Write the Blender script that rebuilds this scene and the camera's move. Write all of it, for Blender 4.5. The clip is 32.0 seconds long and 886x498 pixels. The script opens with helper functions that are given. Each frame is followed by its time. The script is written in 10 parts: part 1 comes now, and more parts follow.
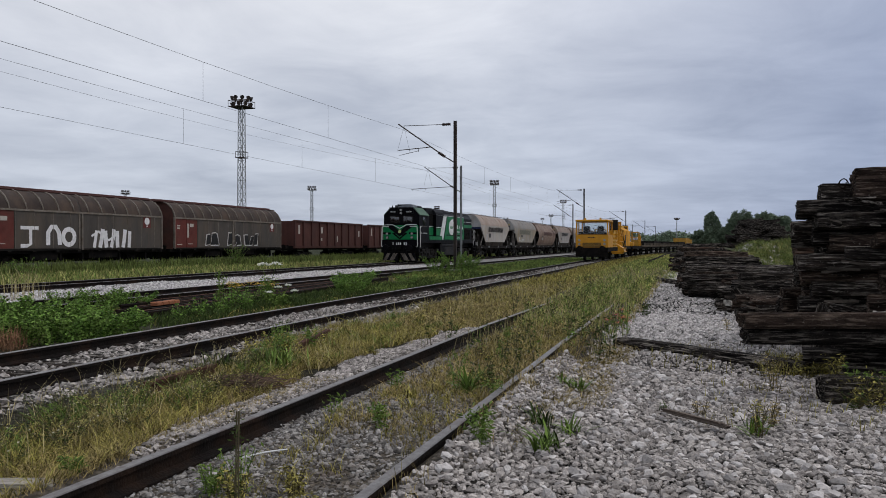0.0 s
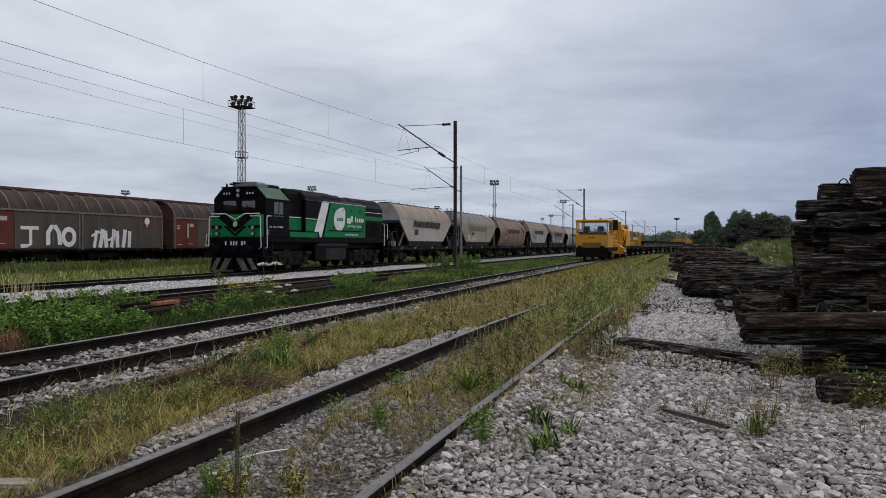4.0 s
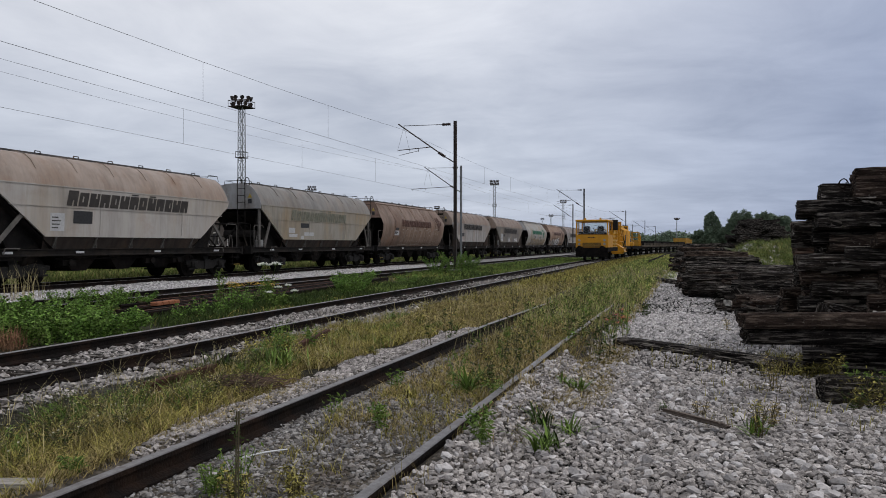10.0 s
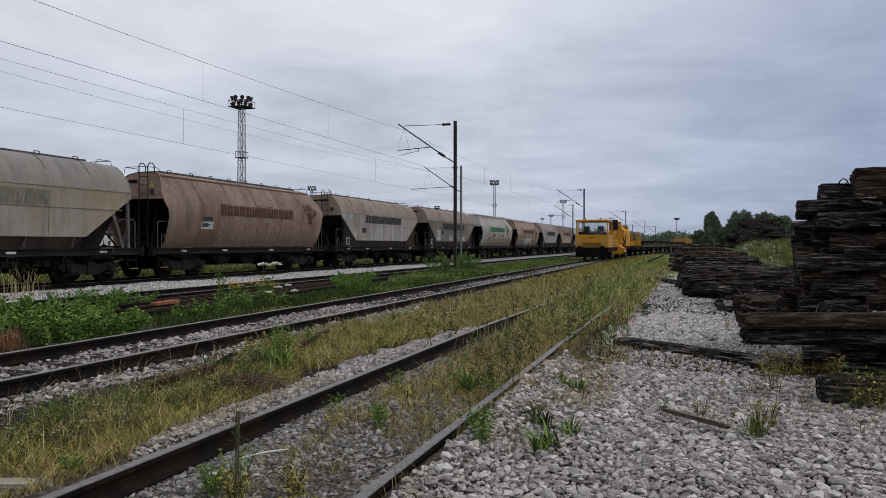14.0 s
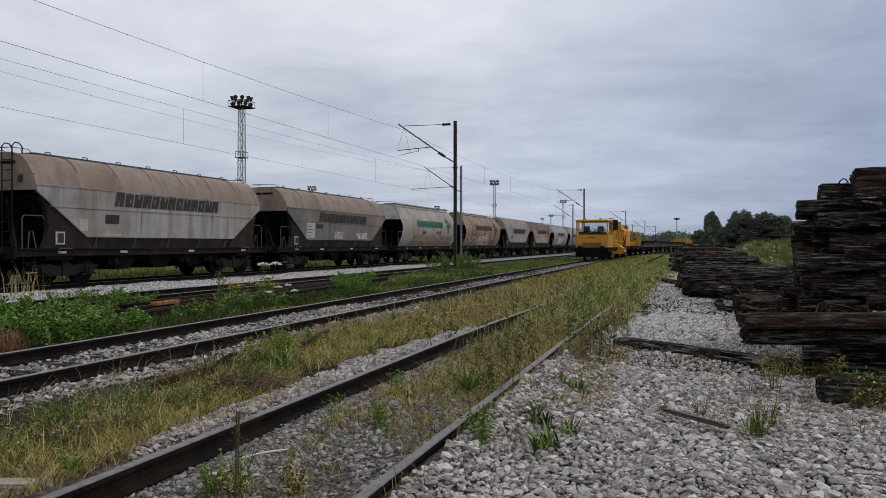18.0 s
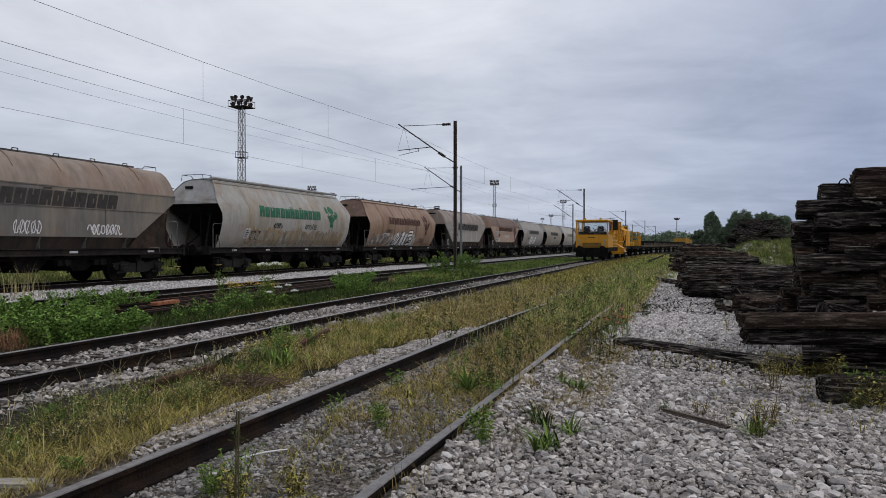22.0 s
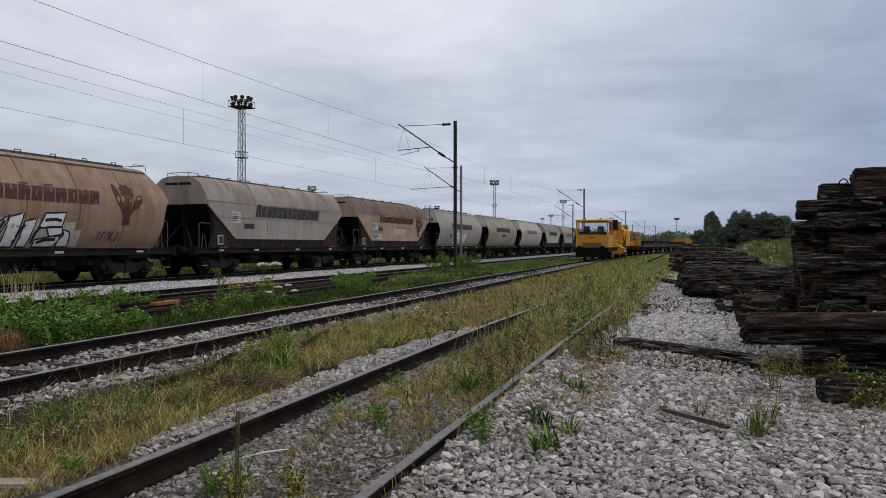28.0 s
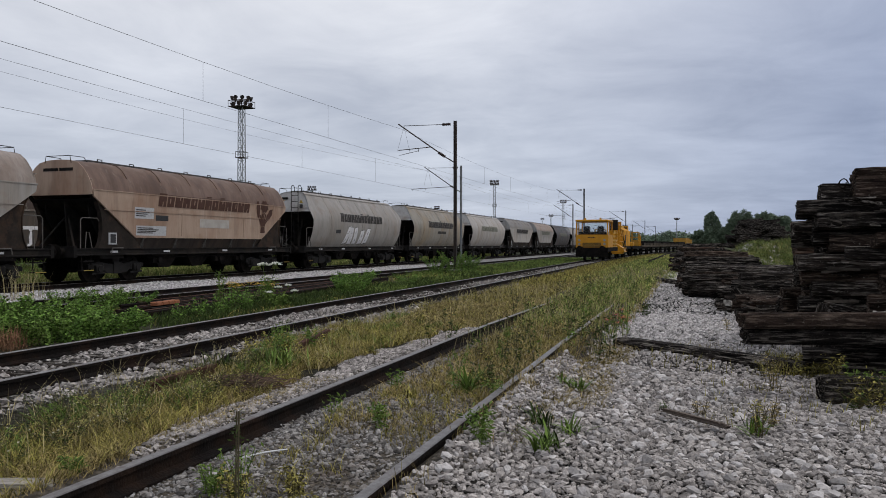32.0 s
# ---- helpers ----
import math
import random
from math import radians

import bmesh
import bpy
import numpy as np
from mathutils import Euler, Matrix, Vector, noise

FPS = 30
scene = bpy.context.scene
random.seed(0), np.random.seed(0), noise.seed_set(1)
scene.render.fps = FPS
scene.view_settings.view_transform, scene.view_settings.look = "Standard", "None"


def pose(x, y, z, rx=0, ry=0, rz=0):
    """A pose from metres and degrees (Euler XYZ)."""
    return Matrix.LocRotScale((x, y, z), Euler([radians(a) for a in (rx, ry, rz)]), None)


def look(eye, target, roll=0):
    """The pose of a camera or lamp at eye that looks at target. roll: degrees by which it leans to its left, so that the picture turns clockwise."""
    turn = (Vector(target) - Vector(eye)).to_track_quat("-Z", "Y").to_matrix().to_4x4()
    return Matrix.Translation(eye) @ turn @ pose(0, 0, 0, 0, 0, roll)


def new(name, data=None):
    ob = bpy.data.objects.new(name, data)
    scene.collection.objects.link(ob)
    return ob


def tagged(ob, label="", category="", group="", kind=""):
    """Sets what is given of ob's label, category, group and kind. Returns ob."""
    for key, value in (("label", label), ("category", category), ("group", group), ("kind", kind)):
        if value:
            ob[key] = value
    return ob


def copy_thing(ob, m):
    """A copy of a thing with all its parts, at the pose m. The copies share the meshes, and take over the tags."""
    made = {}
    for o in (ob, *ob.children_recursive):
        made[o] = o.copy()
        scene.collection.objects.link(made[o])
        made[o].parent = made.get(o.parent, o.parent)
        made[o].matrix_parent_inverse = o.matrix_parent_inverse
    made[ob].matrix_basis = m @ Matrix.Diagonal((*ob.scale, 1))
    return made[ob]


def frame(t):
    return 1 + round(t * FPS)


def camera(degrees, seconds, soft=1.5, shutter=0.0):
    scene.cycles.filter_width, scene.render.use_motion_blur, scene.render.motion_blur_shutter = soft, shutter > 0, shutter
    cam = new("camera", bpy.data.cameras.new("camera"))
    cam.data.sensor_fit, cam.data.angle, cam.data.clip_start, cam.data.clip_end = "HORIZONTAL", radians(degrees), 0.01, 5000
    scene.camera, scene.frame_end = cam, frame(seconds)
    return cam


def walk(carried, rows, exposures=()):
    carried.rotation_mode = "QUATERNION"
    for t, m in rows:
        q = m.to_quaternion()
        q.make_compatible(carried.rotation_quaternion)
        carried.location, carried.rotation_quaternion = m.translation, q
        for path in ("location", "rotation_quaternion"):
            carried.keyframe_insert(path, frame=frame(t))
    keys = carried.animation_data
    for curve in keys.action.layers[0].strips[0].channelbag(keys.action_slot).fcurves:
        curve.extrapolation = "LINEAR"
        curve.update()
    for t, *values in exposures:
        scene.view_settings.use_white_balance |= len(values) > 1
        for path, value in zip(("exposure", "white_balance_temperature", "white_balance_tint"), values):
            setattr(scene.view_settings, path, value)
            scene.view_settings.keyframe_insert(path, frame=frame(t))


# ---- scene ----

# ---------------------------------------------------------------- camera
EYE = (0.0, 0.0, 1.43)
cam = camera(61.0, 32.0, soft=0.9)
CAM_POSE = pose(*EYE, 90 - 0.344, 0, 18.215)
walk(cam, [(0.0, CAM_POSE), (32.0, CAM_POSE)], exposures=[(0.0, 0.0), (32.0, 0.0)])

# ---------------------------------------------------------------- light
world = bpy.data.worlds.new("overcast_sky")
scene.world = world
world.use_nodes = True
wn, wl = world.node_tree.nodes, world.node_tree.links
wn.clear()
SUN_EL, SUN_ROT = radians(56), radians(100)


def wnode(kind, **kw):
    n = wn.new(kind)
    for k, v in kw.items():
        if k == "op":
            n.operation = v
        else:
            n.inputs[k].default_value = v
    return n


sky = wn.new("ShaderNodeTexSky")
sky.sky_type = "NISHITA"
sky.sun_disc = False
sky.sun_elevation, sky.sun_rotation = SUN_EL, SUN_ROT
sky.dust_density = 2.0
co = wn.new("ShaderNodeTexCoord")
sep = wn.new("ShaderNodeSeparateXYZ")
wl.new(co.outputs["Generated"], sep.inputs[0])
up = wnode("ShaderNodeMath", op="MAXIMUM")
up.inputs[1].default_value = 0.0
wl.new(sep.outputs["Z"], up.inputs[0])
den = wnode("ShaderNodeMath", op="ADD")
den.inputs[1].default_value = 0.10
wl.new(up.outputs[0], den.inputs[0])
dx = wnode("ShaderNodeMath", op="DIVIDE")
dy = wnode("ShaderNodeMath", op="DIVIDE")
wl.new(sep.outputs["X"], dx.inputs[0]); wl.new(den.outputs[0], dx.inputs[1])
wl.new(sep.outputs["Y"], dy.inputs[0]); wl.new(den.outputs[0], dy.inputs[1])
comb = wn.new("ShaderNodeCombineXYZ")
wl.new(dx.outputs[0], comb.inputs[0]); wl.new(dy.outputs[0], comb.inputs[1])
cmap = wn.new("ShaderNodeMapping")
cmap.inputs["Rotation"].default_value = (0, 0, radians(24))
cmap.inputs["Scale"].default_value = (0.6, 1.0, 1)
wl.new(comb.outputs[0], cmap.inputs[0])
cn1 = wn.new("ShaderNodeTexNoise")
cn1.inputs["Scale"].default_value, cn1.inputs["Detail"].default_value = 0.55, 7
cn1.inputs["Roughness"].default_value, cn1.inputs["Distortion"].default_value = 0.5, 0.4
wl.new(cmap.outputs[0], cn1.inputs["Vector"])
ramp = wn.new("ShaderNodeValToRGB")
ramp.color_ramp.elements[0].position, ramp.color_ramp.elements[0].color = 0.30, (0.53, 0.55, 0.61, 1)
ramp.color_ramp.elements[1].position, ramp.color_ramp.elements[1].color = 0.66, (0.86, 0.865, 0.895, 1)
cmap2 = wn.new("ShaderNodeMapping")
cmap2.inputs["Rotation"].default_value = (0, 0, radians(-12))
cmap2.inputs["Scale"].default_value = (1.6, 1.5, 1)
cmap2.inputs["Location"].default_value = (3.1, 1.7, 0)
wl.new(comb.outputs[0], cmap2.inputs[0])
cn2 = wn.new("ShaderNodeTexNoise")
cn2.inputs["Scale"].default_value, cn2.inputs["Detail"].default_value = 0.95, 9
cn2.inputs["Roughness"].default_value, cn2.inputs["Distortion"].default_value = 0.6, 0.5
wl.new(cmap2.outputs[0], cn2.inputs["Vector"])
puff = wnode("ShaderNodeMath", op="MULTIPLY_ADD")
puff.inputs[1].default_value, puff.inputs[2].default_value = 0.50, -0.25
wl.new(cn2.outputs[0], puff.inputs[0])
both = wnode("ShaderNodeMath", op="ADD")
wl.new(cn1.outputs[0], both.inputs[0]); wl.new(puff.outputs[0], both.inputs[1])
wl.new(both.outputs[0], ramp.inputs[0])
hz = wn.new("ShaderNodeValToRGB")
hz.color_ramp.elements[0].position, hz.color_ramp.elements[0].color = 0.0, (0.61, 0.665, 0.765, 1)
hz.color_ramp.elements[1].position, hz.color_ramp.elements[1].color = 0.35, (1.0, 1.0, 1.0, 1)
wl.new(up.outputs[0], hz.inputs[0])
cloud = wn.new("ShaderNodeMix")
cloud.data_type, cloud.blend_type = "RGBA", "MULTIPLY"
cloud.inputs[0].default_value = 1.0
wl.new(ramp.outputs[0], cloud.inputs[6]); wl.new(hz.outputs[0], cloud.inputs[7])
skyb = wn.new("ShaderNodeMix")
skyb.data_type, skyb.blend_type = "RGBA", "MULTIPLY"
skyb.inputs[0].default_value = 1.0
skyb.inputs[7].default_value = (0.10, 0.10, 0.10, 1)
wl.new(sky.outputs[0], skyb.inputs[6])
allsky = wn.new("ShaderNodeMix")
allsky.data_type = "RGBA"
allsky.inputs[0].default_value = 0.88
wl.new(skyb.outputs[2], allsky.inputs[6]); wl.new(cloud.outputs[2], allsky.inputs[7])
bgn = wn.new("ShaderNodeBackground")
bgn.inputs["Strength"].default_value = 1.12
azm = wn.new("ShaderNodeMapRange")      # sky tint by side; the unseen right is brightened to light the wagon sides
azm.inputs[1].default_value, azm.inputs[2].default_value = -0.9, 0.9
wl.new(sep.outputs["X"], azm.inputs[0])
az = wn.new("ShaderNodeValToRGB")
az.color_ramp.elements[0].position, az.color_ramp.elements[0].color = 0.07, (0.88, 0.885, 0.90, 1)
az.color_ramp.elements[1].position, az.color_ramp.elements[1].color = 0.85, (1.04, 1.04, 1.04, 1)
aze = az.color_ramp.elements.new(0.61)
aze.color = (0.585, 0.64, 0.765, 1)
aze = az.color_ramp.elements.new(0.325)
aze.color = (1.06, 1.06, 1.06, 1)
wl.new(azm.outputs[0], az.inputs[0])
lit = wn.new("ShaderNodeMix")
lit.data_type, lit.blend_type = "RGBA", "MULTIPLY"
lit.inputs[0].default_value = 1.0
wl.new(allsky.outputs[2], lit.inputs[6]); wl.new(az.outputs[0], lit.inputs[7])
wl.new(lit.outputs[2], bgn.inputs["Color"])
wout = wn.new("ShaderNodeOutputWorld")
wl.new(bgn.outputs[0], wout.inputs[0])

sun = new("sun", bpy.data.lights.new("sun", "SUN"))
sun.data.energy, sun.data.angle, sun.data.color = 1.0, radians(35), (1.0, 0.96, 0.9)
sun.matrix_world = look((0, 0, 60), (0 - 60 * math.sin(SUN_ROT) / math.tan(SUN_EL), 0 - 60 * math.cos(SUN_ROT) / math.tan(SUN_EL), 0))

# ---------------------------------------------------------------- materials
MATS = {}


def surf(name, c1, c2=None, scale=6.0, rough=0.7, metal=0.0, bump=0.0, bscale=40.0, stain=None, sscale=1.2, samount=0.5,
         stretch=(1, 1, 1), island=0.0, objvar=0.0, spec=0.3, sedge=0.47):
    """A procedural surface: two tones of grain, a larger stain, roughness that varies, fine relief."""
    if name in MATS:
        return MATS[name]
    c2 = c2 or tuple(0.72 * v for v in c1)
    m = bpy.data.materials.new(name)
    m.use_nodes = True
    nt = m.node_tree
    nd, ln = nt.nodes, nt.links
    b = nd["Principled BSDF"]
    tc = nd.new("ShaderNodeTexCoord")
    mp = nd.new("ShaderNodeMapping")
    mp.inputs["Scale"].default_value = stretch
    ln.new(tc.outputs["Object"], mp.inputs[0])
    n1 = nd.new("ShaderNodeTexNoise")
    n1.inputs["Scale"].default_value, n1.inputs["Detail"].default_value = scale, 5
    n1.inputs["Roughness"].default_value = 0.65
    ln.new(mp.outputs[0], n1.inputs["Vector"])
    r1 = nd.new("ShaderNodeValToRGB")
    r1.color_ramp.elements[0].position, r1.color_ramp.elements[0].color = 0.35, (*c1, 1)
    r1.color_ramp.elements[1].position, r1.color_ramp.elements[1].color = 0.68, (*c2, 1)
    ln.new(n1.outputs[0], r1.inputs[0])
    col = r1.outputs[0]
    if stain:
        n2 = nd.new("ShaderNodeTexNoise")
        n2.inputs["Scale"].default_value, n2.inputs["Detail"].default_value = sscale, 6
        n2.inputs["Roughness"].default_value = 0.7
        ln.new(mp.outputs[0], n2.inputs["Vector"])
        r2 = nd.new("ShaderNodeValToRGB")
        r2.color_ramp.elements[0].position, r2.color_ramp.elements[0].color = sedge, (0, 0, 0, 1)
        r2.color_ramp.elements[1].position, r2.color_ramp.elements[1].color = 0.68, (samount, samount, samount, 1)
        ln.new(n2.outputs[0], r2.inputs[0])
        mx = nd.new("ShaderNodeMix")
        mx.data_type = "RGBA"
        mx.inputs[7].default_value = (*stain, 1)
        ln.new(r2.outputs[0], mx.inputs[0]); ln.new(col, mx.inputs[6])
        col = mx.outputs[2]
    if island or objvar:
        hs = nd.new("ShaderNodeHueSaturation")
        mr = nd.new("ShaderNodeMapRange")
        amt = island or objvar
        mr.inputs[3].default_value, mr.inputs[4].default_value = 1 - amt, 1 + amt
        src = nd.new("ShaderNodeNewGeometry").outputs["Random Per Island"] if island else nd.new("ShaderNodeObjectInfo").outputs["Random"]
        ln.new(src, mr.inputs[0]); ln.new(mr.outputs[0], hs.inputs["Value"])
        ln.new(col, hs.inputs["Color"])
        col = hs.outputs[0]
    ln.new(col, b.inputs["Base Color"])
    rr = nd.new("ShaderNodeMapRange")
    rr.inputs[3].default_value, rr.inputs[4].default_value = max(0.02, rough - 0.12), min(1, rough + 0.12)
    ln.new(n1.outputs[0], rr.inputs[0]); ln.new(rr.outputs[0], b.inputs["Roughness"])
    b.inputs["Metallic"].default_value = metal
    b.inputs["Specular IOR Level"].default_value = spec
    if bump:
        nb = nd.new("ShaderNodeTexNoise")
        nb.inputs["Scale"].default_value, nb.inputs["Detail"].default_value = bscale, 4
        ln.new(mp.outputs[0], nb.inputs["Vector"])
        bp = nd.new("ShaderNodeBump")
        bp.inputs["Strength"].default_value, bp.inputs["Distance"].default_value = bump, 0.02
        ln.new(nb.outputs[0], bp.inputs["Height"]); ln.new(bp.outputs[0], b.inputs["Normal"])
    MATS[name] = m
    return m


def glass(name, tint, rough=0.02, ior=1.5):
    """A clear pane: tinted see-through glass under a gloss that grows with the angle."""
    if name in MATS:
        return MATS[name]
    m = bpy.data.materials.new(name)
    m.use_nodes = True
    nd, ln = m.node_tree.nodes, m.node_tree.links
    nd.remove(nd["Principled BSDF"])
    see, shine, mix, fr = nd.new("ShaderNodeBsdfTransparent"), nd.new("ShaderNodeBsdfGlossy"), nd.new("ShaderNodeMixShader"), nd.new("ShaderNodeFresnel")
    see.inputs["Color"].default_value = (*tint, 1)
    shine.inputs["Roughness"].default_value = rough
    fr.inputs["IOR"].default_value = ior
    ln.new(fr.outputs[0], mix.inputs[0]); ln.new(see.outputs[0], mix.inputs[1]); ln.new(shine.outputs[0], mix.inputs[2])
    ln.new(mix.outputs[0], nd["Material Output"].inputs["Surface"])
    MATS[name] = m
    return m


RAIL = surf("rail_steel", (0.010, 0.0075, 0.0065), (0.005, 0.004, 0.0036), 9, 0.85, 0.0, 0.5, 60, (0.04, 0.021, 0.012), 2, 0.5, spec=0.12)
RUSTY_TOP = surf("dull_rail_head", (0.20, 0.188, 0.182), (0.11, 0.098, 0.092), 14, 0.42, 0.45, 0.12, 80, (0.09, 0.055, 0.04), 3, 0.55)
RAILTOP = surf("worn_rail_head", (0.24, 0.23, 0.226), (0.13, 0.118, 0.112), 14, 0.45, 0.45, 0.15, 80, (0.12, 0.08, 0.06), 3, 0.5)
def timber(name, dark, mid, pale, fleck=0.5, objvar=0.5):
    """Old creosoted wood: long grain and drying cracks, greyed crests, lichen and rust flecks."""
    m = bpy.data.materials.new(name)
    m.use_nodes = True
    nd, ln = m.node_tree.nodes, m.node_tree.links
    b = nd["Principled BSDF"]
    b.inputs["Roughness"].default_value, b.inputs["Specular IOR Level"].default_value = 0.92, 0.08
    tc = nd.new("ShaderNodeTexCoord")
    oi = nd.new("ShaderNodeObjectInfo")
    sh = nd.new("ShaderNodeVectorMath")
    sh.operation = "MULTIPLY_ADD"
    sh.inputs[1].default_value = (7.3, 3.1, 5.7)
    ln.new(oi.outputs["Random"], sh.inputs[0]); ln.new(tc.outputs["Object"], sh.inputs[2])

    def noise(stretch, detail, rough):
        mp, nz = nd.new("ShaderNodeMapping"), nd.new("ShaderNodeTexNoise")
        mp.inputs["Scale"].default_value = stretch
        ln.new(sh.outputs[0], mp.inputs[0]); ln.new(mp.outputs[0], nz.inputs["Vector"])
        nz.inputs["Scale"].default_value, nz.inputs["Detail"].default_value, nz.inputs["Roughness"].default_value = 1.0, detail, rough
        return nz.outputs[0]

    def over(col, fac, lo, hi, top, tint):
        mr, mx = nd.new("ShaderNodeMapRange"), nd.new("ShaderNodeMix")
        mr.inputs[1].default_value, mr.inputs[2].default_value, mr.inputs[4].default_value = lo, hi, top
        mx.data_type = "RGBA"
        mx.inputs[7].default_value = (*tint, 1)
        ln.new(fac, mr.inputs[0]); ln.new(mr.outputs[0], mx.inputs[0]); ln.new(col, mx.inputs[6])
        return mx.outputs[2]
    grain = noise((3.0, 34.0, 34.0), 6, 0.7)
    broad = noise((1.6, 5.0, 5.0), 4, 0.6)
    spots = noise((26.0, 34.0, 34.0), 5, 0.7)
    rgb = nd.new("ShaderNodeRGB")
    rgb.outputs[0].default_value = (*dark, 1)
    col = over(rgb.outputs[0], broad, 0.35, 0.7, 1.0, mid)
    col = over(col, grain, 0.51, 0.66, 0.85, pale)
    col = over(col, broad, 0.60, 0.75, 0.5, (1.5 * mid[0], 0.95 * mid[1], 0.7 * mid[2]))
    col = over(col, spots, 0.62, 0.68, fleck, (0.24, 0.22, 0.19))
    col = over(col, grain, 0.44, 0.36, 0.8, tuple(0.35 * v for v in dark))
    hs, mr = nd.new("ShaderNodeHueSaturation"), nd.new("ShaderNodeMapRange")
    mr.inputs[3].default_value, mr.inputs[4].default_value = 1 - objvar, 1 + objvar
    ln.new(oi.outputs["Random"], mr.inputs[0]); ln.new(mr.outputs[0], hs.inputs["Value"]); ln.new(col, hs.inputs["Color"])
    ln.new(hs.outputs[0], b.inputs["Base Color"])
    b1, b2 = nd.new("ShaderNodeBump"), nd.new("ShaderNodeBump")
    b1.inputs["Strength"].default_value, b1.inputs["Distance"].default_value = 1.0, 0.05
    b2.inputs["Strength"].default_value, b2.inputs["Distance"].default_value = 0.8, 0.04
    ln.new(grain, b1.inputs["Height"]); ln.new(spots, b2.inputs["Height"])
    ln.new(b1.outputs[0], b2.inputs["Normal"]); ln.new(b2.outputs[0], b.inputs["Normal"])
    MATS[name] = m
    return m


TIE = timber("weathered_sleeper", (0.010, 0.008, 0.007), (0.042, 0.034, 0.029), (0.42, 0.375, 0.33), 0.9)
TIE_DARK = timber("tarred_sleeper", (0.005, 0.0042, 0.004), (0.030, 0.025, 0.022), (0.31, 0.275, 0.24), 0.8)
STONE = surf("ballast_stone", (0.425, 0.39, 0.364), (0.25, 0.228, 0.213), 22, 0.95, 0, 0.5, 90, (0.11, 0.095, 0.083), 7, 0.55, island=0.5, spec=0.15)
STONE_SMALL = surf("mid_grey_chippings", (0.29, 0.28, 0.272), (0.165, 0.158, 0.152), 16, 0.95, 0, 0.35, 70, (0.09, 0.075, 0.06), 4, 0.6, island=0.5, spec=0.15)
STONE_PALE = surf("fresh_ballast_stone", (0.52, 0.50, 0.49), (0.36, 0.345, 0.335), 20, 0.95, 0, 0.3, 90, (0.24, 0.22, 0.2), 7, 0.5, island=0.5, spec=0.15)
STONE_MID = surf("pale_crushed_stone", (0.50, 0.47, 0.455), (0.36, 0.34, 0.328), 16, 0.95, 0, 0.3, 70, (0.17, 0.15, 0.13), 5, 0.45, island=0.4, spec=0.15)
STONE_DARK = surf("dark_ballast_stone", (0.28, 0.265, 0.25), (0.135, 0.123, 0.113), 20, 0.95, 0, 0.3, 90, (0.085, 0.06, 0.042), 2, 0.7, island=0.6, spec=0.15)
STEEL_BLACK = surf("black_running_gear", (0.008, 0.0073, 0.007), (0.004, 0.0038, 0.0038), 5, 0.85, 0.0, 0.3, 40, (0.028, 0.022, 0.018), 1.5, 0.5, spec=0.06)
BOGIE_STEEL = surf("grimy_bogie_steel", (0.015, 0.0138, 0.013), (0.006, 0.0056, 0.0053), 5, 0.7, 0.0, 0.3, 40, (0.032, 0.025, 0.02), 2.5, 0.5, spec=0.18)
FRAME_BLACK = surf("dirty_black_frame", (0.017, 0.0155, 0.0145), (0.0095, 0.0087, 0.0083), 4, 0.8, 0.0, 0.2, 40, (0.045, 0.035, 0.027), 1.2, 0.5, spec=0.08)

# ---------------------------------------------------------------- mesh helpers


def bmn():
    return bmesh.new()


def box(bm, x0, x1, y0, y1, z0, z1, bevel=0.0):
    v = [bm.verts.new(p) for p in ((x0, y0, z0), (x1, y0, z0), (x1, y1, z0), (x0, y1, z0), (x0, y0, z1), (x1, y0, z1), (x1, y1, z1), (x0, y1, z1))]
    fs = [bm.faces.new([v[i] for i in q]) for q in ((3, 2, 1, 0), (4, 5, 6, 7), (0, 1, 5, 4), (1, 2, 6, 5), (2, 3, 7, 6), (3, 0, 4, 7))]
    if bevel:
        es = list({e for f in fs for e in f.edges})
        bmesh.ops.bevel(bm, geom=es, offset=bevel, segments=1, affect="EDGES")
    return v


def prism(bm, pts, axis, a, b):
    """A closed outline pushed along an axis: for 'x' the outline is (y, z), for 'y' (x, z), for 'z' (x, y)."""
    def at(p, q):
        return {"x": (q, p[0], p[1]), "y": (p[0], q, p[1]), "z": (p[0], p[1], q)}[axis]
    va = [bm.verts.new(at(p, a)) for p in pts]
    vb = [bm.verts.new(at(p, b)) for p in pts]
    n = len(pts)
    for i in range(n):
        bm.faces.new((va[i], va[(i + 1) % n], vb[(i + 1) % n], vb[i]))
    bm.faces.new(va[::-1])
    bm.faces.new(vb)
    return va, vb


def cyl(bm, p, q, r, r2=None, seg=8, caps=True):
    p, q = Vector(p), Vector(q)
    w = (q - p).normalized()
    u = w.orthogonal().normalized()
    v = w.cross(u)
    r2 = r if r2 is None else r2
    ring = []
    for c, rad in ((p, r), (q, r2)):
        ring.append([bm.verts.new(c + rad * (math.cos(6.2832 * i / seg) * u + math.sin(6.2832 * i / seg) * v)) for i in range(seg)])
    for i in range(seg):
        bm.faces.new((ring[0][i], ring[0][(i + 1) % seg], ring[1][(i + 1) % seg], ring[1][i]))
    if caps:
        bm.faces.new(ring[0][::-1])
        bm.faces.new(ring[1])


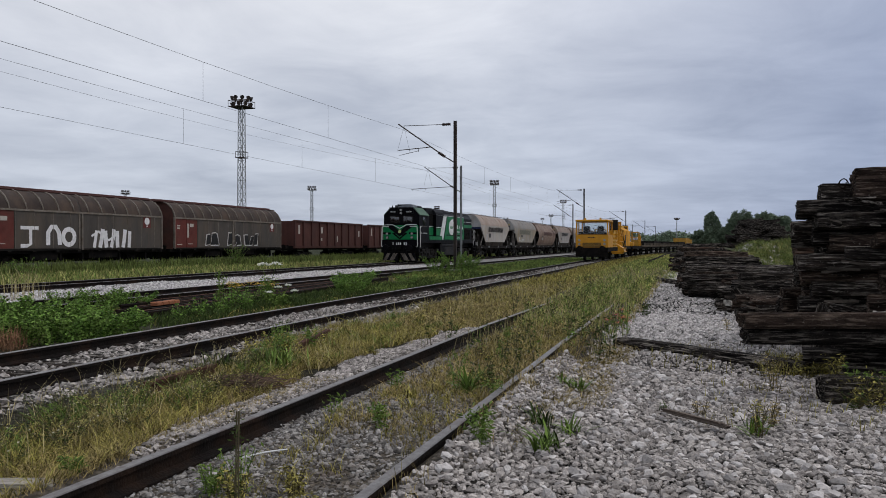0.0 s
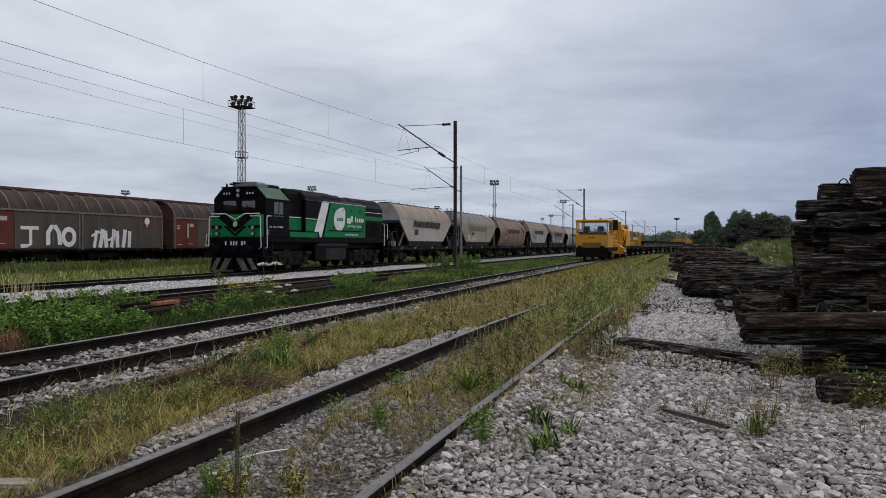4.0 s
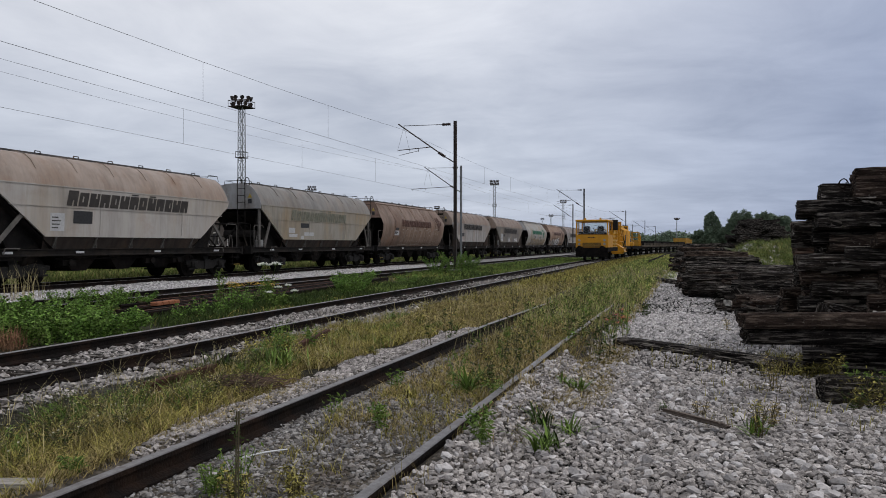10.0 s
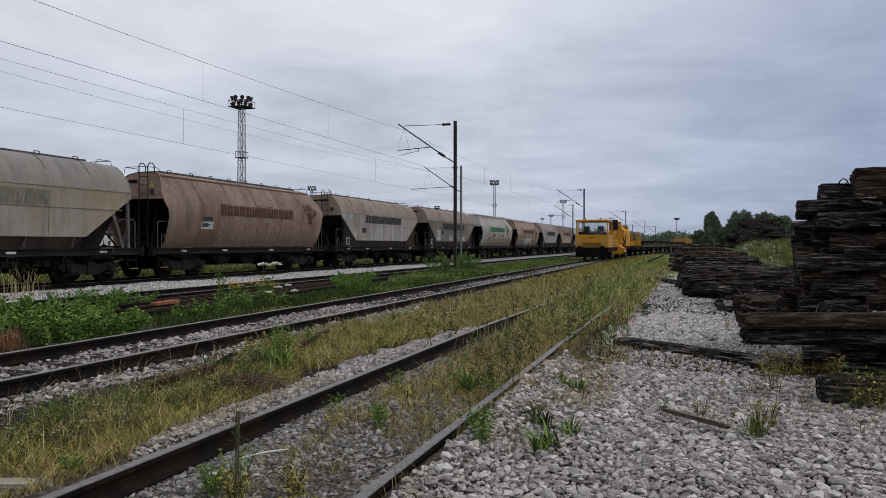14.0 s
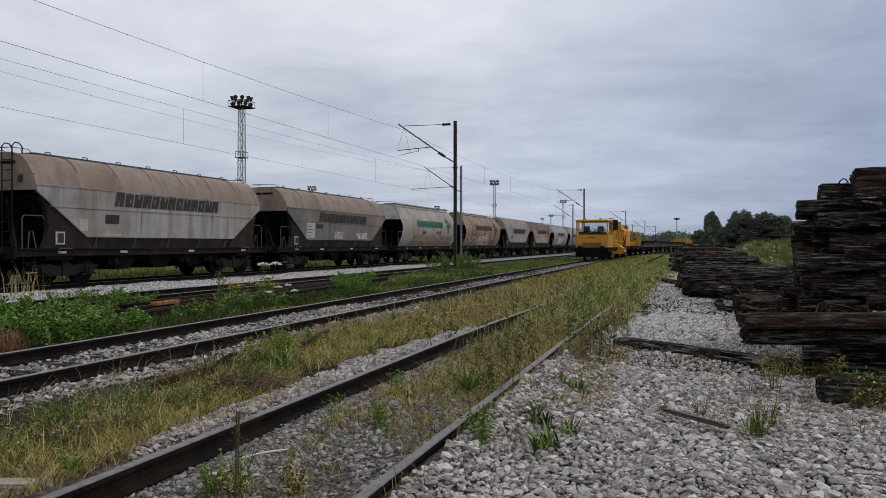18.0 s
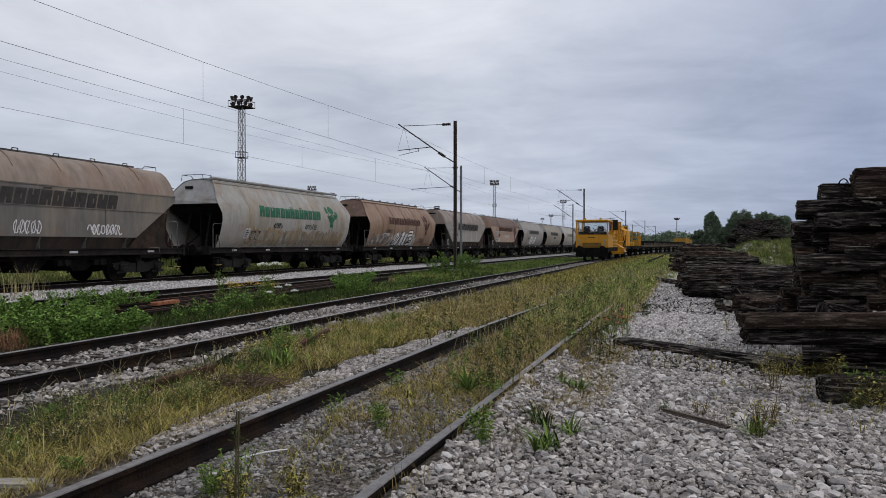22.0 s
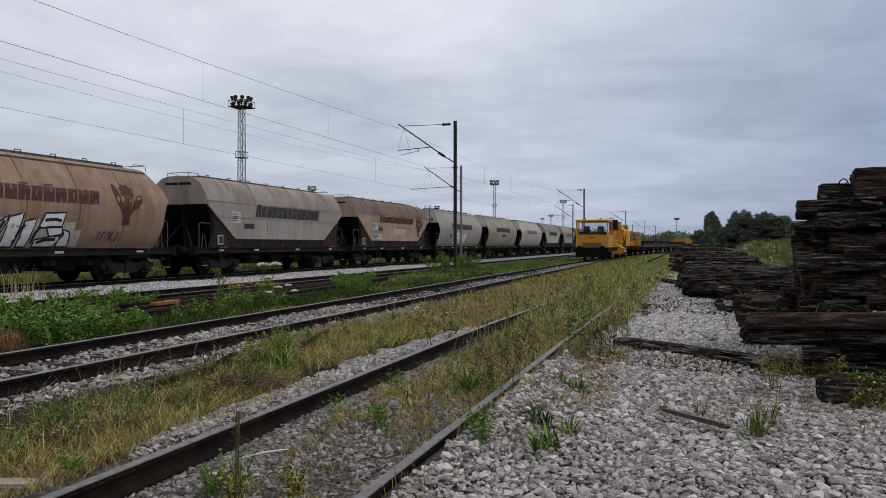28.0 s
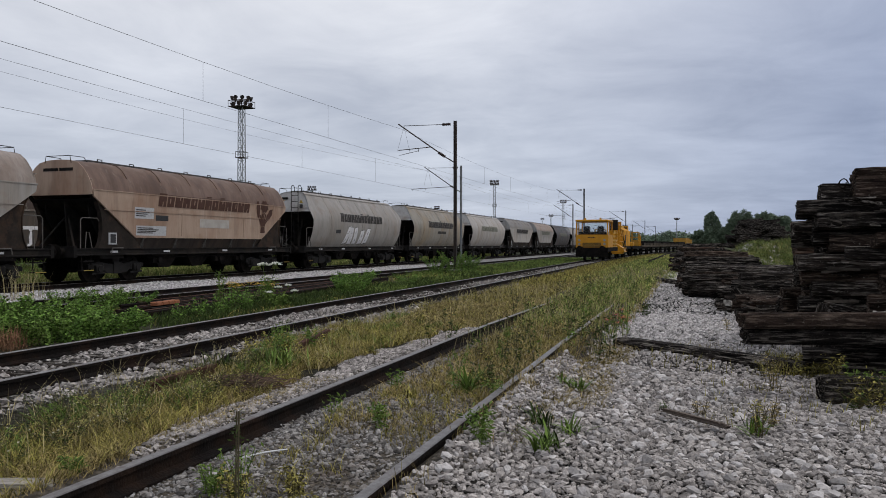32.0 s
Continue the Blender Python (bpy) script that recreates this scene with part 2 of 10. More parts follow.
def tube(bm, pts, r, seg=6):
    """A round bar bent through pts, in one piece."""
    P = [Vector(p) for p in pts]
    rings, u = [], None
    for i, p in enumerate(P):
        d = (P[min(i + 1, len(P) - 1)] - P[max(i - 1, 0)]).normalized()
        u = d.orthogonal().normalized() if u is None else (u - d * u.dot(d)).normalized()
        v = d.cross(u)
        rings.append([bm.verts.new(p + r * (math.cos(6.2832 * k / seg) * u + math.sin(6.2832 * k / seg) * v)) for k in range(seg)])
    for a, b in zip(rings[:-1], rings[1:]):
        for k in range(seg):
            bm.faces.new((a[k], a[(k + 1) % seg], b[(k + 1) % seg], b[k]))
    bm.faces.new(rings[0][::-1])
    bm.faces.new(rings[-1])


def bar(bm, p, q, w, h):
    """A straight bar of section w by h from p to q."""
    p, q = Vector(p), Vector(q)
    d = (q - p).normalized()
    u = d.cross(Vector((0, 0, 1)))
    u = u.normalized() if u.length > 1e-3 else Vector((1, 0, 0))
    v = u.cross(d)
    a = [bm.verts.new(p + s * u * w / 2 + t * v * h / 2) for s, t in ((-1, -1), (1, -1), (1, 1), (-1, 1))]
    b = [bm.verts.new(q + s * u * w / 2 + t * v * h / 2) for s, t in ((-1, -1), (1, -1), (1, 1), (-1, 1))]
    for i in range(4):
        bm.faces.new((a[i], a[(i + 1) % 4], b[(i + 1) % 4], b[i]))
    bm.faces.new(a[::-1])
    bm.faces.new(b)


def sheet(bm, pts, thick, d):
    """A plate through pts, thickened along d."""
    d = Vector(d).normalized() * thick
    a = [bm.verts.new(p) for p in pts]
    b = [bm.verts.new(Vector(p) + d) for p in pts]
    n = len(pts)
    for i in range(n):
        bm.faces.new((a[i], a[(i + 1) % n], b[(i + 1) % n], b[i]))
    bm.faces.new(a[::-1])
    bm.faces.new(b)


def finish(bm, name, material, smooth=0.0):
    bmesh.ops.recalc_face_normals(bm, faces=bm.faces)
    me = bpy.data.meshes.new(name)
    bm.to_mesh(me)
    bm.free()
    me.materials.append(material)
    if smooth:
        me.shade_smooth()
        me.set_sharp_from_angle(angle=radians(smooth))
    return me


def part(name, bm, material, parent, label="", smooth=0.0):
    me = bm if isinstance(bm, bpy.types.Mesh) else finish(bm, name, material, smooth)
    ob = new(name, me)
    ob.parent = parent
    if label:
        tagged(ob, label)
    return ob


def thing(name, label, category, group="", kind="", at=None):
    ob = new(name)
    ob.empty_display_size = 0.3
    if at is not None:
        ob.matrix_basis = at
    return tagged(ob, label, category, group, kind)


def solid(name, bm, material, label, category="", group="", kind="", at=None, smooth=0.0):
    me = bm if isinstance(bm, bpy.types.Mesh) else finish(bm, name, material, smooth)
    ob = new(name, me)
    if at is not None:
        ob.matrix_basis = at
    return tagged(ob, label, category, group, kind)


def mesh_np(name, verts, faces, material, smooth=False):
    """A mesh from numpy arrays of vertices and of faces with one number of corners."""
    me = bpy.data.meshes.new(name)
    k = faces.shape[1]
    me.vertices.add(len(verts))
    me.vertices.foreach_set("co", np.ascontiguousarray(verts, dtype=np.float32).ravel())
    me.loops.add(faces.size)
    me.loops.foreach_set("vertex_index", np.ascontiguousarray(faces, dtype=np.int32).ravel())
    me.polygons.add(len(faces))
    me.polygons.foreach_set("loop_start", np.arange(0, faces.size, k, dtype=np.int32))
    me.update(calc_edges=True)
    me.materials.append(material)
    if smooth:
        me.shade_smooth()
    else:
        me.shade_flat()
    return me


RNG = np.random.default_rng(11)


def wobble(x, y, s=1.0, k=0.0):
    """Soft uneven numbers between about -1 and 1 over the plan."""
    return (np.sin(x * 1.7 * s + 1.3 + k) * np.cos(y * 1.1 * s + 0.4 * k) + 0.6 * np.sin(x * 3.9 * s - y * 2.7 * s + k) + 0.4 * np.cos(y * 6.1 * s + x * 5.3 * s + 2 * k)) / 1.6


# ---------------------------------------------------------------- ground
def zone_ramp(nd, ln, value, stops):
    r = nd.new("ShaderNodeValToRGB")
    els = r.color_ramp.elements
    els[0].position, els[0].color = stops[0][0], (*stops[0][1], 1)
    els[1].position, els[1].color = stops[-1][0], (*stops[-1][1], 1)
    for p, c in stops[1:-1]:
        e = els.new(p)
        e.color = (*c, 1)
    ln.new(value, r.inputs[0])
    return r.outputs[0]


def ground_material():
    m = bpy.data.materials.new("yard_ground")
    m.use_nodes = True
    nd, ln = m.node_tree.nodes, m.node_tree.links
    b = nd["Principled BSDF"]
    b.inputs["Roughness"].default_value = 0.95
    b.inputs["Specular IOR Level"].default_value = 0.2
    tc = nd.new("ShaderNodeTexCoord")
    sp = nd.new("ShaderNodeSeparateXYZ")
    ln.new(tc.outputs["Object"], sp.inputs[0])
    nz = nd.new("ShaderNodeTexNoise")
    nz.inputs["Scale"].default_value, nz.inputs["Detail"].default_value = 0.9, 5
    ln.new(tc.outputs["Object"], nz.inputs["Vector"])
    off = nd.new("ShaderNodeMath")
    off.operation = "MULTIPLY_ADD"
    off.inputs[1].default_value, off.inputs[2].default_value = 1.6, -0.8
    ln.new(nz.outputs[0], off.inputs[0])
    sm = nd.new("ShaderNodeMath")
    sm.operation = "ADD"
    ln.new(sp.outputs["X"], sm.inputs[0]); ln.new(off.outputs[0], sm.inputs[1])
    mr = nd.new("ShaderNodeMapRange")
    mr.inputs[1].default_value, mr.inputs[2].default_value = -40, 10
    ln.new(sm.outputs[0], mr.inputs[0])

    def px(x):
        return (x + 40) / 50
    # grass, dry and weedy tones are darkened: shade among the blades put into colour
    GRASS, DRY, BALLAST, DIRT, DARKG = (0.035, 0.042, 0.012), (0.032, 0.028, 0.014), (0.16, 0.15, 0.142), (0.10, 0.08, 0.055), (0.14, 0.118, 0.092)
    # near-black, as the shade between loose stones is put into this colour
    STONE_SHADE = (0.03, 0.026, 0.023)
    FRESH, WEEDY = (0.42, 0.405, 0.395), (0.04, 0.04, 0.016)
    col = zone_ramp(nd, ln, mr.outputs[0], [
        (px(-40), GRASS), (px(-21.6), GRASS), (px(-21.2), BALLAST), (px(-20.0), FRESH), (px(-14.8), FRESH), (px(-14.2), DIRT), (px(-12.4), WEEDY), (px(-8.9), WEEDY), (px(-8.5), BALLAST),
        (px(-5.9), BALLAST), (px(-5.5), DRY), (px(-3.7), DRY), (px(-3.4), DARKG), (px(-1.5), DARKG), (px(-1.2), STONE_SHADE), (px(2.4), STONE_SHADE), (px(3.4), DIRT), (px(6.0), DRY), (px(10), GRASS)])
    # far down the yard everything is overgrown
    fy = nd.new("ShaderNodeMapRange")
    fy.inputs[1].default_value, fy.inputs[2].default_value = 20, 34
    ln.new(sp.outputs["Y"], fy.inputs[0])
    rx = nd.new("ShaderNodeMapRange")
    rx.inputs[1].default_value, rx.inputs[2].default_value = -5.6, -5.0
    ln.new(sm.outputs[0], rx.inputs[0])
    fm = nd.new("ShaderNodeMath")
    fm.operation = "MULTIPLY"
    ln.new(fy.outputs[0], fm.inputs[0]); ln.new(rx.outputs[0], fm.inputs[1])
    far = nd.new("ShaderNodeMix")
    far.data_type = "RGBA"
    far.inputs[7].default_value = (0.06, 0.066, 0.02, 1)
    ln.new(fm.outputs[0], far.inputs[0]); ln.new(col, far.inputs[6])
    # plain grey grit, without the darkened gap colour, where loose stones lie thinner
    ty, tx, tm, grit = nd.new("ShaderNodeMapRange"), nd.new("ShaderNodeMapRange"), nd.new("ShaderNodeMath"), nd.new("ShaderNodeMix")
    ty.inputs[1].default_value, ty.inputs[2].default_value = 2.75, 2.45
    tx.inputs[1].default_value, tx.inputs[2].default_value = -1.7, -1.4
    ln.new(sp.outputs["Y"], ty.inputs[0]); ln.new(sp.outputs["X"], tx.inputs[0])
    tm.operation = "MULTIPLY"
    ln.new(ty.outputs[0], tm.inputs[0]); ln.new(tx.outputs[0], tm.inputs[1])
    grit.data_type = "RGBA"
    grit.inputs[7].default_value = (0.23, 0.213, 0.2, 1)
    ln.new(tm.outputs[0], grit.inputs[0]); ln.new(far.outputs[2], grit.inputs[6])
    # stones and grain: gaps between stone cells are darkened in the colour as shade
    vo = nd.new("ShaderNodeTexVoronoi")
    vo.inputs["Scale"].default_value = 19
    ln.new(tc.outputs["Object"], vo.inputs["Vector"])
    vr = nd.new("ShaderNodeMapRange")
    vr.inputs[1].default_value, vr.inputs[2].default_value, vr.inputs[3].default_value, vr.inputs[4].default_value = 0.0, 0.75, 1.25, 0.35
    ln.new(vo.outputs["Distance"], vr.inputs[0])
    n3 = nd.new("ShaderNodeTexNoise")
    n3.inputs["Scale"].default_value, n3.inputs["Detail"].default_value = 3.0, 8
    n3.inputs["Roughness"].default_value = 0.75
    ln.new(tc.outputs["Object"], n3.inputs["Vector"])
    nr = nd.new("ShaderNodeMapRange")
    nr.inputs[1].default_value, nr.inputs[2].default_value, nr.inputs[3].default_value, nr.inputs[4].default_value = 0.3, 0.7, 0.6, 1.3
    ln.new(n3.outputs[0], nr.inputs[0])
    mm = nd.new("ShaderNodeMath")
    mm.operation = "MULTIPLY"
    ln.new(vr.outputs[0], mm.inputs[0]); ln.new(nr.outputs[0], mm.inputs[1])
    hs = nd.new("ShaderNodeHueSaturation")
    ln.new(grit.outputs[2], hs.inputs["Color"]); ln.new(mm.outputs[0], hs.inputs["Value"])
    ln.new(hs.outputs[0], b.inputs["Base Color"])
    bp = nd.new("ShaderNodeBump")
    bp.inputs["Strength"].default_value, bp.inputs["Distance"].default_value = 0.8, 0.03
    ln.new(vr.outputs[0], bp.inputs["Height"]); ln.new(bp.outputs[0], b.inputs["Normal"])
    return m


def ground_height(x, y):
    near = np.exp(-(y / 60.0) ** 2)
    h = 0.035 * wobble(x * 0.5, y * 0.4) * near - 0.02
    mound = 1.42 * np.exp(-((x - 4.5) / 3.0) ** 6 - ((y - 37.5) / 7.0) ** 2) * (1 + 0.12 * wobble(x * 1.7, y * 0.9))
    ridge = 0.15 * np.exp(-((x + 1.46) / 0.19) ** 2) * (y < 40) + 0.085 * np.exp(-((x + 3.42) / 0.20) ** 2) * (y < 40)
    mid = 0.10 * np.clip((y - 11) / 8, 0, 1) * np.exp(-((x + 2.4) / 1.3) ** 4) * (y < 45)
    return h + mound + np.maximum(ridge, mid)


xs = np.concatenate([[-2500, -1200, -600, -300, -150, -90, -60], np.arange(-44, -4.5, 0.5), np.arange(-4.5, 0, 0.1), np.arange(0, 12, 0.5), [14, 18, 26, 40, 70, 150, 300, 700, 2500]])
ys = np.concatenate([[-300, -120, -50, -20, -8, 0], np.arange(1.5, 30, 0.5), np.arange(30, 70, 2), [75, 85, 100, 130, 180, 260, 400, 700, 1200, 2200, 4500]])
gx, gy = np.meshgrid(xs, ys)
gz = ground_height(gx, gy)
idx = np.arange(gx.size).reshape(gx.shape)
gf = np.stack([idx[:-1, :-1], idx[:-1, 1:], idx[1:, 1:], idx[1:, :-1]], -1).reshape(-1, 4)
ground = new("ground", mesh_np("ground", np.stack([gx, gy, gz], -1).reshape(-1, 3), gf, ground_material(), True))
tagged(ground, "railway yard ground of grey ballast, soil and grass strips", "ground", kind="structure")

# ---------------------------------------------------------------- tracks
RAIL_TOP = 0.15
T_X, D_X = -19.95, -13.55          # centre lines of the running track and of the track before it


def b_centre(y):
    """The second siding swings gently away and back, then bends to the right far off."""
    return -6.93 - 0.010 * (min(max(y, 12.0), 58.0) - 12.0) + 0.00045 * max(0.0, y - 58.0) ** 2


def b_turn(y):
    return -math.degrees(math.atan(b_centre(y + 0.5) - b_centre(y - 0.5)))


def c_centre(y):
    return -2.345 - 0.0022 * max(0.0, min(y, 40.0) - 8) ** 1.5


RAIL_SECTION = [(-0.07, -0.15), (0.07, -0.15), (0.07, -0.135), (0.012, -0.11), (0.012, -0.045), (0.036, -0.035), (0.036, -0.006), (0.03, 0.0), (-0.03, 0.0), (-0.036, -0.006), (-0.036, -0.035), (-0.012, -0.045), (-0.012, -0.11), (-0.07, -0.135)]


def rail(name, line, top=RAIL_TOP, parent=None, head=RAILTOP, label="", drop=None, tilt=0.0):
    """A rail swept along points (x, y); its head keeps a worn top of its own material."""
    bm = bmn()
    rings = []
    for i, (x, y) in enumerate(line):
        z = top - (drop(y) if drop else 0)
        rings.append([bm.verts.new((x + px_, y, z + pz)) for px_, pz in RAIL_SECTION])
    n = len(RAIL_SECTION)
    for a, b in zip(rings[:-1], rings[1:]):
        for i in range(n):
            f = bm.faces.new((a[i], a[(i + 1) % n], b[(i + 1) % n], b[i]))
            f.material_index = 1 if i in (6, 7, 8) else 0
    bm.faces.new(rings[0][::-1])
    bm.faces.new(rings[-1])
    me = finish(bm, name, RAIL)
    me.materials.append(head)
    ob = new(name, me)
    if parent:
        ob.parent = parent
    if label:
        tagged(ob, label)
    return ob


def worn_timber(name, length, w, h, seed, material, rough=0.012):
    """A sleeper with worn, split edges, its length along x, resting on z = 0."""
    r = random.Random(seed)
    bm = bmn()
    n, per = 12, 2 * (w + h)
    k = 26
    pts = []
    for i in range(k):
        d = per * i / k
        y, z, o = (d, 0.0, (0, 1)) if d < w else (w, d - w, (-1, 0)) if d < w + h else (w - (d - w - h), h, (0, -1)) if d < 2 * w + h else (0.0, h - (d - 2 * w - h), (1, 0))
        corner = 0.024 if min(abs(y), abs(w - y)) < 0.022 and min(z, h - z) < 0.022 else 0.0
        pts.append((y - w / 2, z, o, corner))
    groove = [abs(r.gauss(0, 0.32 * rough)) + (0.9 * rough if r.random() < 0.1 else 0) + q[3] for q in pts]
    rings = []
    for i in range(n):
        x = -length / 2 + length * i / (n - 1)
        bow = 0.5 * rough * math.sin(3.1 * i / n + seed)
        end = 0.014 if i in (0, n - 1) else 0.0
        ring = []
        for (y, z, o, _), g in zip(pts, groove):
            if r.random() < 0.08:
                g += abs(r.gauss(0, 0.6 * rough))
            xx = x + (0.9 * g if i == 0 else -0.9 * g if i == n - 1 else r.uniform(-0.04, 0.04))
            ring.append(bm.verts.new((xx, y + (o[0] or (-0.9 if y > 0 else 0.9) * (abs(y) > w / 2 - 0.02)) * (g + end) + bow, max(0, z + o[1] * (0.3 * g if z < 0.02 else g + end)))))
        rings.append(ring)
    for a, b in zip(rings[:-1], rings[1:]):
        for i in range(k):
            bm.faces.new((a[i], a[(i + 1) % k], b[(i + 1) % k], b[i]))
    for ring, q in ((rings[0], 1), (rings[-1], -1)):
        c = bm.verts.new(sum((v.co for v in ring), Vector()) / k + Vector((q * 0.02, 0, 0)))
        for i in range(k):
            bm.faces.new((ring[i], ring[(i + 1) % k], c))
    return finish(bm, name, material)


TIES = [worn_timber("sleeper", 2.5, 0.25, 0.16, s, TIE) for s in range(4)]


def track(name, label, centre, y0, y1, step, sunk=0.0, tie_y1=60, drop=None, tie_z=0.0, head=RAILTOP):
    t = thing(name, label, "railway track", kind="structure")
    ysl = [y0 + (y1 - y0) * i / 40 for i in range(41)] if y1 - y0 > 30 else [y0 + (y1 - y0) * i / 20 for i in range(21)]
    for s in (-0.7525, 0.7525):
        rail("rail", [(centre(y) + s, y) for y in ysl], RAIL_TOP - sunk, t, head, drop=drop)
    y, i = y0, 0
    r = random.Random(len(name))
    while y < min(y1, tie_y1):
        ob = new("sleeper", TIES[i % 4])
        ob.parent = t
        ob.matrix_basis = pose(centre(y) + r.uniform(-.03, .03), y, -0.135 - sunk - tie_z, 0, 0, r.uniform(-1.5, 1.5))
        y += step
        i += 1
    return t


track("track_1", "siding with rusty rails sunk among dry grass and gravel", c_centre, -30, 46, 0.66, tie_y1=30, drop=lambda y: 0.012 * max(0.0, y - 11), tie_z=0.06, head=RUSTY_TOP)
track("track_2", "siding with dark rails on grey ballast", b_centre, -30, 190, 0.64, tie_y1=45, tie_z=0.015)
track("track_3", "overgrown siding with dark rails under overhead wires", lambda y: D_X, -30, 330, 0.66, tie_y1=30)
track("track_4", "main running track with dark rails on pale ballast", lambda y: T_X, -40, 420, 0.64, tie_y1=60)
track("track_5", "far siding half hidden in tall grass", lambda y: -30.4, -40, 260, 0.9, tie_y1=20)

# ---------------------------------------------------------------- ballast stones
# crushed stone: a worn angular lump near by, a simpler eight-faced chip far off
def rounded_block():
    """An octahedron split once and swelled towards a block: 18 corners, 32 faces."""
    v = [Vector(p) for p in ((1, 0, 0), (-1, 0, 0), (0, 1, 0), (0, -1, 0), (0, 0, 1), (0, 0, -1))]
    f, mid, out = [(0, 2, 4), (2, 1, 4), (1, 3, 4), (3, 0, 4), (2, 0, 5), (1, 2, 5), (3, 1, 5), (0, 3, 5)], {}, []

    def half(a, b):
        k = (min(a, b), max(a, b))
        if k not in mid:
            v.append((v[a] + v[b]).normalized() * 1.1)
            mid[k] = len(v) - 1
        return mid[k]
    for a, b, c in f:
        ab, bc, ca = half(a, b), half(b, c), half(c, a)
        out += [(a, ab, ca), (ab, b, bc), (ca, bc, c), (ab, bc, ca)]
    return np.array([tuple(p) for p in v]), np.array(out)


BLOCKY, BLOCKY_F = rounded_block()
CHIP = np.array([(1, 0, 0), (-1, 0, 0), (0, 1, 0), (0, -1, 0), (0, 0, 1), (0, 0, -1)]) * 1.12
CHIP_F = np.array([(0, 2, 4), (2, 1, 4), (1, 3, 4), (3, 0, 4), (2, 0, 5), (1, 2, 5), (3, 1, 5), (0, 3, 5)])


def stones(name, xy, size, material, label, sink=0.35, shape=(BLOCKY, BLOCKY_F)):
    n, form, faces = len(xy), shape[0], shape[1]
    k = len(form)
    v = np.repeat(form[None], n, 0) * (1 + RNG.uniform(-0.5, 0.26, (n, k, 3)))
    v = v * RNG.uniform(0.55, 1.3, (n, 1, 3)) * np.array([1, 1, 0.68])
    a = RNG.uniform(0, 6.283, n)
    tl = RNG.uniform(-0.6, 0.6, n)
    ca, sa, ct, st = np.cos(a), np.sin(a), np.cos(tl), np.sin(tl)
    y1 = v[..., 1] * ct[:, None] - v[..., 2] * st[:, None]
    z1 = v[..., 1] * st[:, None] + v[..., 2] * ct[:, None]
    x2 = v[..., 0] * ca[:, None] - y1 * sa[:, None]
    y2 = v[..., 0] * sa[:, None] + y1 * ca[:, None]
    s = size[:, None]
    z0 = ground_height(xy[:, 0], xy[:, 1])
    P = np.stack([x2 * s + xy[:, :1], y2 * s + xy[:, 1:], z1 * s + (z0 + size * sink)[:, None]], -1).reshape(-1, 3)
    Fc = (faces[None] + k * np.arange(n)[:, None, None]).reshape(-1, 3)
    ob = new(name, mesh_np(name, P, Fc, material))
    return tagged(ob, label, "ballast", kind="stuff")


def scatter(x0, x1, y0, y1, n, keep=None):
    p = np.stack([RNG.uniform(x0, x1, n), RNG.uniform(y0, y1, n)], -1)
    p = p[(p[:, 0] > -1.22 * p[:, 1] - 1.0) & (p[:, 0] < 0.26 * p[:, 1] + 0.6)]
    return p if keep is None else p[keep(p[:, 0], p[:, 1])]


def sizes(n, lo, hi):
    return lo + (hi - lo) * RNG.power(0.55, n) ** 1.6


gp = np.concatenate([scatter(-1.53, 3.2, 2.7, 9, 54000, lambda x, y: x > -1.50 + 0.12 * np.maximum(0, wobble(x, y))), scatter(-1.5, 3.6, 9, 16, 20000, lambda x, y: x > -1.3 + 0.02 * (y - 8) + 0.15 * wobble(x, y)), scatter(-1.4, 3.5, 16, 46, 16000, lambda x, y: x > -1.15 + 0.2 * wobble(x, y))])
far_ = gp[:, 1] > 9.0 + RNG.uniform(0, 3, len(gp))
stones("gravel", gp[~far_], sizes((~far_).sum(), 0.009, 0.0295) + 0.0006 * gp[~far_][:, 1], STONE, "loose pale grey crushed stone spread beside the siding", RNG.uniform(0.1, 1.0, (~far_).sum()))
big = gp[~far_ & (RNG.uniform(0, 1, len(gp)) < 0.035)]
stones("gravel", big, 0.022 + 0.02 * RNG.uniform(0, 1, len(big)) ** 2, STONE_MID, "larger broken stones lying on the gravel", 0.9)
stones("gravel", gp[far_], sizes(far_.sum(), 0.011, 0.034) + 0.0008 * gp[far_][:, 1], STONE_MID, "loose pale crushed stone beside the sleeper piles", 0.35, (CHIP, CHIP_F))
# the same gravel goes on round the spot where the camera stands and out to the sides
gp = np.concatenate([np.stack([RNG.uniform(-1.5, 3.3, 17000), RNG.uniform(-6.0, 2.8, 17000)], -1), np.stack([RNG.uniform(1.2, 3.3, 6000), RNG.uniform(2.6, 8.0, 6000)], -1)])
gp = gp[(gp[:, 1] < 2.7) | (gp[:, 0] > 0.26 * gp[:, 1] + 0.55)]
stones("gravel", gp, sizes(len(gp), 0.016, 0.042), STONE, "loose pale grey crushed stone beside the siding", 0.5, (CHIP, CHIP_F))
gp = np.stack([RNG.uniform(-3.05, -1.62, 5000), RNG.uniform(-6.0, 2.5, 5000)], -1)
stones("gravel", gp, sizes(len(gp), 0.012, 0.032), STONE_DARK, "dark dirty stones between the siding rails", 0.4, (CHIP, CHIP_F))
gp = np.concatenate([scatter(-3.0, -1.6, 2.5, 9, 13000), scatter(-3.0, -1.6, 9, 16, 3500)])
stones("gravel", gp, sizes(len(gp), 0.007, 0.028), STONE_DARK, "dark dirty stones between the siding rails")
gp = scatter(-3.05, -1.6, 2.5, 8, 24000, lambda x, y: RNG.uniform(0, 1, len(x)) < 0.08 + 0.9 * np.clip((-2.45 - x) / 0.45, 0, 1) * (0.6 + 0.4 * wobble(x, y)))
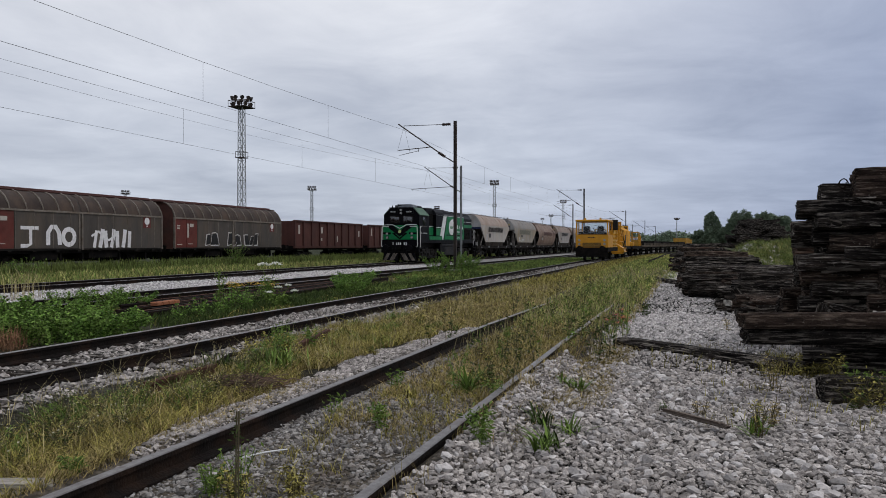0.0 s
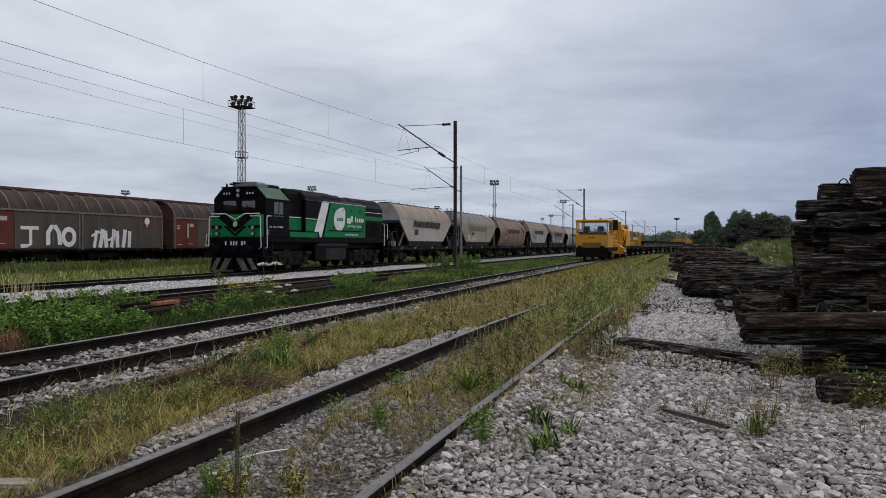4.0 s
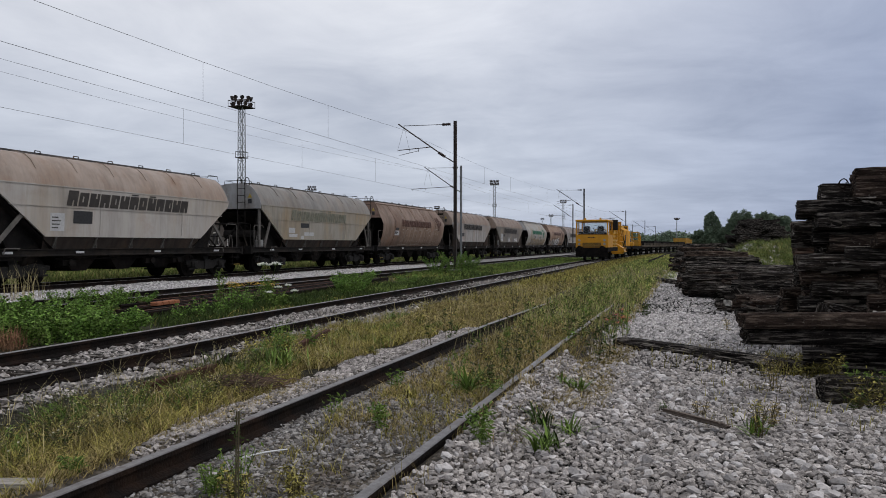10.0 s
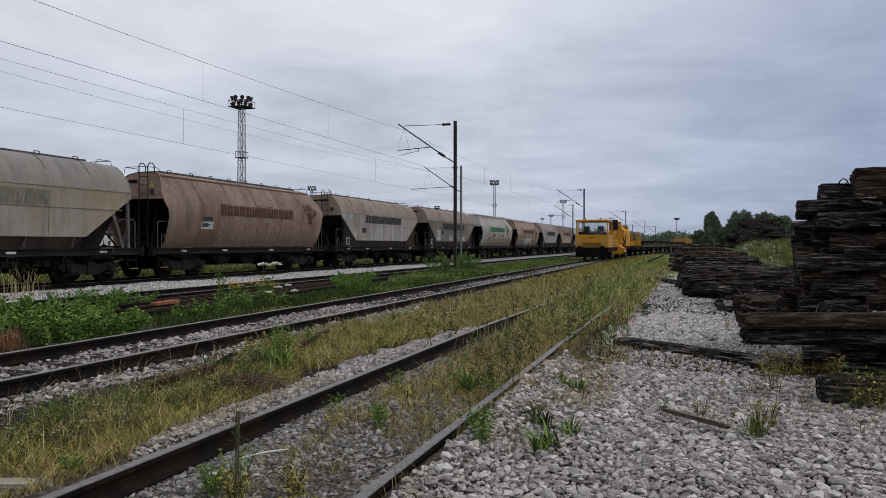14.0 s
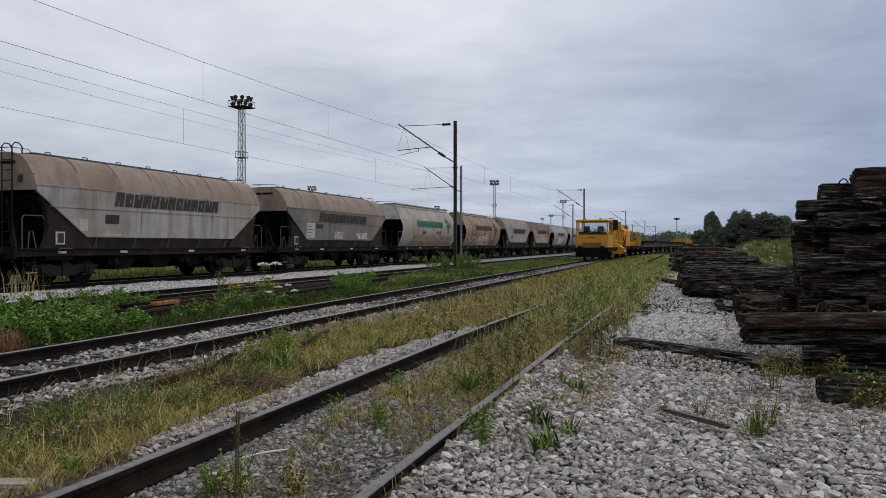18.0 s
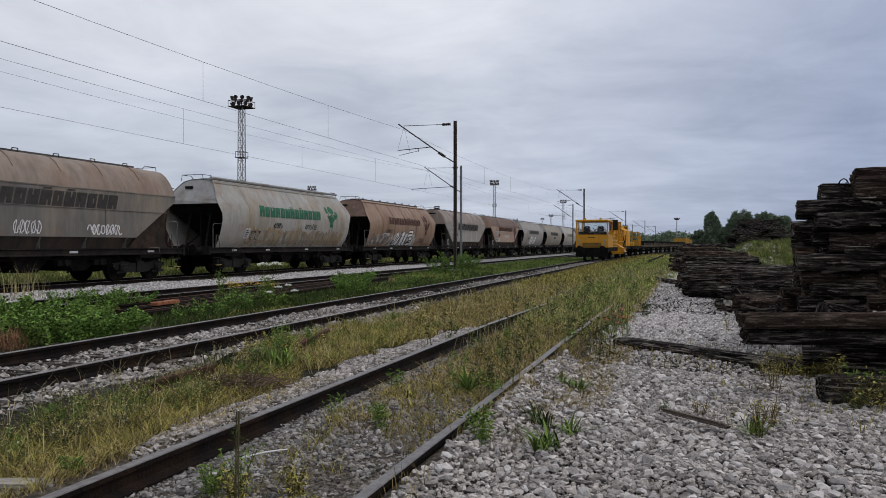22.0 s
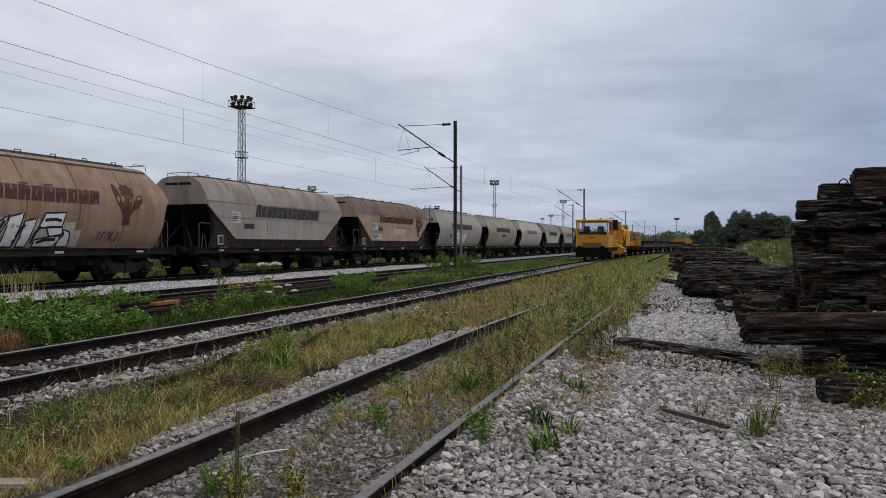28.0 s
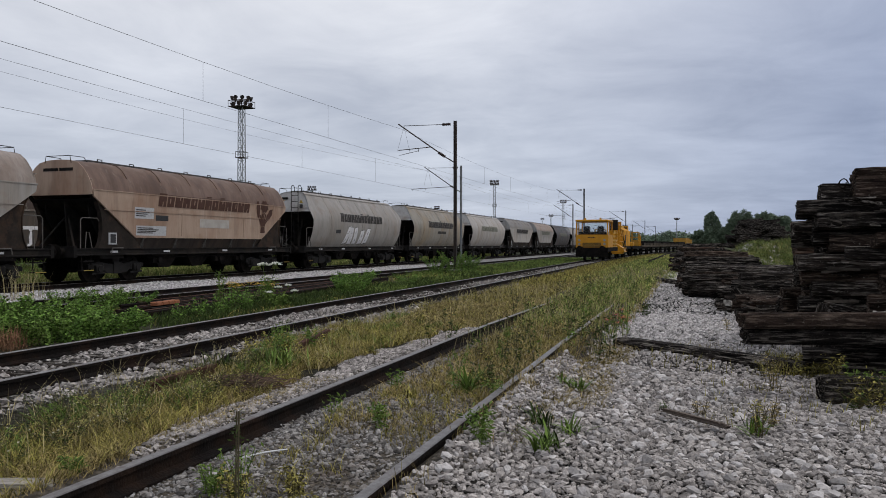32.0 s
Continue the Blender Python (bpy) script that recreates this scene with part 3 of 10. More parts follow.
stones("gravel", gp, sizes(len(gp), 0.005, 0.018), STONE_SMALL, "small grey stones between the siding rails")
gp = scatter(-4.35, -3.2, 3, 12, 17000, lambda x, y: x > -3.3 - 0.5 * np.clip((y - 3.9) / 0.9, 0, 1) - 0.38 * np.abs(wobble(x, y)) * np.clip((y - 3.6) / 0.8, 0, 1))
stones("gravel", gp, sizes(len(gp), 0.010, 0.028), STONE, "pale stones along the outer edge of a rail")
gp = np.concatenate([scatter(-8.6, -5.5, 4.5, 16, 21000, lambda x, y: (x > -8.1) & (x < -5.15 + 0.3 * wobble(x, y))), scatter(-8.4, -5.8, 16, 75, 22000)])
gp = gp[(np.abs(gp[:, 0] + 7.68) > 0.1) & (np.abs(gp[:, 0] + 6.18) > 0.1)]
dirty = RNG.uniform(0, 1, len(gp)) < 0.55
stones("gravel", gp[~dirty], sizes((~dirty).sum(), 0.018, 0.046), STONE, "grey ballast between and beside dark rails", 1.0, (CHIP, CHIP_F))
stones("gravel", gp[dirty], sizes(dirty.sum(), 0.014, 0.042), STONE_DARK, "dirty ballast between and beside dark rails", 0.8, (CHIP, CHIP_F))
gp = scatter(-19.05, -14.5, 12, 48, 30000)
stones("gravel", gp, sizes(len(gp), 0.03, 0.06), STONE_PALE, "fresh pale ballast in front of the running track", 0.35, (CHIP, CHIP_F))

# ---------------------------------------------------------------- rolling stock
SPEED = -5.164
MOVERS = []          # (thing, place at the start along the track)
SPINNERS = []        # (wheelset, its pose in its bogie, wheel radius)
CACHE = {}


def cached(key, build):
    if key not in CACHE:
        CACHE[key] = build()
    return CACHE[key]


def wheelset_mesh(r, gauge=1.5):
    def build():
        bm = bmn()
        for s in (-1, 1):
            x = s * gauge / 2
            cyl(bm, (x - 0.065, 0, 0), (x + 0.065, 0, 0), r, seg=24)
            cyl(bm, (x - s * 0.09, 0, 0), (x - s * 0.06, 0, 0), r + 0.028, seg=24)
            cyl(bm, (x - 0.08, 0, 0), (x + 0.08, 0, 0), r * 0.28, seg=12)
            for k in range(6):
                a = k * math.pi / 3
                bar(bm, (x + s * 0.07, 0.3 * r * math.cos(a), 0.3 * r * math.sin(a)), (x + s * 0.07, 0.8 * r * math.cos(a), 0.8 * r * math.sin(a)), 0.03, 0.05)
        cyl(bm, (-gauge / 2 - 0.2, 0, 0), (gauge / 2 + 0.2, 0, 0), 0.08, seg=8)
        return finish(bm, "wheelset", STEEL_BLACK, 40)
    return cached(("ws", r), build)


def spin(ob, m, r):
    ob.matrix_basis = m
    SPINNERS.append((ob, m, r))


def bogie(parent, y, wheelbase=1.8, r=0.46):
    """A two-axle freight bogie with cast side frames, springs and axle boxes."""
    def build():
        bm = bmn()
        h = wheelbase / 2
        for s in (-1, 1):
            x = s * 1.0
            prism(bm, [(-h - 0.42, 0.62), (-h - 0.42, 0.5), (-h - 0.2, 0.46), (-h + 0.28, 0.42), (-0.45, 0.3), (0.45, 0.3), (h - 0.28, 0.42), (h + 0.2, 0.46), (h + 0.42, 0.5), (h + 0.42, 0.62), (h - 0.1, 0.7), (0.4, 0.62), (-0.4, 0.62), (-h + 0.1, 0.7)], "x", x - 0.05, x + 0.05)
            for a in (-h, h):
                box(bm, x - 0.12, x + 0.16, a - 0.15, a + 0.15, 0.34, 0.6, 0.03)
                cyl(bm, (x + s * 0.1, a, 0.46), (x + s * 0.2, a, 0.46), 0.11, seg=12)
                for q in (-0.23, 0.23):
                    cyl(bm, (x, a + q, 0.4), (x, a + q, 0.64), 0.075, seg=8)
                bar(bm, (x + s * 0.08, a - 0.3, 0.3), (x + s * 0.08, a + 0.3, 0.33), 0.04, 0.06)
            box(bm, x - 0.03, x + 0.09, -0.18, 0.18, 0.28, 0.68)
        box(bm, -1.0, 1.0, -0.16, 0.16, 0.42, 0.8)
        return finish(bm, "side_frame", BOGIE_STEEL, 40)
    b = new("bogie", cached(("bogie", wheelbase), build))
    b.parent = parent
    b.matrix_basis = pose(0, y, 0)
    for a in (-wheelbase / 2, wheelbase / 2):
        w = new("wheelset", wheelset_mesh(r))
        w.parent = b
        spin(w, pose(0, a, r), r)
    return b


def buffers(parent, y, out, z=1.05, material=None):
    """Two round-headed buffers at a headstock; out is +1 or -1 along the track."""
    def build():
        bm = bmn()
        cyl(bm, (0, 0, 0), (0, out * 0.34, 0), 0.13, 0.1, 12)
        cyl(bm, (0, out * 0.3, 0), (0, out * 0.52, 0), 0.075, seg=10)
        cyl(bm, (0, out * 0.52, 0), (0, out * 0.57, 0), 0.24, 0.22, 16)
        box(bm, -0.17, 0.17, -0.03 if out > 0 else -0.01, 0.01 if out > 0 else 0.03, -0.17, 0.17)
        return finish(bm, "buffer", material or STEEL_BLACK, 40)
    me = cached(("buf", out, (material or STEEL_BLACK).name), build)
    for x in (-0.875, 0.875):
        o = part("buffer", me, None, parent)
        o.matrix_basis = pose(x, y, z)


HANDRAIL_WHITE = surf("white_handrail", (0.62, 0.62, 0.62), (0.45, 0.45, 0.44), 9, 0.55)
HOPPER_END = surf("dusty_grey_hopper_end", (0.30, 0.30, 0.30), (0.22, 0.215, 0.21), 2.5, 0.7, 0, 0.1, 30, (0.14, 0.11, 0.085), 1.1, 0.7, (1, 1, 0.5))
# near-black, with the shade of the hollow wagon ends in the colour
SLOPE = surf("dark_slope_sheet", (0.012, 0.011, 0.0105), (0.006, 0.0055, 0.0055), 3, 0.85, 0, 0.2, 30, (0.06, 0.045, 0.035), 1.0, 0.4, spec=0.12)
PLATE = surf("pale_data_plate", (0.45, 0.45, 0.455), (0.33, 0.33, 0.335), 14, 0.6)
DARKPLATE = surf("black_data_plate", (0.03, 0.03, 0.033), (0.02, 0.02, 0.02), 14, 0.6)
YELLOW_MARK = surf("yellow_marking", (0.40, 0.29, 0.05), (0.24, 0.17, 0.045), 9, 0.6)


INK_BLACK = surf("worn_black_lettering", (0.026, 0.023, 0.021), (0.05, 0.043, 0.038), 6, 0.7)


def livery(key, c1, c2, stain, amount=0.6, scale=0.9, streak=0.6, rust=0.35):
    """Old wagon paint: blotched colour, rain streaks running down, rust bleeding through, dented plates."""
    c1, c2 = tuple(0.76 * v for v in c1), tuple(0.74 * v for v in c2)
    m = surf("wagon_paint_" + key, c1, c2, scale, 0.6, 0, 0.0, 25, stain, 1.1, amount, (1, 0.8, 0.22))
    nd, ln = m.node_tree.nodes, m.node_tree.links
    b = nd["Principled BSDF"]
    col = b.inputs["Base Color"].links[0].from_socket
    tc = nd.new("ShaderNodeTexCoord")
    for sc, stretch, lo, hi, amt, tint in ((1.0, (1.2, 1.9, 0.45), 0.50, 0.68, 0.9 * streak, tuple(0.5 * v for v in c2)),
                                           (1.0, (3.0, 5.5, 0.3), 0.48, 0.76, 0.8 * streak, tuple(0.5 * v for v in c2)),
                                           (1.0, (6.0, 8.0, 0.7), 0.54, 0.75, streak * 0.4, tuple(0.3 * v for v in stain)),
                                           (1.0, (0.8, 0.8, 1.2), 0.55, 0.72, rust, (0.19, 0.085, 0.035)),
                                           (1.0, (5.0, 6.0, 0.55), 0.60, 0.75, rust * 0.9, (0.62 * c1[0] + 0.25, 0.62 * c1[1] + 0.24, 0.62 * c1[2] + 0.22))):
        mp = nd.new("ShaderNodeMapping")
        mp.inputs["Scale"].default_value = stretch
        mp.inputs["Location"].default_value = (0.0, len(key) * 3.7, sum(c1))
        ln.new(tc.outputs["Object"], mp.inputs[0])
        nz = nd.new("ShaderNodeTexNoise")
        nz.inputs["Scale"].default_value, nz.inputs["Detail"].default_value = sc, 6
        nz.inputs["Roughness"].default_value = 0.62
        ln.new(mp.outputs[0], nz.inputs["Vector"])
        mr = nd.new("ShaderNodeMapRange")
        mr.inputs[1].default_value, mr.inputs[2].default_value, mr.inputs[3].default_value, mr.inputs[4].default_value = lo, hi, 0.0, amt
        ln.new(nz.outputs[0], mr.inputs[0])
        mx = nd.new("ShaderNodeMix")
        mx.data_type = "RGBA"
        mx.inputs[7].default_value = (*tint, 1)
        ln.new(mr.outputs[0], mx.inputs[0]); ln.new(col, mx.inputs[6])
        col = mx.outputs[2]
    ln.new(col, b.inputs["Base Color"])
    dn = nd.new("ShaderNodeTexNoise")
    dn.inputs["Scale"].default_value, dn.inputs["Detail"].default_value = 1.3, 2
    ln.new(tc.outputs["Object"], dn.inputs["Vector"])
    bp = nd.new("ShaderNodeBump")
    bp.inputs["Strength"].default_value, bp.inputs["Distance"].default_value = 0.5, 0.06
    ln.new(dn.outputs[0], bp.inputs["Height"])
    ln.new(bp.outputs[0], b.inputs["Normal"])
    return m


def wall_patch(bm, q, side, out, n=4):
    """A painted quad that follows a curved wall: q are its corners (y, z), foot left, foot right, top right, top left."""
    rows = []
    for i in range(n + 1):
        u = i / n
        l = (q[0][0] + (q[3][0] - q[0][0]) * u, q[0][1] + (q[3][1] - q[0][1]) * u)
        r = (q[1][0] + (q[2][0] - q[1][0]) * u, q[1][1] + (q[2][1] - q[1][1]) * u)
        rows.append([bm.verts.new((side(z) + out, y, z)) for y, z in (l, r)])
    for a_, b_ in zip(rows[:-1], rows[1:]):
        bm.faces.new((a_[0], a_[1], b_[1], b_[0]))


def lettering(parent, side, y0, y1, z0, z1, material, seed, tilt=0.0, n=13, name="lettering"):
    """A painted row of heavy slanting blocks, each with a worn slot, as long and as high as the wording on the panel."""
    bm = bmn()
    step = (y1 - y0) / n
    h = (z1 - z0) * 0.92
    for i in range(n):
        a, w, hh = y0 + i * step, step * 0.9, h * (1.1 if i == 0 else 1.0)

        def slab(u0, u1, v0, v1, k=6):
            la, lb = 0.2 * hh * v0, 0.2 * hh * v1
            wall_patch(bm, [(a + w * u0 + la, z0 + hh * v0), (a + w * u1 + la, z0 + hh * v0), (a + w * u1 + lb, z0 + hh * v1), (a + w * u0 + lb, z0 + hh * v1)], side, 0.014, k)
        u = (0.36, 0.52, 0.44, 0.6)[(i * 3 + seed) % 4]
        if i % 3 == 0:
            slab(0.0, u, 0, 1.0); slab(u + 0.14, 1.0, 0, 1.0); slab(u, u + 0.14, 0.36, 1.0, 4)
        elif i % 3 == 1:
            slab(0.04, u, 0, 1.0); slab(u + 0.14, 0.96, 0, 1.0); slab(u, u + 0.14, 0.0, 0.3, 1); slab(u, u + 0.14, 0.72, 1.0, 1)
        else:
            slab(0.0, u, 0, 1.0); slab(u + 0.14, 1.0, 0, 1.0); slab(u, u + 0.14, 0.0, 0.62, 4)
        if i in (6, 8):
            slab(0.1, 0.9, 1.08, 1.18, 1)
    return tagged(part(name, bm, material, parent, "row of worn painted block shapes"), kind="stuff")


def smear(parent, side, y0, y1, z0, z1, materials, seed, n=90):
    """Old overlapping spray paint, weathered to a band of slanting strokes."""
    r = random.Random(seed)
    for j, m in enumerate(materials):
        bm = bmn()
        for i in range(n):
            c, z = r.uniform(y0, y1), r.uniform(z0, z1 - 0.25)
            l, a = r.uniform(0.12, 0.5), r.uniform(0.4, 2.2)
            top = min(z1, z + l * math.sin(a))
            w = r.uniform(0.06, 0.3)
            dy_ = l * math.cos(a)
            wall_patch(bm, [(c, z), (c + w, z), (c + w * 0.6 + dy_, top), (c + dy_, top)], side, 0.004 + 0.0015 * j + 0.00001 * i, 2)
        tagged(part("graffiti", bm, m, parent, "weathered overlapping spray paint"), kind="stuff")


def block_piece(parent, side, y0, y1, z0, z1, fill, line, seed, n=6):
    """Graffiti of slanting filled shapes with dark outlines."""
    r = random.Random(seed)
    bf, bl = bmn(), bmn()
    step = (y1 - y0) / n
    for i in range(n):
        a = y0 + i * step + r.uniform(-0.05, 0.05)
        w, ln, h = step * r.uniform(0.6, 0.95), r.uniform(-0.25, 0.3), (z1 - z0) * r.uniform(0.75, 1.0)
        q = [(a, z0), (a + w, z0 + r.uniform(0, 0.08)), (a + w + ln, z0 + h), (a + ln + w * 0.15, z0 + h * r.uniform(0.9, 1))]
        wall_patch(bf, q, side, 0.007 + 0.0004 * i)
        ribbon(bl, q + q[:1], 0.035, side, 0.012 + 0.0004 * i)
        ribbon(bl, [((q[0][0] + q[1][0]) / 2, z0 + 0.2 * h), ((q[2][0] + q[3][0]) / 2, z0 + 0.75 * h)], 0.04, side, 0.0125 + 0.0004 * i)
    tagged(part("graffiti", bf, fill, parent, "sprayed slanting block shapes"), kind="stuff")
    tagged(part("graffiti_outline", bl, line, parent, "sprayed dark outlines"), kind="stuff")


def plates(parent, side, spots):
    for a, b, z0, z1, m in spots:
        bm = bmn()
        wall_patch(bm, [(a, z0), (b, z0), (b, z1), (a, z1)], side, 0.005)
        part("data_plate", bm, m, parent)
        if m is PLATE and z1 - z0 > 0.3:
            bm = bmn()
            for k in range(4):
                z = z0 + 0.08 + k * (z1 - z0 - 0.12) / 4
                wall_patch(bm, [(a + 0.06, z), (a + (b - a) * (0.55 + 0.1 * (k % 3)), z), (a + (b - a) * (0.55 + 0.1 * (k % 3)), z + 0.035), (a + 0.06, z + 0.035)], side, 0.009, 1)
            tagged(part("plate_lines", bm, INK_BLACK, parent), kind="stuff")


def ribbon(bm, pts, w, side, out=0.006):
    """A flat painted stroke on a wall: pts are (y, z), w its width."""
    P = [Vector(p) for p in pts]
    L, R = [], []
    for i, p in enumerate(P):
        d = (P[min(i + 1, len(P) - 1)] - P[max(i - 1, 0)]).normalized()
        n = Vector((-d.y, d.x)) * w / 2
        for q, store in ((p + n, L), (p - n, R)):
            store.append((q.x, q.y))
    for i in range(len(P) - 1):
        q = [L[i], L[i + 1], R[i + 1], R[i]]
        f = [bm.verts.new((side(z) + out, y, z)) for y, z in q]
        bm.faces.new(f)


def scrawl(parent, side, y0, y1, z0, z1, material, seed, w=0.09, n=7, name="graffiti"):
    """Loops and strokes sprayed on a wall."""
    r = random.Random(seed)
    bm = bmn()
    step = (y1 - y0) / n
    for i in range(n):
        c, rad, hh = y0 + (i + 0.5) * step, step * 0.42, (z1 - z0) / 2
        zc = (z0 + z1) / 2
        a0, a1 = r.uniform(0, 6.28), r.uniform(3.2, 6.6)
        pts = [(c + rad * math.cos(a0 + a1 * k / 9) * r.uniform(0.8, 1.1), zc + hh * math.sin(a0 + a1 * k / 9) * r.uniform(0.75, 1.05)) for k in range(10)]
        ribbon(bm, pts, w, side, 0.006 + 0.0012 * i)
        if r.random() < 0.7:
            ribbon(bm, [(c - rad * r.uniform(0.2, 1), z0), (c + rad * r.uniform(-.4, 1), z1)], w * 0.9, side, 0.016 + 0.0012 * i)
    return tagged(part(name, bm, material, parent, "sprayed loops and strokes"), kind="stuff")


def sheaf(parent, side, yc, z0, z1, material):
    """A painted emblem laid on the wall: a maize cob, a ragged flower head and a leafy ear over a tied bunch of stems."""
    bm = bmn()
    h = z1 - z0

    def blob(cy, cz, ry, rz, lean, teeth, depth, out, n=24):
        hub = (cy, cz)
        ring = []
        for k in range(n):
            a = 6.2832 * k / n
            f = 1.0 - depth * (0.5 + 0.5 * math.cos(a * teeth))
            u, v = ry * f * math.cos(a), rz * f * math.sin(a)
            ring.append((cy + u * math.cos(lean) - v * math.sin(lean), cz + u * math.sin(lean) + v * math.cos(lean)))
        c = bm.verts.new((side(hub[1]) + out, *hub))
        vs = [bm.verts.new((side(z) + out, y, z)) for y, z in ring]
        for k in range(n):
            bm.faces.new((c, vs[k], vs[(k + 1) % n]))
    blob(yc - 0.42, z0 + 0.70 * h, 0.15, 0.27 * h, 0.12, 2, 0.1, 0.007)
    blob(yc + 0.08, z0 + 0.80 * h, 0.36, 0.20 * h, 0.0, 8, 0.22, 0.008, 32)
    blob(yc + 0.52, z0 + 0.56 * h, 0.17, 0.25 * h, -0.75, 6, 0.2, 0.009)
    for k in range(7):
        u = (k - 3) / 3
        q = [(yc - 0.04 + 0.14 * u - 0.05, z0 + 0.24 * h), (yc - 0.04 + 0.14 * u + 0.05, z0 + 0.24 * h), (yc + 0.06 + 0.46 * u + 0.04, z0 + (0.62 - 0.1 * abs(u)) * h), (yc + 0.06 + 0.46 * u - 0.05, z0 + (0.62 - 0.1 * abs(u)) * h)]
        wall_patch(bm, q, side, 0.010 + 0.0004 * k, 4)
    wall_patch(bm, [(yc - 0.2, z0 + 0.20 * h), (yc + 0.14, z0 + 0.20 * h), (yc + 0.16, z0 + 0.27 * h), (yc - 0.22, z0 + 0.27 * h)], side, 0.0135, 1)
    wall_patch(bm, [(yc - 0.23, z0), (yc + 0.16, z0), (yc + 0.12, z0 + 0.19 * h), (yc - 0.18, z0 + 0.19 * h)], side, 0.0135, 2)
    tagged(part("emblem", bm, material, parent, "painted emblem of a wheat sheaf"), kind="stuff")


def lightning_piece(parent, side, y0, y1, z0, z1, fill, line):
    """Large sprayed shapes: jagged white forms standing in a pale cloud, edged with dark strokes."""
    bf, bl, bc = bmn(), bmn(), bmn()
    L, h = y1 - y0, z1 - z0
    P = lambda u, v: (y0 + L * u, z0 + h * v)
    for i, (u, v, w, t) in enumerate(((0.0, 0.0, 0.16, 0.5), (0.10, 0.0, 0.2, 0.68), (0.26, 0.0, 0.2, 0.8), (0.44, 0.0, 0.2, 0.78), (0.62, 0.0, 0.2, 0.8), (0.80, 0.0, 0.12, 0.72), (0.89, 0.0, 0.09, 0.5))):
        wall_patch(bc, [P(u, v), P(u + w, v), P(u + w * 0.9, t), P(u + w * 0.12, t * 0.96)], side, 0.004 + 0.0004 * i)
    shapes = ([(0.12, 0.02), (0.21, 0.0), (0.30, 0.66), (0.22, 0.88)], [(0.20, 0.02), (0.33, 0.0), (0.40, 0.86), (0.31, 0.6)], [(0.38, 0.0), (0.47, 0.0), (0.50, 0.92), (0.40, 0.8)],
              [(0.50, 0.0), (0.57, 0.0), (0.60, 0.78), (0.51, 0.7)], [(0.62, 0.52), (0.80, 0.56), (0.82, 0.98), (0.66, 0.94)], [(0.62, 0.0), (0.78, 0.0), (0.84, 0.38), (0.62, 0.2)], [(0.72, 0.30), (0.84, 0.32), (0.80, 0.58), (0.68, 0.56)], [(0.80, 0.0), (0.90, 0.0), (0.88, 0.42), (0.82, 0.5)])
    for i, q in enumerate(shapes):
        q = [P(*p) for p in q]
        wall_patch(bf, q, side, 0.008 + 0.0004 * i)
        ribbon(bl, [((1 - t) * a[0] + t * b[0], (1 - t) * a[1] + t * b[1]) for a, b in zip(q, q[1:] + q[:1]) for t in (0.0, 0.34, 0.67)] + q[:1], 0.05, side, 0.014 + 0.0004 * i)
    for q in ([(0.30, 0.04), (0.34, 0.4), (0.37, 0.7)], [(0.47, 0.1), (0.49, 0.45), (0.52, 0.6)], [(0.60, 0.1), (0.61, 0.4), (0.64, 0.56)], [(0.66, 0.74), (0.74, 0.78), (0.79, 0.74)], [(0.64, 0.12), (0.7, 0.2), (0.78, 0.22)], [(0.16, 0.05), (0.2, 0.3), (0.24, 0.6)]):
        ribbon(bl, [P(*p) for p in q], 0.10, side, 0.019)
    tagged(part("graffiti_cloud", bc, SPRAY_GREY, parent, "pale sprayed cloud behind the graffiti"), kind="stuff")
    tagged(part("graffiti", bf, fill, parent, "large white sprayed jagged shapes"), kind="stuff")
    tagged(part("graffiti_outline", bl, line, parent, "sprayed black outlines"), kind="stuff")


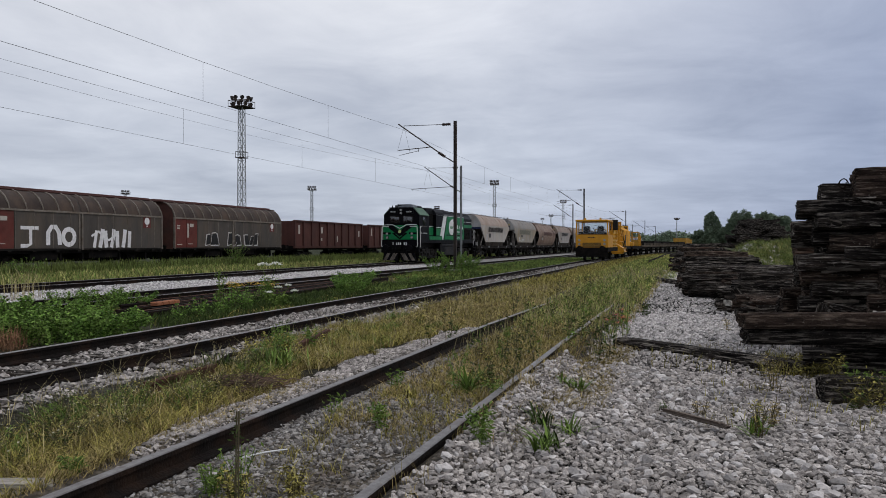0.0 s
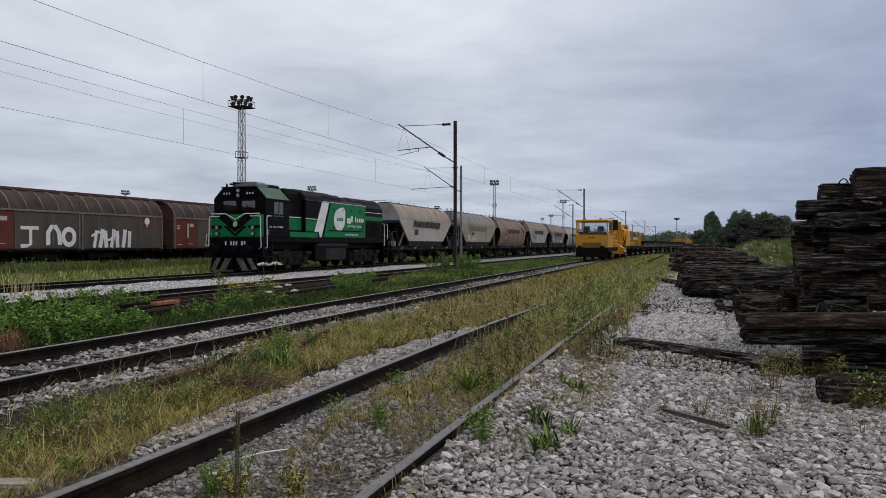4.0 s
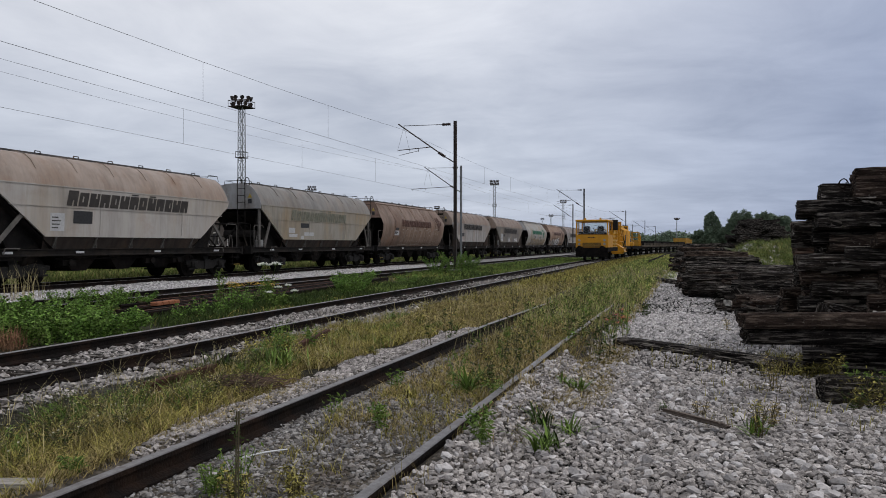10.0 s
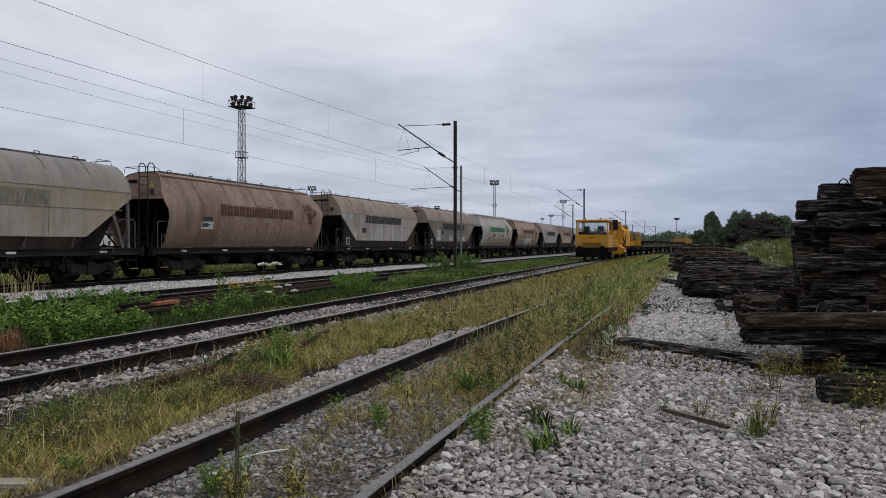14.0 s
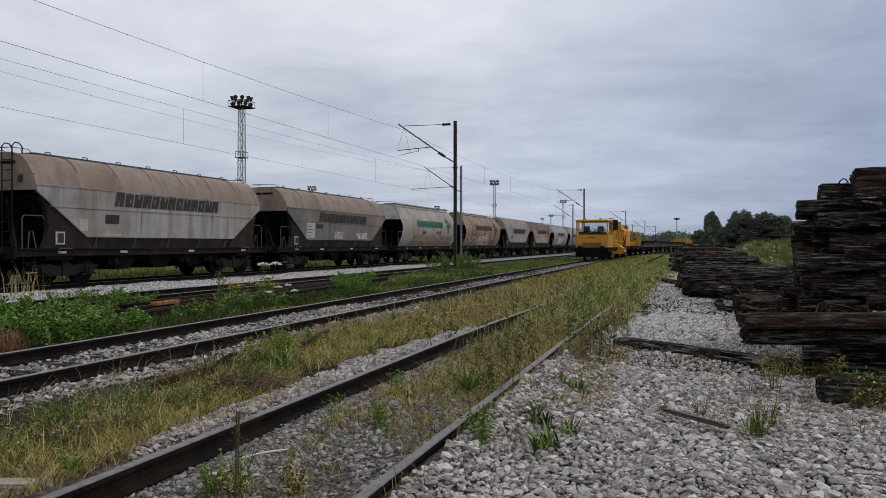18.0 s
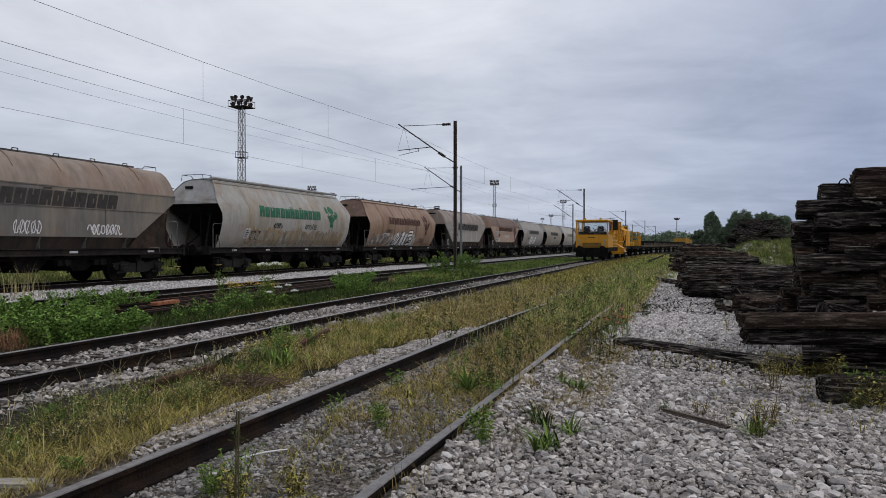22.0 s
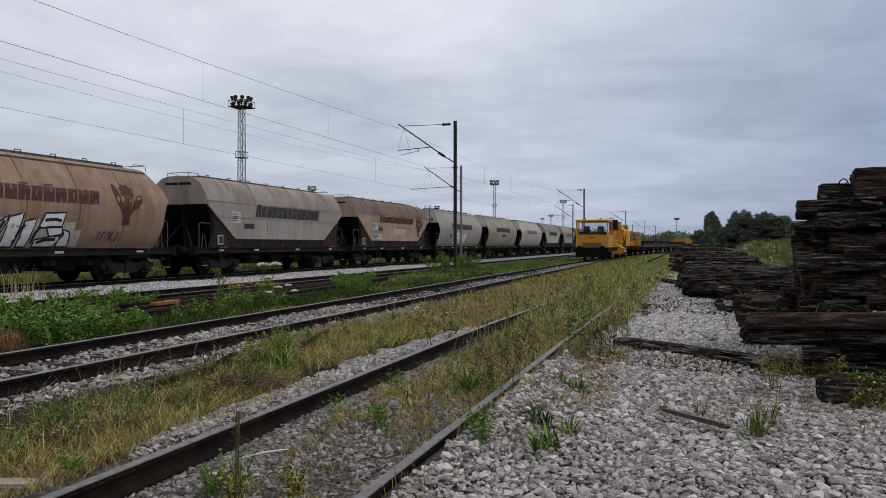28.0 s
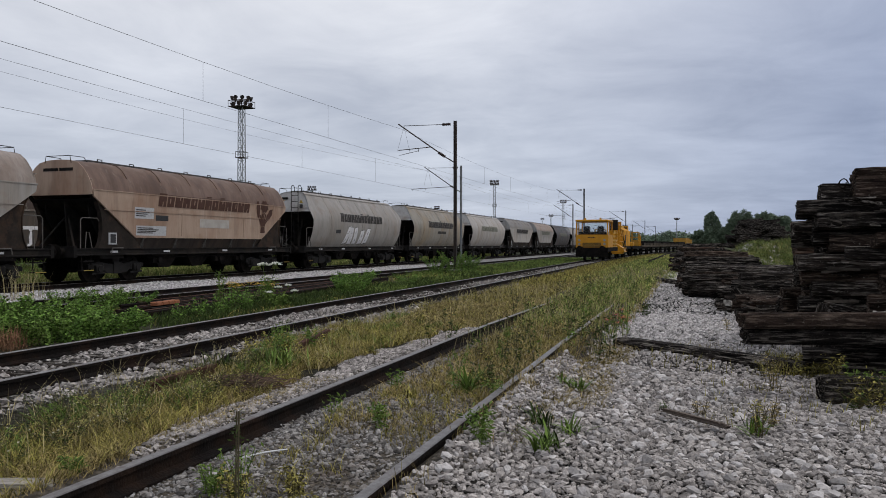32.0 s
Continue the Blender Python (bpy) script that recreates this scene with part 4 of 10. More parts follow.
def underframe(w, L, yc, material=FRAME_BLACK):
    """Sills, headstocks, end platforms, brake gear and discharge chutes of a hopper wagon."""
    def build():
        bm = bmn()
        for s in (-1, 1):
            x = s * 1.28
            prism(bm, [(x - 0.05, 0.92), (x + 0.05, 0.92), (x + 0.05, 0.95), (x + s * 0.0, 0.97), (x, 1.10), (x + 0.05, 1.12), (x + 0.05, 1.15), (x - 0.05, 1.15)], "y", yc - L / 2 + 0.6, yc + L / 2 - 0.6)
        for s in (-1, 1):
            y = yc + s * (L / 2 - 0.6)
            box(bm, -1.33, 1.33, y - 0.06, y + 0.06, 0.86, 1.22)
            box(bm, -1.2, 1.2, min(y, y - s * 1.9), max(y, y - s * 1.9), 1.12, 1.16)
            box(bm, -0.16, 0.16, min(y, y + s * 0.35), max(y, y + s * 0.35), 0.95, 1.12)
            box(bm, -1.2, 1.2, min(y - s * 2.3, y - s * 1.2), max(y - s * 2.3, y - s * 1.2), 0.80, 0.95)
        box(bm, -0.28, 0.28, yc - L / 2 + 0.6, yc + L / 2 - 0.6, 0.86, 1.1)
        return finish(bm, "underframe", material)
    part("underframe", cached(("uf", L, yc, material.name), build), None, w)

    def chute(y):
        bm = bmn()
        v0 = [(-1.0, y - 0.95, 1.12), (1.0, y - 0.95, 1.12), (1.0, y + 0.95, 1.12), (-1.0, y + 0.95, 1.12)]
        v1 = [(-0.9, y - 0.3, 0.42), (0.9, y - 0.3, 0.42), (0.9, y + 0.3, 0.42), (-0.9, y + 0.3, 0.42)]
        a, b = [bm.verts.new(p) for p in v0], [bm.verts.new(p) for p in v1]
        for i in range(4):
            bm.faces.new((a[i], a[(i + 1) % 4], b[(i + 1) % 4], b[i]))
        bm.faces.new(b)
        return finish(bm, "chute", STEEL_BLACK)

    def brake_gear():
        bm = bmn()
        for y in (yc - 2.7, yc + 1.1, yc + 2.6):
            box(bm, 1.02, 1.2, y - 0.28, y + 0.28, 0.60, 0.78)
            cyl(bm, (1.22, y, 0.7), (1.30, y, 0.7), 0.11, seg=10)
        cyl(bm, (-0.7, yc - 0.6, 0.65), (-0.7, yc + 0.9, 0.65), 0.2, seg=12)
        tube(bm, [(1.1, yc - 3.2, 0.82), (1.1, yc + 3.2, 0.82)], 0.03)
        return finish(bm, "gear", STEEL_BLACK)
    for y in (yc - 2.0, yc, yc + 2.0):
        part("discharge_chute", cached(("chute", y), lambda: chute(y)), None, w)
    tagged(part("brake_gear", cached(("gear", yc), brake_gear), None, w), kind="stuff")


def end_fittings(w, yc, half, out, top, ladder=True, open_end=True):
    """Ladder, handrail loops and the stays of one wagon end."""
    y = yc + out * half

    def railing():
        bm = bmn()
        for x in (-1.15, 1.2):
            tube(bm, [(x, y, 1.16), (x, y, 2.2), (x - 0.5 * (1 if x > 0 else -1), y, 2.25)], 0.02)
        tube(bm, [(-1.15, y, 2.2), (0.7, y, 2.2)], 0.018)
        tube(bm, [(-1.15, y, 1.65), (1.2, y, 1.65)], 0.015)
        return finish(bm, "railing", FRAME_BLACK)
    if open_end:
        part("end_railing", cached(("rail", y), railing), None, w)

    def roof_rail():
        bm = bmn()
        yy = y - out * 0.55
        tube(bm, [(-0.55, yy, top - 0.1), (-0.5, yy, top + 0.14), (0.5, yy, top + 0.14), (0.55, yy, top - 0.1)], 0.012)
        for x in (-0.5, 0.5):
            tube(bm, [(x, yy, top + 0.14), (x, yy - out * 0.6, top + 0.14), (x, yy - out * 0.75, top)], 0.012)
        return finish(bm, "roof_rail", FRAME_BLACK)
    part("roof_handrail", cached(("rr", y, top), roof_rail), None, w)
    if ladder:
        def lad():
            bm = bmn()
            yy = y + out * -0.42
            for x in (0.25, 0.65):
                tube(bm, [(x, yy, 1.15), (x, yy, top + 0.16), (x, yy - out * 0.1, top + 0.27), (x, yy - out * 0.25, top + 0.27), (x, yy - out * 0.36, top + 0.16), (x, yy - out * 0.36, top - 0.05)], 0.02)
            for k in range(9):
                z = 1.35 + k * (top - 1.6) / 8
                tube(bm, [(0.25, yy, z), (0.65, yy, z)], 0.014)
            return finish(bm, "ladder", FRAME_BLACK)
        part("ladder", cached(("lad", y, top), lad), None, w)


W_L = 14.8
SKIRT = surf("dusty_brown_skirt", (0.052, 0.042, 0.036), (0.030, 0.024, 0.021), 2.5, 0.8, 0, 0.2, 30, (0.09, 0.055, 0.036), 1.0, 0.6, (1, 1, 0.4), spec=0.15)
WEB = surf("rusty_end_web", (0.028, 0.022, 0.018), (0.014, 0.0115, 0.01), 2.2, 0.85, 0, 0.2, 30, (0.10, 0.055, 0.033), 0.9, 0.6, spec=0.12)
STRUT = surf("dusty_grey_strut", (0.125, 0.115, 0.105), (0.062, 0.057, 0.052), 4, 0.75, 0, 0.1, 30, (0.05, 0.04, 0.03), 1.5, 0.6)


def side_steps(w, yc, open_end=True):
    """Yellow-edged steps at the wagon's corner and pale control boxes on the end platform."""
    def steps(s):
        bm = bmn()
        y = yc + s * 6.3
        for z in (0.42, 0.72):
            box(bm, 1.16, 1.38, y - 0.22, y + 0.22, z, z + 0.03)
        for q in (-0.2, 0.2):
            bar(bm, (1.3, y + q, 0.42), (1.28, y + q, 1.0), 0.02, 0.03)
        return finish(bm, "step", FRAME_BLACK)

    def edge(s):
        bm = bmn()
        y = yc + s * 6.3
        box(bm, 1.38, 1.395, y - 0.2, y + 0.2, 0.425, 0.45)
        return finish(bm, "edge", YELLOW_MARK)
    for s in (-1, 1):
        st = part("corner_step", cached(("step", yc, s), lambda: steps(s)), None, w)
        part("yellow_edge", cached(("edge", yc, s), lambda: edge(s)), None, st)

    def control(s):
        bm = bmn()
        y = yc + s * 5.5
        box(bm, 0.8, 1.0, y - 0.2, y + 0.2, 1.17, 1.5, 0.03)
        return finish(bm, "control_box", HOPPER_END)
    def tank():
        bm = bmn()
        y = yc - 5.75
        cyl(bm, (-0.75, y, 1.75), (0.85, y, 1.75), 0.2, seg=14)
        for x in (-0.5, 0.6):
            bar(bm, (x, y, 1.16), (x, y, 1.6), 0.06, 0.1)
        return finish(bm, "tank", FRAME_BLACK, 40)
    if not open_end:
        return
    part("air_tank", cached(("tank", yc), tank), None, w)
    part("control_box", cached(("control", yc), lambda: control(-1)), None, w)


def sill_mark():
    bm = bmn()
    box(bm, 1.331, 1.337, -0.17, 0.17, 1.0, 1.07)
    return finish(bm, "sill_mark", PLATE)


def corner_rail(yc, s):
    """A bent grab rail over the end platform and a short hook rail on the sill."""
    bm = bmn()
    y = yc + s * 6.5
    tube(bm, [(1.25, y, 1.16), (1.25, y, 2.08), (1.25, y - s * 0.08, 2.15), (1.25, y - s * 0.72, 2.15), (1.25, y - s * 0.8, 2.05)], 0.018)
    tube(bm, [(1.2, y - s * 0.25, 1.16), (1.2, y - s * 0.3, 1.68), (1.2, y - s * 0.42, 1.68), (1.2, y - s * 0.55, 1.16)], 0.016)
    tube(bm, [(1.34, y - s * 1.75, 1.12), (1.4, y - s * 1.75, 1.16), (1.4, y - s * 1.25, 1.16), (1.4, y - s * 1.2, 0.98)], 0.02)
    return finish(bm, "corner_rail", STRUT)


def end_plate(yc, back, dark):
    bm = bmn()
    y = yc - back
    if dark:
        box(bm, 0.74, 0.92, y - 0.02, y, 3.16, 3.36)
    else:
        prism(bm, [(0.72, 3.42), (0.94, 3.42), (0.83, 3.62)], "y", y - 0.02, y)
    return finish(bm, "end_plate", DARKPLATE if dark else YELLOW_MARK)


def wagon_common(w, yc, ladder, open_end=True):
    underframe(w, W_L, yc)
    side_steps(w, yc, open_end)
    for a in (-5.1, -2.4, 1.3, 4.9):
        part("sill_mark", cached(("mark", yc), sill_mark), None, w).matrix_basis = pose(0, yc + a, 0)
    for s in (-1, 1):
        part("corner_rail", cached(("crail", yc, s), lambda: corner_rail(yc, s)), None, w, "pale bent grab rail")
        bogie(w, yc + s * 4.65)
        buffers(w, yc + s * (W_L / 2 - 0.58), s)
        end_fittings(w, yc, 6.72, s, 4.08, ladder and s < 0, open_end)


def hatches(w, yc, n, z, material):
    def build():
        bm = bmn()
        box(bm, -0.33, 0.33, yc - 5.2, yc + 5.2, z - 0.03, z + 0.05)
        for i in range(n):
            y = yc - 4.7 + 9.4 * i / (n - 1)
            tube(bm, [(0.36, y - 0.12, z - 0.02), (0.36, y - 0.1, z + 0.1), (0.36, y + 0.1, z + 0.1), (0.36, y + 0.12, z - 0.02)], 0.018)
        return finish(bm, "hatch", material)
    part("roof_hatch", cached(("hatch", n, z, yc, material.name), build), None, w)


def skirt_rib(s):
    """A slanting rib that stiffens the skirt below a hopper's side panel."""
    bm = bmn()
    bar(bm, (s * 1.34, 0, 1.53), (s * 1.15, 0, 1.15), 0.06, 0.05)
    sheet(bm, [(s * 1.30, 0.02, 1.50), (s * 1.28, 0.02, 1.16), (s * 1.14, 0.02, 1.16)], 0.012, (0, 1, 0))
    return finish(bm, "skirt_rib", STRUT)


def hopper_angular(at, label, paint, roof, letters, seed, text=(4.45, 10.35, 2.55, 3.04), extras=(), end=HOPPER_END, skirt=SKIRT, emblem=None, half=(6.15, 4.1), band=False):
    """A grain hopper with trapezoid side panels and a rounded roof."""
    w = thing("hopper_wagon", label, "freight wagon", "hopper wagons of the grain train", at=pose(T_X, at, RAIL_TOP))
    yc = W_L / 2
    h, b = half
    prof = [(1.43, 3.08), (1.385, 3.28), (1.24, 3.57), (1.03, 3.85), (0.80, 4.02), (0.45, 4.10), (0, 4.12)]
    prof = prof + [(-x, z) for x, z in prof[-2::-1]]

    def roofm():
        bm = bmn()
        rows = []
        n = 12
        for i in range(n + 1):
            y = yc - h + 2 * h * i / n
            tuck = 0.0 if 0 < i < n else 0.02
            rows.append([bm.verts.new((x * (1 - tuck), y, z - (0.03 if tuck else 0))) for x, z in prof])
        for r0, r1 in zip(rows[:-1], rows[1:]):
            for i in range(len(prof) - 1):
                bm.faces.new((r0[i], r0[i + 1], r1[i + 1], r1[i]))
        for k in range(1, 7):
            y = yc - h + 2 * h * k / 7
            for i in range(2, 5):
                p, q = prof[i], prof[i + 1]
                bar(bm, (p[0] + 0.01, y, p[1] + 0.01), (q[0] + 0.01, y, q[1] + 0.01), 0.02, 0.03)
        return finish(bm, "roof", roof, 35)
    part("roof", cached(("roofA", roof.name, h), roofm), None, w)

    def ends(s):
        bm = bmn()
        y = yc + s * (h - 0.02)
        pts = [(-1.39, 3.0)] + [(x, z) for x, z in prof[::-1]] + [(1.39, 3.0)]
        prism(bm, [(0.985 * x, z - 0.02) for x, z in pts], "y", y - 0.03, y + 0.0)
        box(bm, -1.38, 1.38, y - 0.05, y + 0.03, 2.92, 3.0)
        box(bm, -1.38, 1.38, y - 0.02, y + s * 0.02 + 0.01, 3.38, 3.41)
        return finish(bm, "end_wall", end)
    for s in (-1, 1):
        part("end_wall", cached(("endsA", end.name, h, s), lambda: ends(s)), None, w)
    if band:
        bm = bmn()
        box(bm, -1.4, 1.4, yc - h - 0.075, yc - h - 0.045, 2.75, 2.92)
        part("blue_band", bm, surf("dark_blue_band", (0.012, 0.02, 0.06), (0.01, 0.015, 0.045), 6, 0.6), w)

    def panels(s):
        bm = bmn()
        pts = [(yc - h, 3.1), (yc - h + 0.05, 2.86), (yc - b, 1.52), (yc + b, 1.52), (yc + h - 0.05, 2.86), (yc + h, 3.1)]
        va, vb = prism(bm, pts, "x", s * 1.37, s * 1.43)
        for vs, o in ((va, 0), (vb, 1)):
            for v in vs:
                v.co.x = s * (1.37 + 0.06 * o - (0.06 if v.co.z < 1.6 else 0))
        return finish(bm, "side_panel", paint)
    for s in (-1, 1):
        part("side_panel", cached(("panA", paint.name, h, s), lambda: panels(s)), None, w)

    def seams():
        bm = bmn()
        for s in (-1, 1):
            for y in (yc - 1.6, yc + 2.6):
                bar(bm, (s * 1.382, y, 1.6), (s * 1.433, y, 2.5), 0.025, 0.012)
            bar(bm, (s * 1.43, yc - h + 0.5, 2.45), (s * 1.43, yc + h - 0.5, 2.45), 0.012, 0.02)
            bar(bm, (s * 1.435, yc - h, 3.08), (s * 1.435, yc + h, 3.08), 0.03, 0.035)
        return finish(bm, "seam", paint)
    part("panel_seams", cached(("seamA", paint.name, h), seams), None, w)

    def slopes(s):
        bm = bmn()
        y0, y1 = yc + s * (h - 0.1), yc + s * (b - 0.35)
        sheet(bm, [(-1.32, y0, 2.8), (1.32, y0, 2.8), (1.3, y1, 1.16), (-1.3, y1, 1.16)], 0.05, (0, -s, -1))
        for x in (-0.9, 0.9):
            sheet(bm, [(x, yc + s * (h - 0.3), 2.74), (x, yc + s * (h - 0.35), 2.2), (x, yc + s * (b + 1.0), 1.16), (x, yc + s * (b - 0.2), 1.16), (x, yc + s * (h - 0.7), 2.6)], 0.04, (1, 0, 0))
        # added centre plate that blocks the view through and fills the hollow with dark
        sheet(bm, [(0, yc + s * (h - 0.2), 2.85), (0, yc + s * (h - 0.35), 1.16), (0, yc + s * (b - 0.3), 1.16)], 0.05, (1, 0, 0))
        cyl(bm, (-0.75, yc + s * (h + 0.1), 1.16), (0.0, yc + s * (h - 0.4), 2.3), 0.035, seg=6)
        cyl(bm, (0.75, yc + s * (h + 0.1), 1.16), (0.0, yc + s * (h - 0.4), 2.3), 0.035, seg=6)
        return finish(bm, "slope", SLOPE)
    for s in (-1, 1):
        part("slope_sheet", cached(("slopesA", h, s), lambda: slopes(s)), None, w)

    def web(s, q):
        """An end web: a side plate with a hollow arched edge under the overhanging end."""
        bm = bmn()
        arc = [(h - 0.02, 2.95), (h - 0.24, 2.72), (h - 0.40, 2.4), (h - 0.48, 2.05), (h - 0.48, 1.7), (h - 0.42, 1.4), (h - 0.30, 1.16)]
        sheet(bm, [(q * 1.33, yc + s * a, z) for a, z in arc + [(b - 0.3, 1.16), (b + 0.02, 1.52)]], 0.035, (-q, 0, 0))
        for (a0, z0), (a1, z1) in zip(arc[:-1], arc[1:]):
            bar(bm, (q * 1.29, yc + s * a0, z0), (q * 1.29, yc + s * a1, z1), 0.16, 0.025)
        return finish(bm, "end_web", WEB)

    def vent(s, a, c):
        bm = bmn()
        y = yc + s * (h + 0.0)
        box(bm, a, c, y - 0.02, y + 0.02, 3.72, 3.82)
        return finish(bm, "end_vent", SLOPE)

    def control(inset=0.0, out=0.0):
        bm = bmn()
        y = yc - h + 0.95
        box(bm, 1.335 + out, 1.375 + out, y - 0.17 + inset, y + 0.17 - inset, 1.28 + inset, 1.68 - inset)
        return finish(bm, "control_box", DARKPLATE if inset else PLATE)

    def post(p, q, a, c):
        bm = bmn()
        bar(bm, p, q, a, c)
        return finish(bm, "end_post", STRUT)

    def posts(s, q):
        if seed == 1:
            return (((q * 1.32, yc + s * (h - 0.1), 1.2), (q * 1.34, yc + s * (b + 0.7), 2.3), 0.06, 0.12),
                    ((q * 0.55, yc + s * (h - 0.2), 1.2), (q * 0.6, yc + s * (h - 0.7), 2.2), 0.06, 0.08),
                    ((q * 0.6, yc + s * (h - 0.1), 2.2), (q * 0.5, yc + s * (h - 0.9), 1.5), 0.06, 0.08))
        return (((q * 1.27, yc + s * (h - 0.02), 1.16), (q * 1.27, yc + s * (h - 0.06), 2.95), 0.09, 0.11),
                ((q * 1.34, yc + s * (h - 0.35), 1.16), (q * 1.36, yc + s * (h - 1.05), 2.85), 0.05, 0.13))
    for s in (-1, 1):
        for q in (-1, 1):
            if seed in (1, 2):
                for ends_ in posts(s, q):
                    part("end_post", cached(("postA", ends_), lambda: post(*ends_)), None, w)
            else:
                part("end_web", cached(("webA", h, s, q), lambda: web(s, q)), None, w, "dark rusty end web with an arched edge")
    if seed not in (1, 2):
        for s in (-1, 1):
            for a, c in ((-0.62, 0.0), (0.05, 0.62)):
                part("end_vent", cached(("ventA", h, s, a), lambda: vent(s, a, c)), None, w)
        cb = part("control_box", cached(("ctlA", h), lambda: control()), None, w, "pale box on the end web")
        part("box_window", cached(("ctwA", h), lambda: control(0.05, 0.012)), None, cb)

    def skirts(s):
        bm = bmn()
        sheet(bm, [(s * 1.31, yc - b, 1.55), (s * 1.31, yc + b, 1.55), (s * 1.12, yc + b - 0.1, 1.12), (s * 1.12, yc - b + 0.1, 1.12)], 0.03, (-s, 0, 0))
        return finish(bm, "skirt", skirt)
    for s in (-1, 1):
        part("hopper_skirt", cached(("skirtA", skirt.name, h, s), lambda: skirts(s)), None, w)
    for s in (-1, 1):
        for k in range(5):
            y = yc - b + 0.45 + (2 * b - 0.9) * k / 4
            part("skirt_rib", cached(("ribA", s), lambda: skirt_rib(s)), None, w).matrix_basis = pose(0, y, 0)
    wagon_common(w, yc, seed in (2, 4), seed in (1, 2))
    if seed in (2, 4):
        for dark in (True, False):
            part("end_plate", end_plate(yc, h + 0.02, dark), None, w, "dark notice plate" if dark else "yellow warning triangle")
    hatches(w, yc, 7, 4.13, P_DARK)
    side2 = lambda z: 1.37 + 0.06 * min(1, max(0, (z - 1.52) / 1.35)) + 0.004
    lettering(w, side2, *text, letters, seed)
    plates(w, side2, extras)
    if emblem:
        sheaf(w, side2, emblem[0], emblem[1], emblem[2], letters)
    MOVERS.append((w, at))
    return w, side2


ROUND = [(1.0, 1.16), (1.2, 1.5), (1.36, 1.9), (1.44, 2.3), (1.46, 2.6), (1.42, 2.9), (1.25, 3.22), (1.05, 3.54), (0.83, 3.86), (0.66, 4.0), (0.35, 4.07), (0, 4.09)]


def round_side(z):
    for (x0, z0), (x1, z1) in zip(ROUND[:-1], ROUND[1:]):
        if z0 <= z <= z1:
            return x0 + (x1 - x0) * (z - z0) / (z1 - z0) + 0.004
    return ROUND[0][0] if z < 1.2 else 0


END_INSET = ((1.16, 0.10), (1.9, 0.0), (2.3, 0.0), (2.6, -0.05), (2.9, -0.24), (3.1, -0.28), (3.5, 0.0), (4.09, 0.39))


def end_inset(z):
    """How far a rounded hopper's end lies back at height z."""
    return float(np.interp(z, [a for a, _ in END_INSET], [b for _, b in END_INSET]))


def hopper_round(at, label, paint, letters, seed, text=(4.45, 10.35, 2.55, 3.04), extras=(), emblem=None, end=HOPPER_END):
    """A grain hopper whose rolled side plates run in one curve from sill to roof."""
    w = thing("hopper_wagon", label, "freight wagon", "hopper wagons of the grain train", at=pose(T_X, at, RAIL_TOP))
    yc, h = W_L / 2, 6.1
    prof = ROUND + [(-x, z) for x, z in ROUND[-2::-1]]

    def shell():
        bm = bmn()
        rows = []
        n = 10
        for i in range(n + 1):
            rows.append([bm.verts.new((x, yc - h + 2 * h * i / n + (1 if i == 0 else -1 if i == n else 0) * end_inset(z), z)) for x, z in prof])
        for r0, r1 in zip(rows[:-1], rows[1:]):
            for i in range(len(prof) - 1):
                bm.faces.new((r0[i], r0[i + 1], r1[i + 1], r1[i]))
        return finish(bm, "body", paint, 40)
    part("body", cached(("bodyR", paint.name), shell), None, w)

    def ribs():
        bm = bmn()
        for k in range(1, 6):
            y = yc - h + 2 * h * k / 6
            for i in range(0, 9):
                p, q = ROUND[i], ROUND[i + 1]
                bar(bm, (p[0] + 0.003, y, p[1]), (q[0] + 0.003, y, q[1]), 0.03, 0.012)
        for s in (-1, 1):
            bar(bm, (s * 0.80, yc - h + 0.34, 3.90), (s * 0.80, yc + h - 0.34, 3.90), 0.08, 0.04)
        return finish(bm, "weld", RUST_SEAM if paint in (P_BROWN, P_BEIGE) else paint)
    part("weld_ribs", cached(("ribR", paint.name), ribs), None, w)

    def vent(s, a, c):
        bm = bmn()
        y = yc + s * (h - 0.14)
        box(bm, a, c, y - 0.035, y + 0.035, 3.66, 3.76)
        return finish(bm, "end_vent", SLOPE)

    def ends(s):
        bm = bmn()
        up = [(x, z) for x, z in ROUND if z >= 3.0]
        pts = [(1.36, 3.0)] + up + [(-x, z) for x, z in up[-2::-1]] + [(-1.36, 3.0)]
        va, vb = prism(bm, [(x * 0.985, z - 0.01) for x, z in pts], "y", -0.02, 0.02)
        for v in (*va, *vb):
            v.co.y += yc + s * (h - 0.06 - end_inset(v.co.z))
        return finish(bm, "end_wall", end)
    for s in (-1, 1):
        part("end_wall", cached(("endsR", end.name, s), lambda: ends(s)), None, w)
        for a, c in ((-0.5, -0.14),):
            part("end_vent", cached(("ventR", s, a), lambda: vent(s, a, c)), None, w)

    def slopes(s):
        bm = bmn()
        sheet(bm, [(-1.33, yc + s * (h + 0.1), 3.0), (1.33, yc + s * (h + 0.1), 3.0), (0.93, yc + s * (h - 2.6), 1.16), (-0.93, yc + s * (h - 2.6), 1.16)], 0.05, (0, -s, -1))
        # centre plate added to close the open end with a dark sheet
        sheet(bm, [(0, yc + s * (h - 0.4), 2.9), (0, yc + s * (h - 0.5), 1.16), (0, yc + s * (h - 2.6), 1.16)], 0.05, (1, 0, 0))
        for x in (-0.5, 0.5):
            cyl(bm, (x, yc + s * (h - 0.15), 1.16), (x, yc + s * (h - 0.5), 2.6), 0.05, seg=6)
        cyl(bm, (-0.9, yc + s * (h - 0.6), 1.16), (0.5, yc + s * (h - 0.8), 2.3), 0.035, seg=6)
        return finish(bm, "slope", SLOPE)
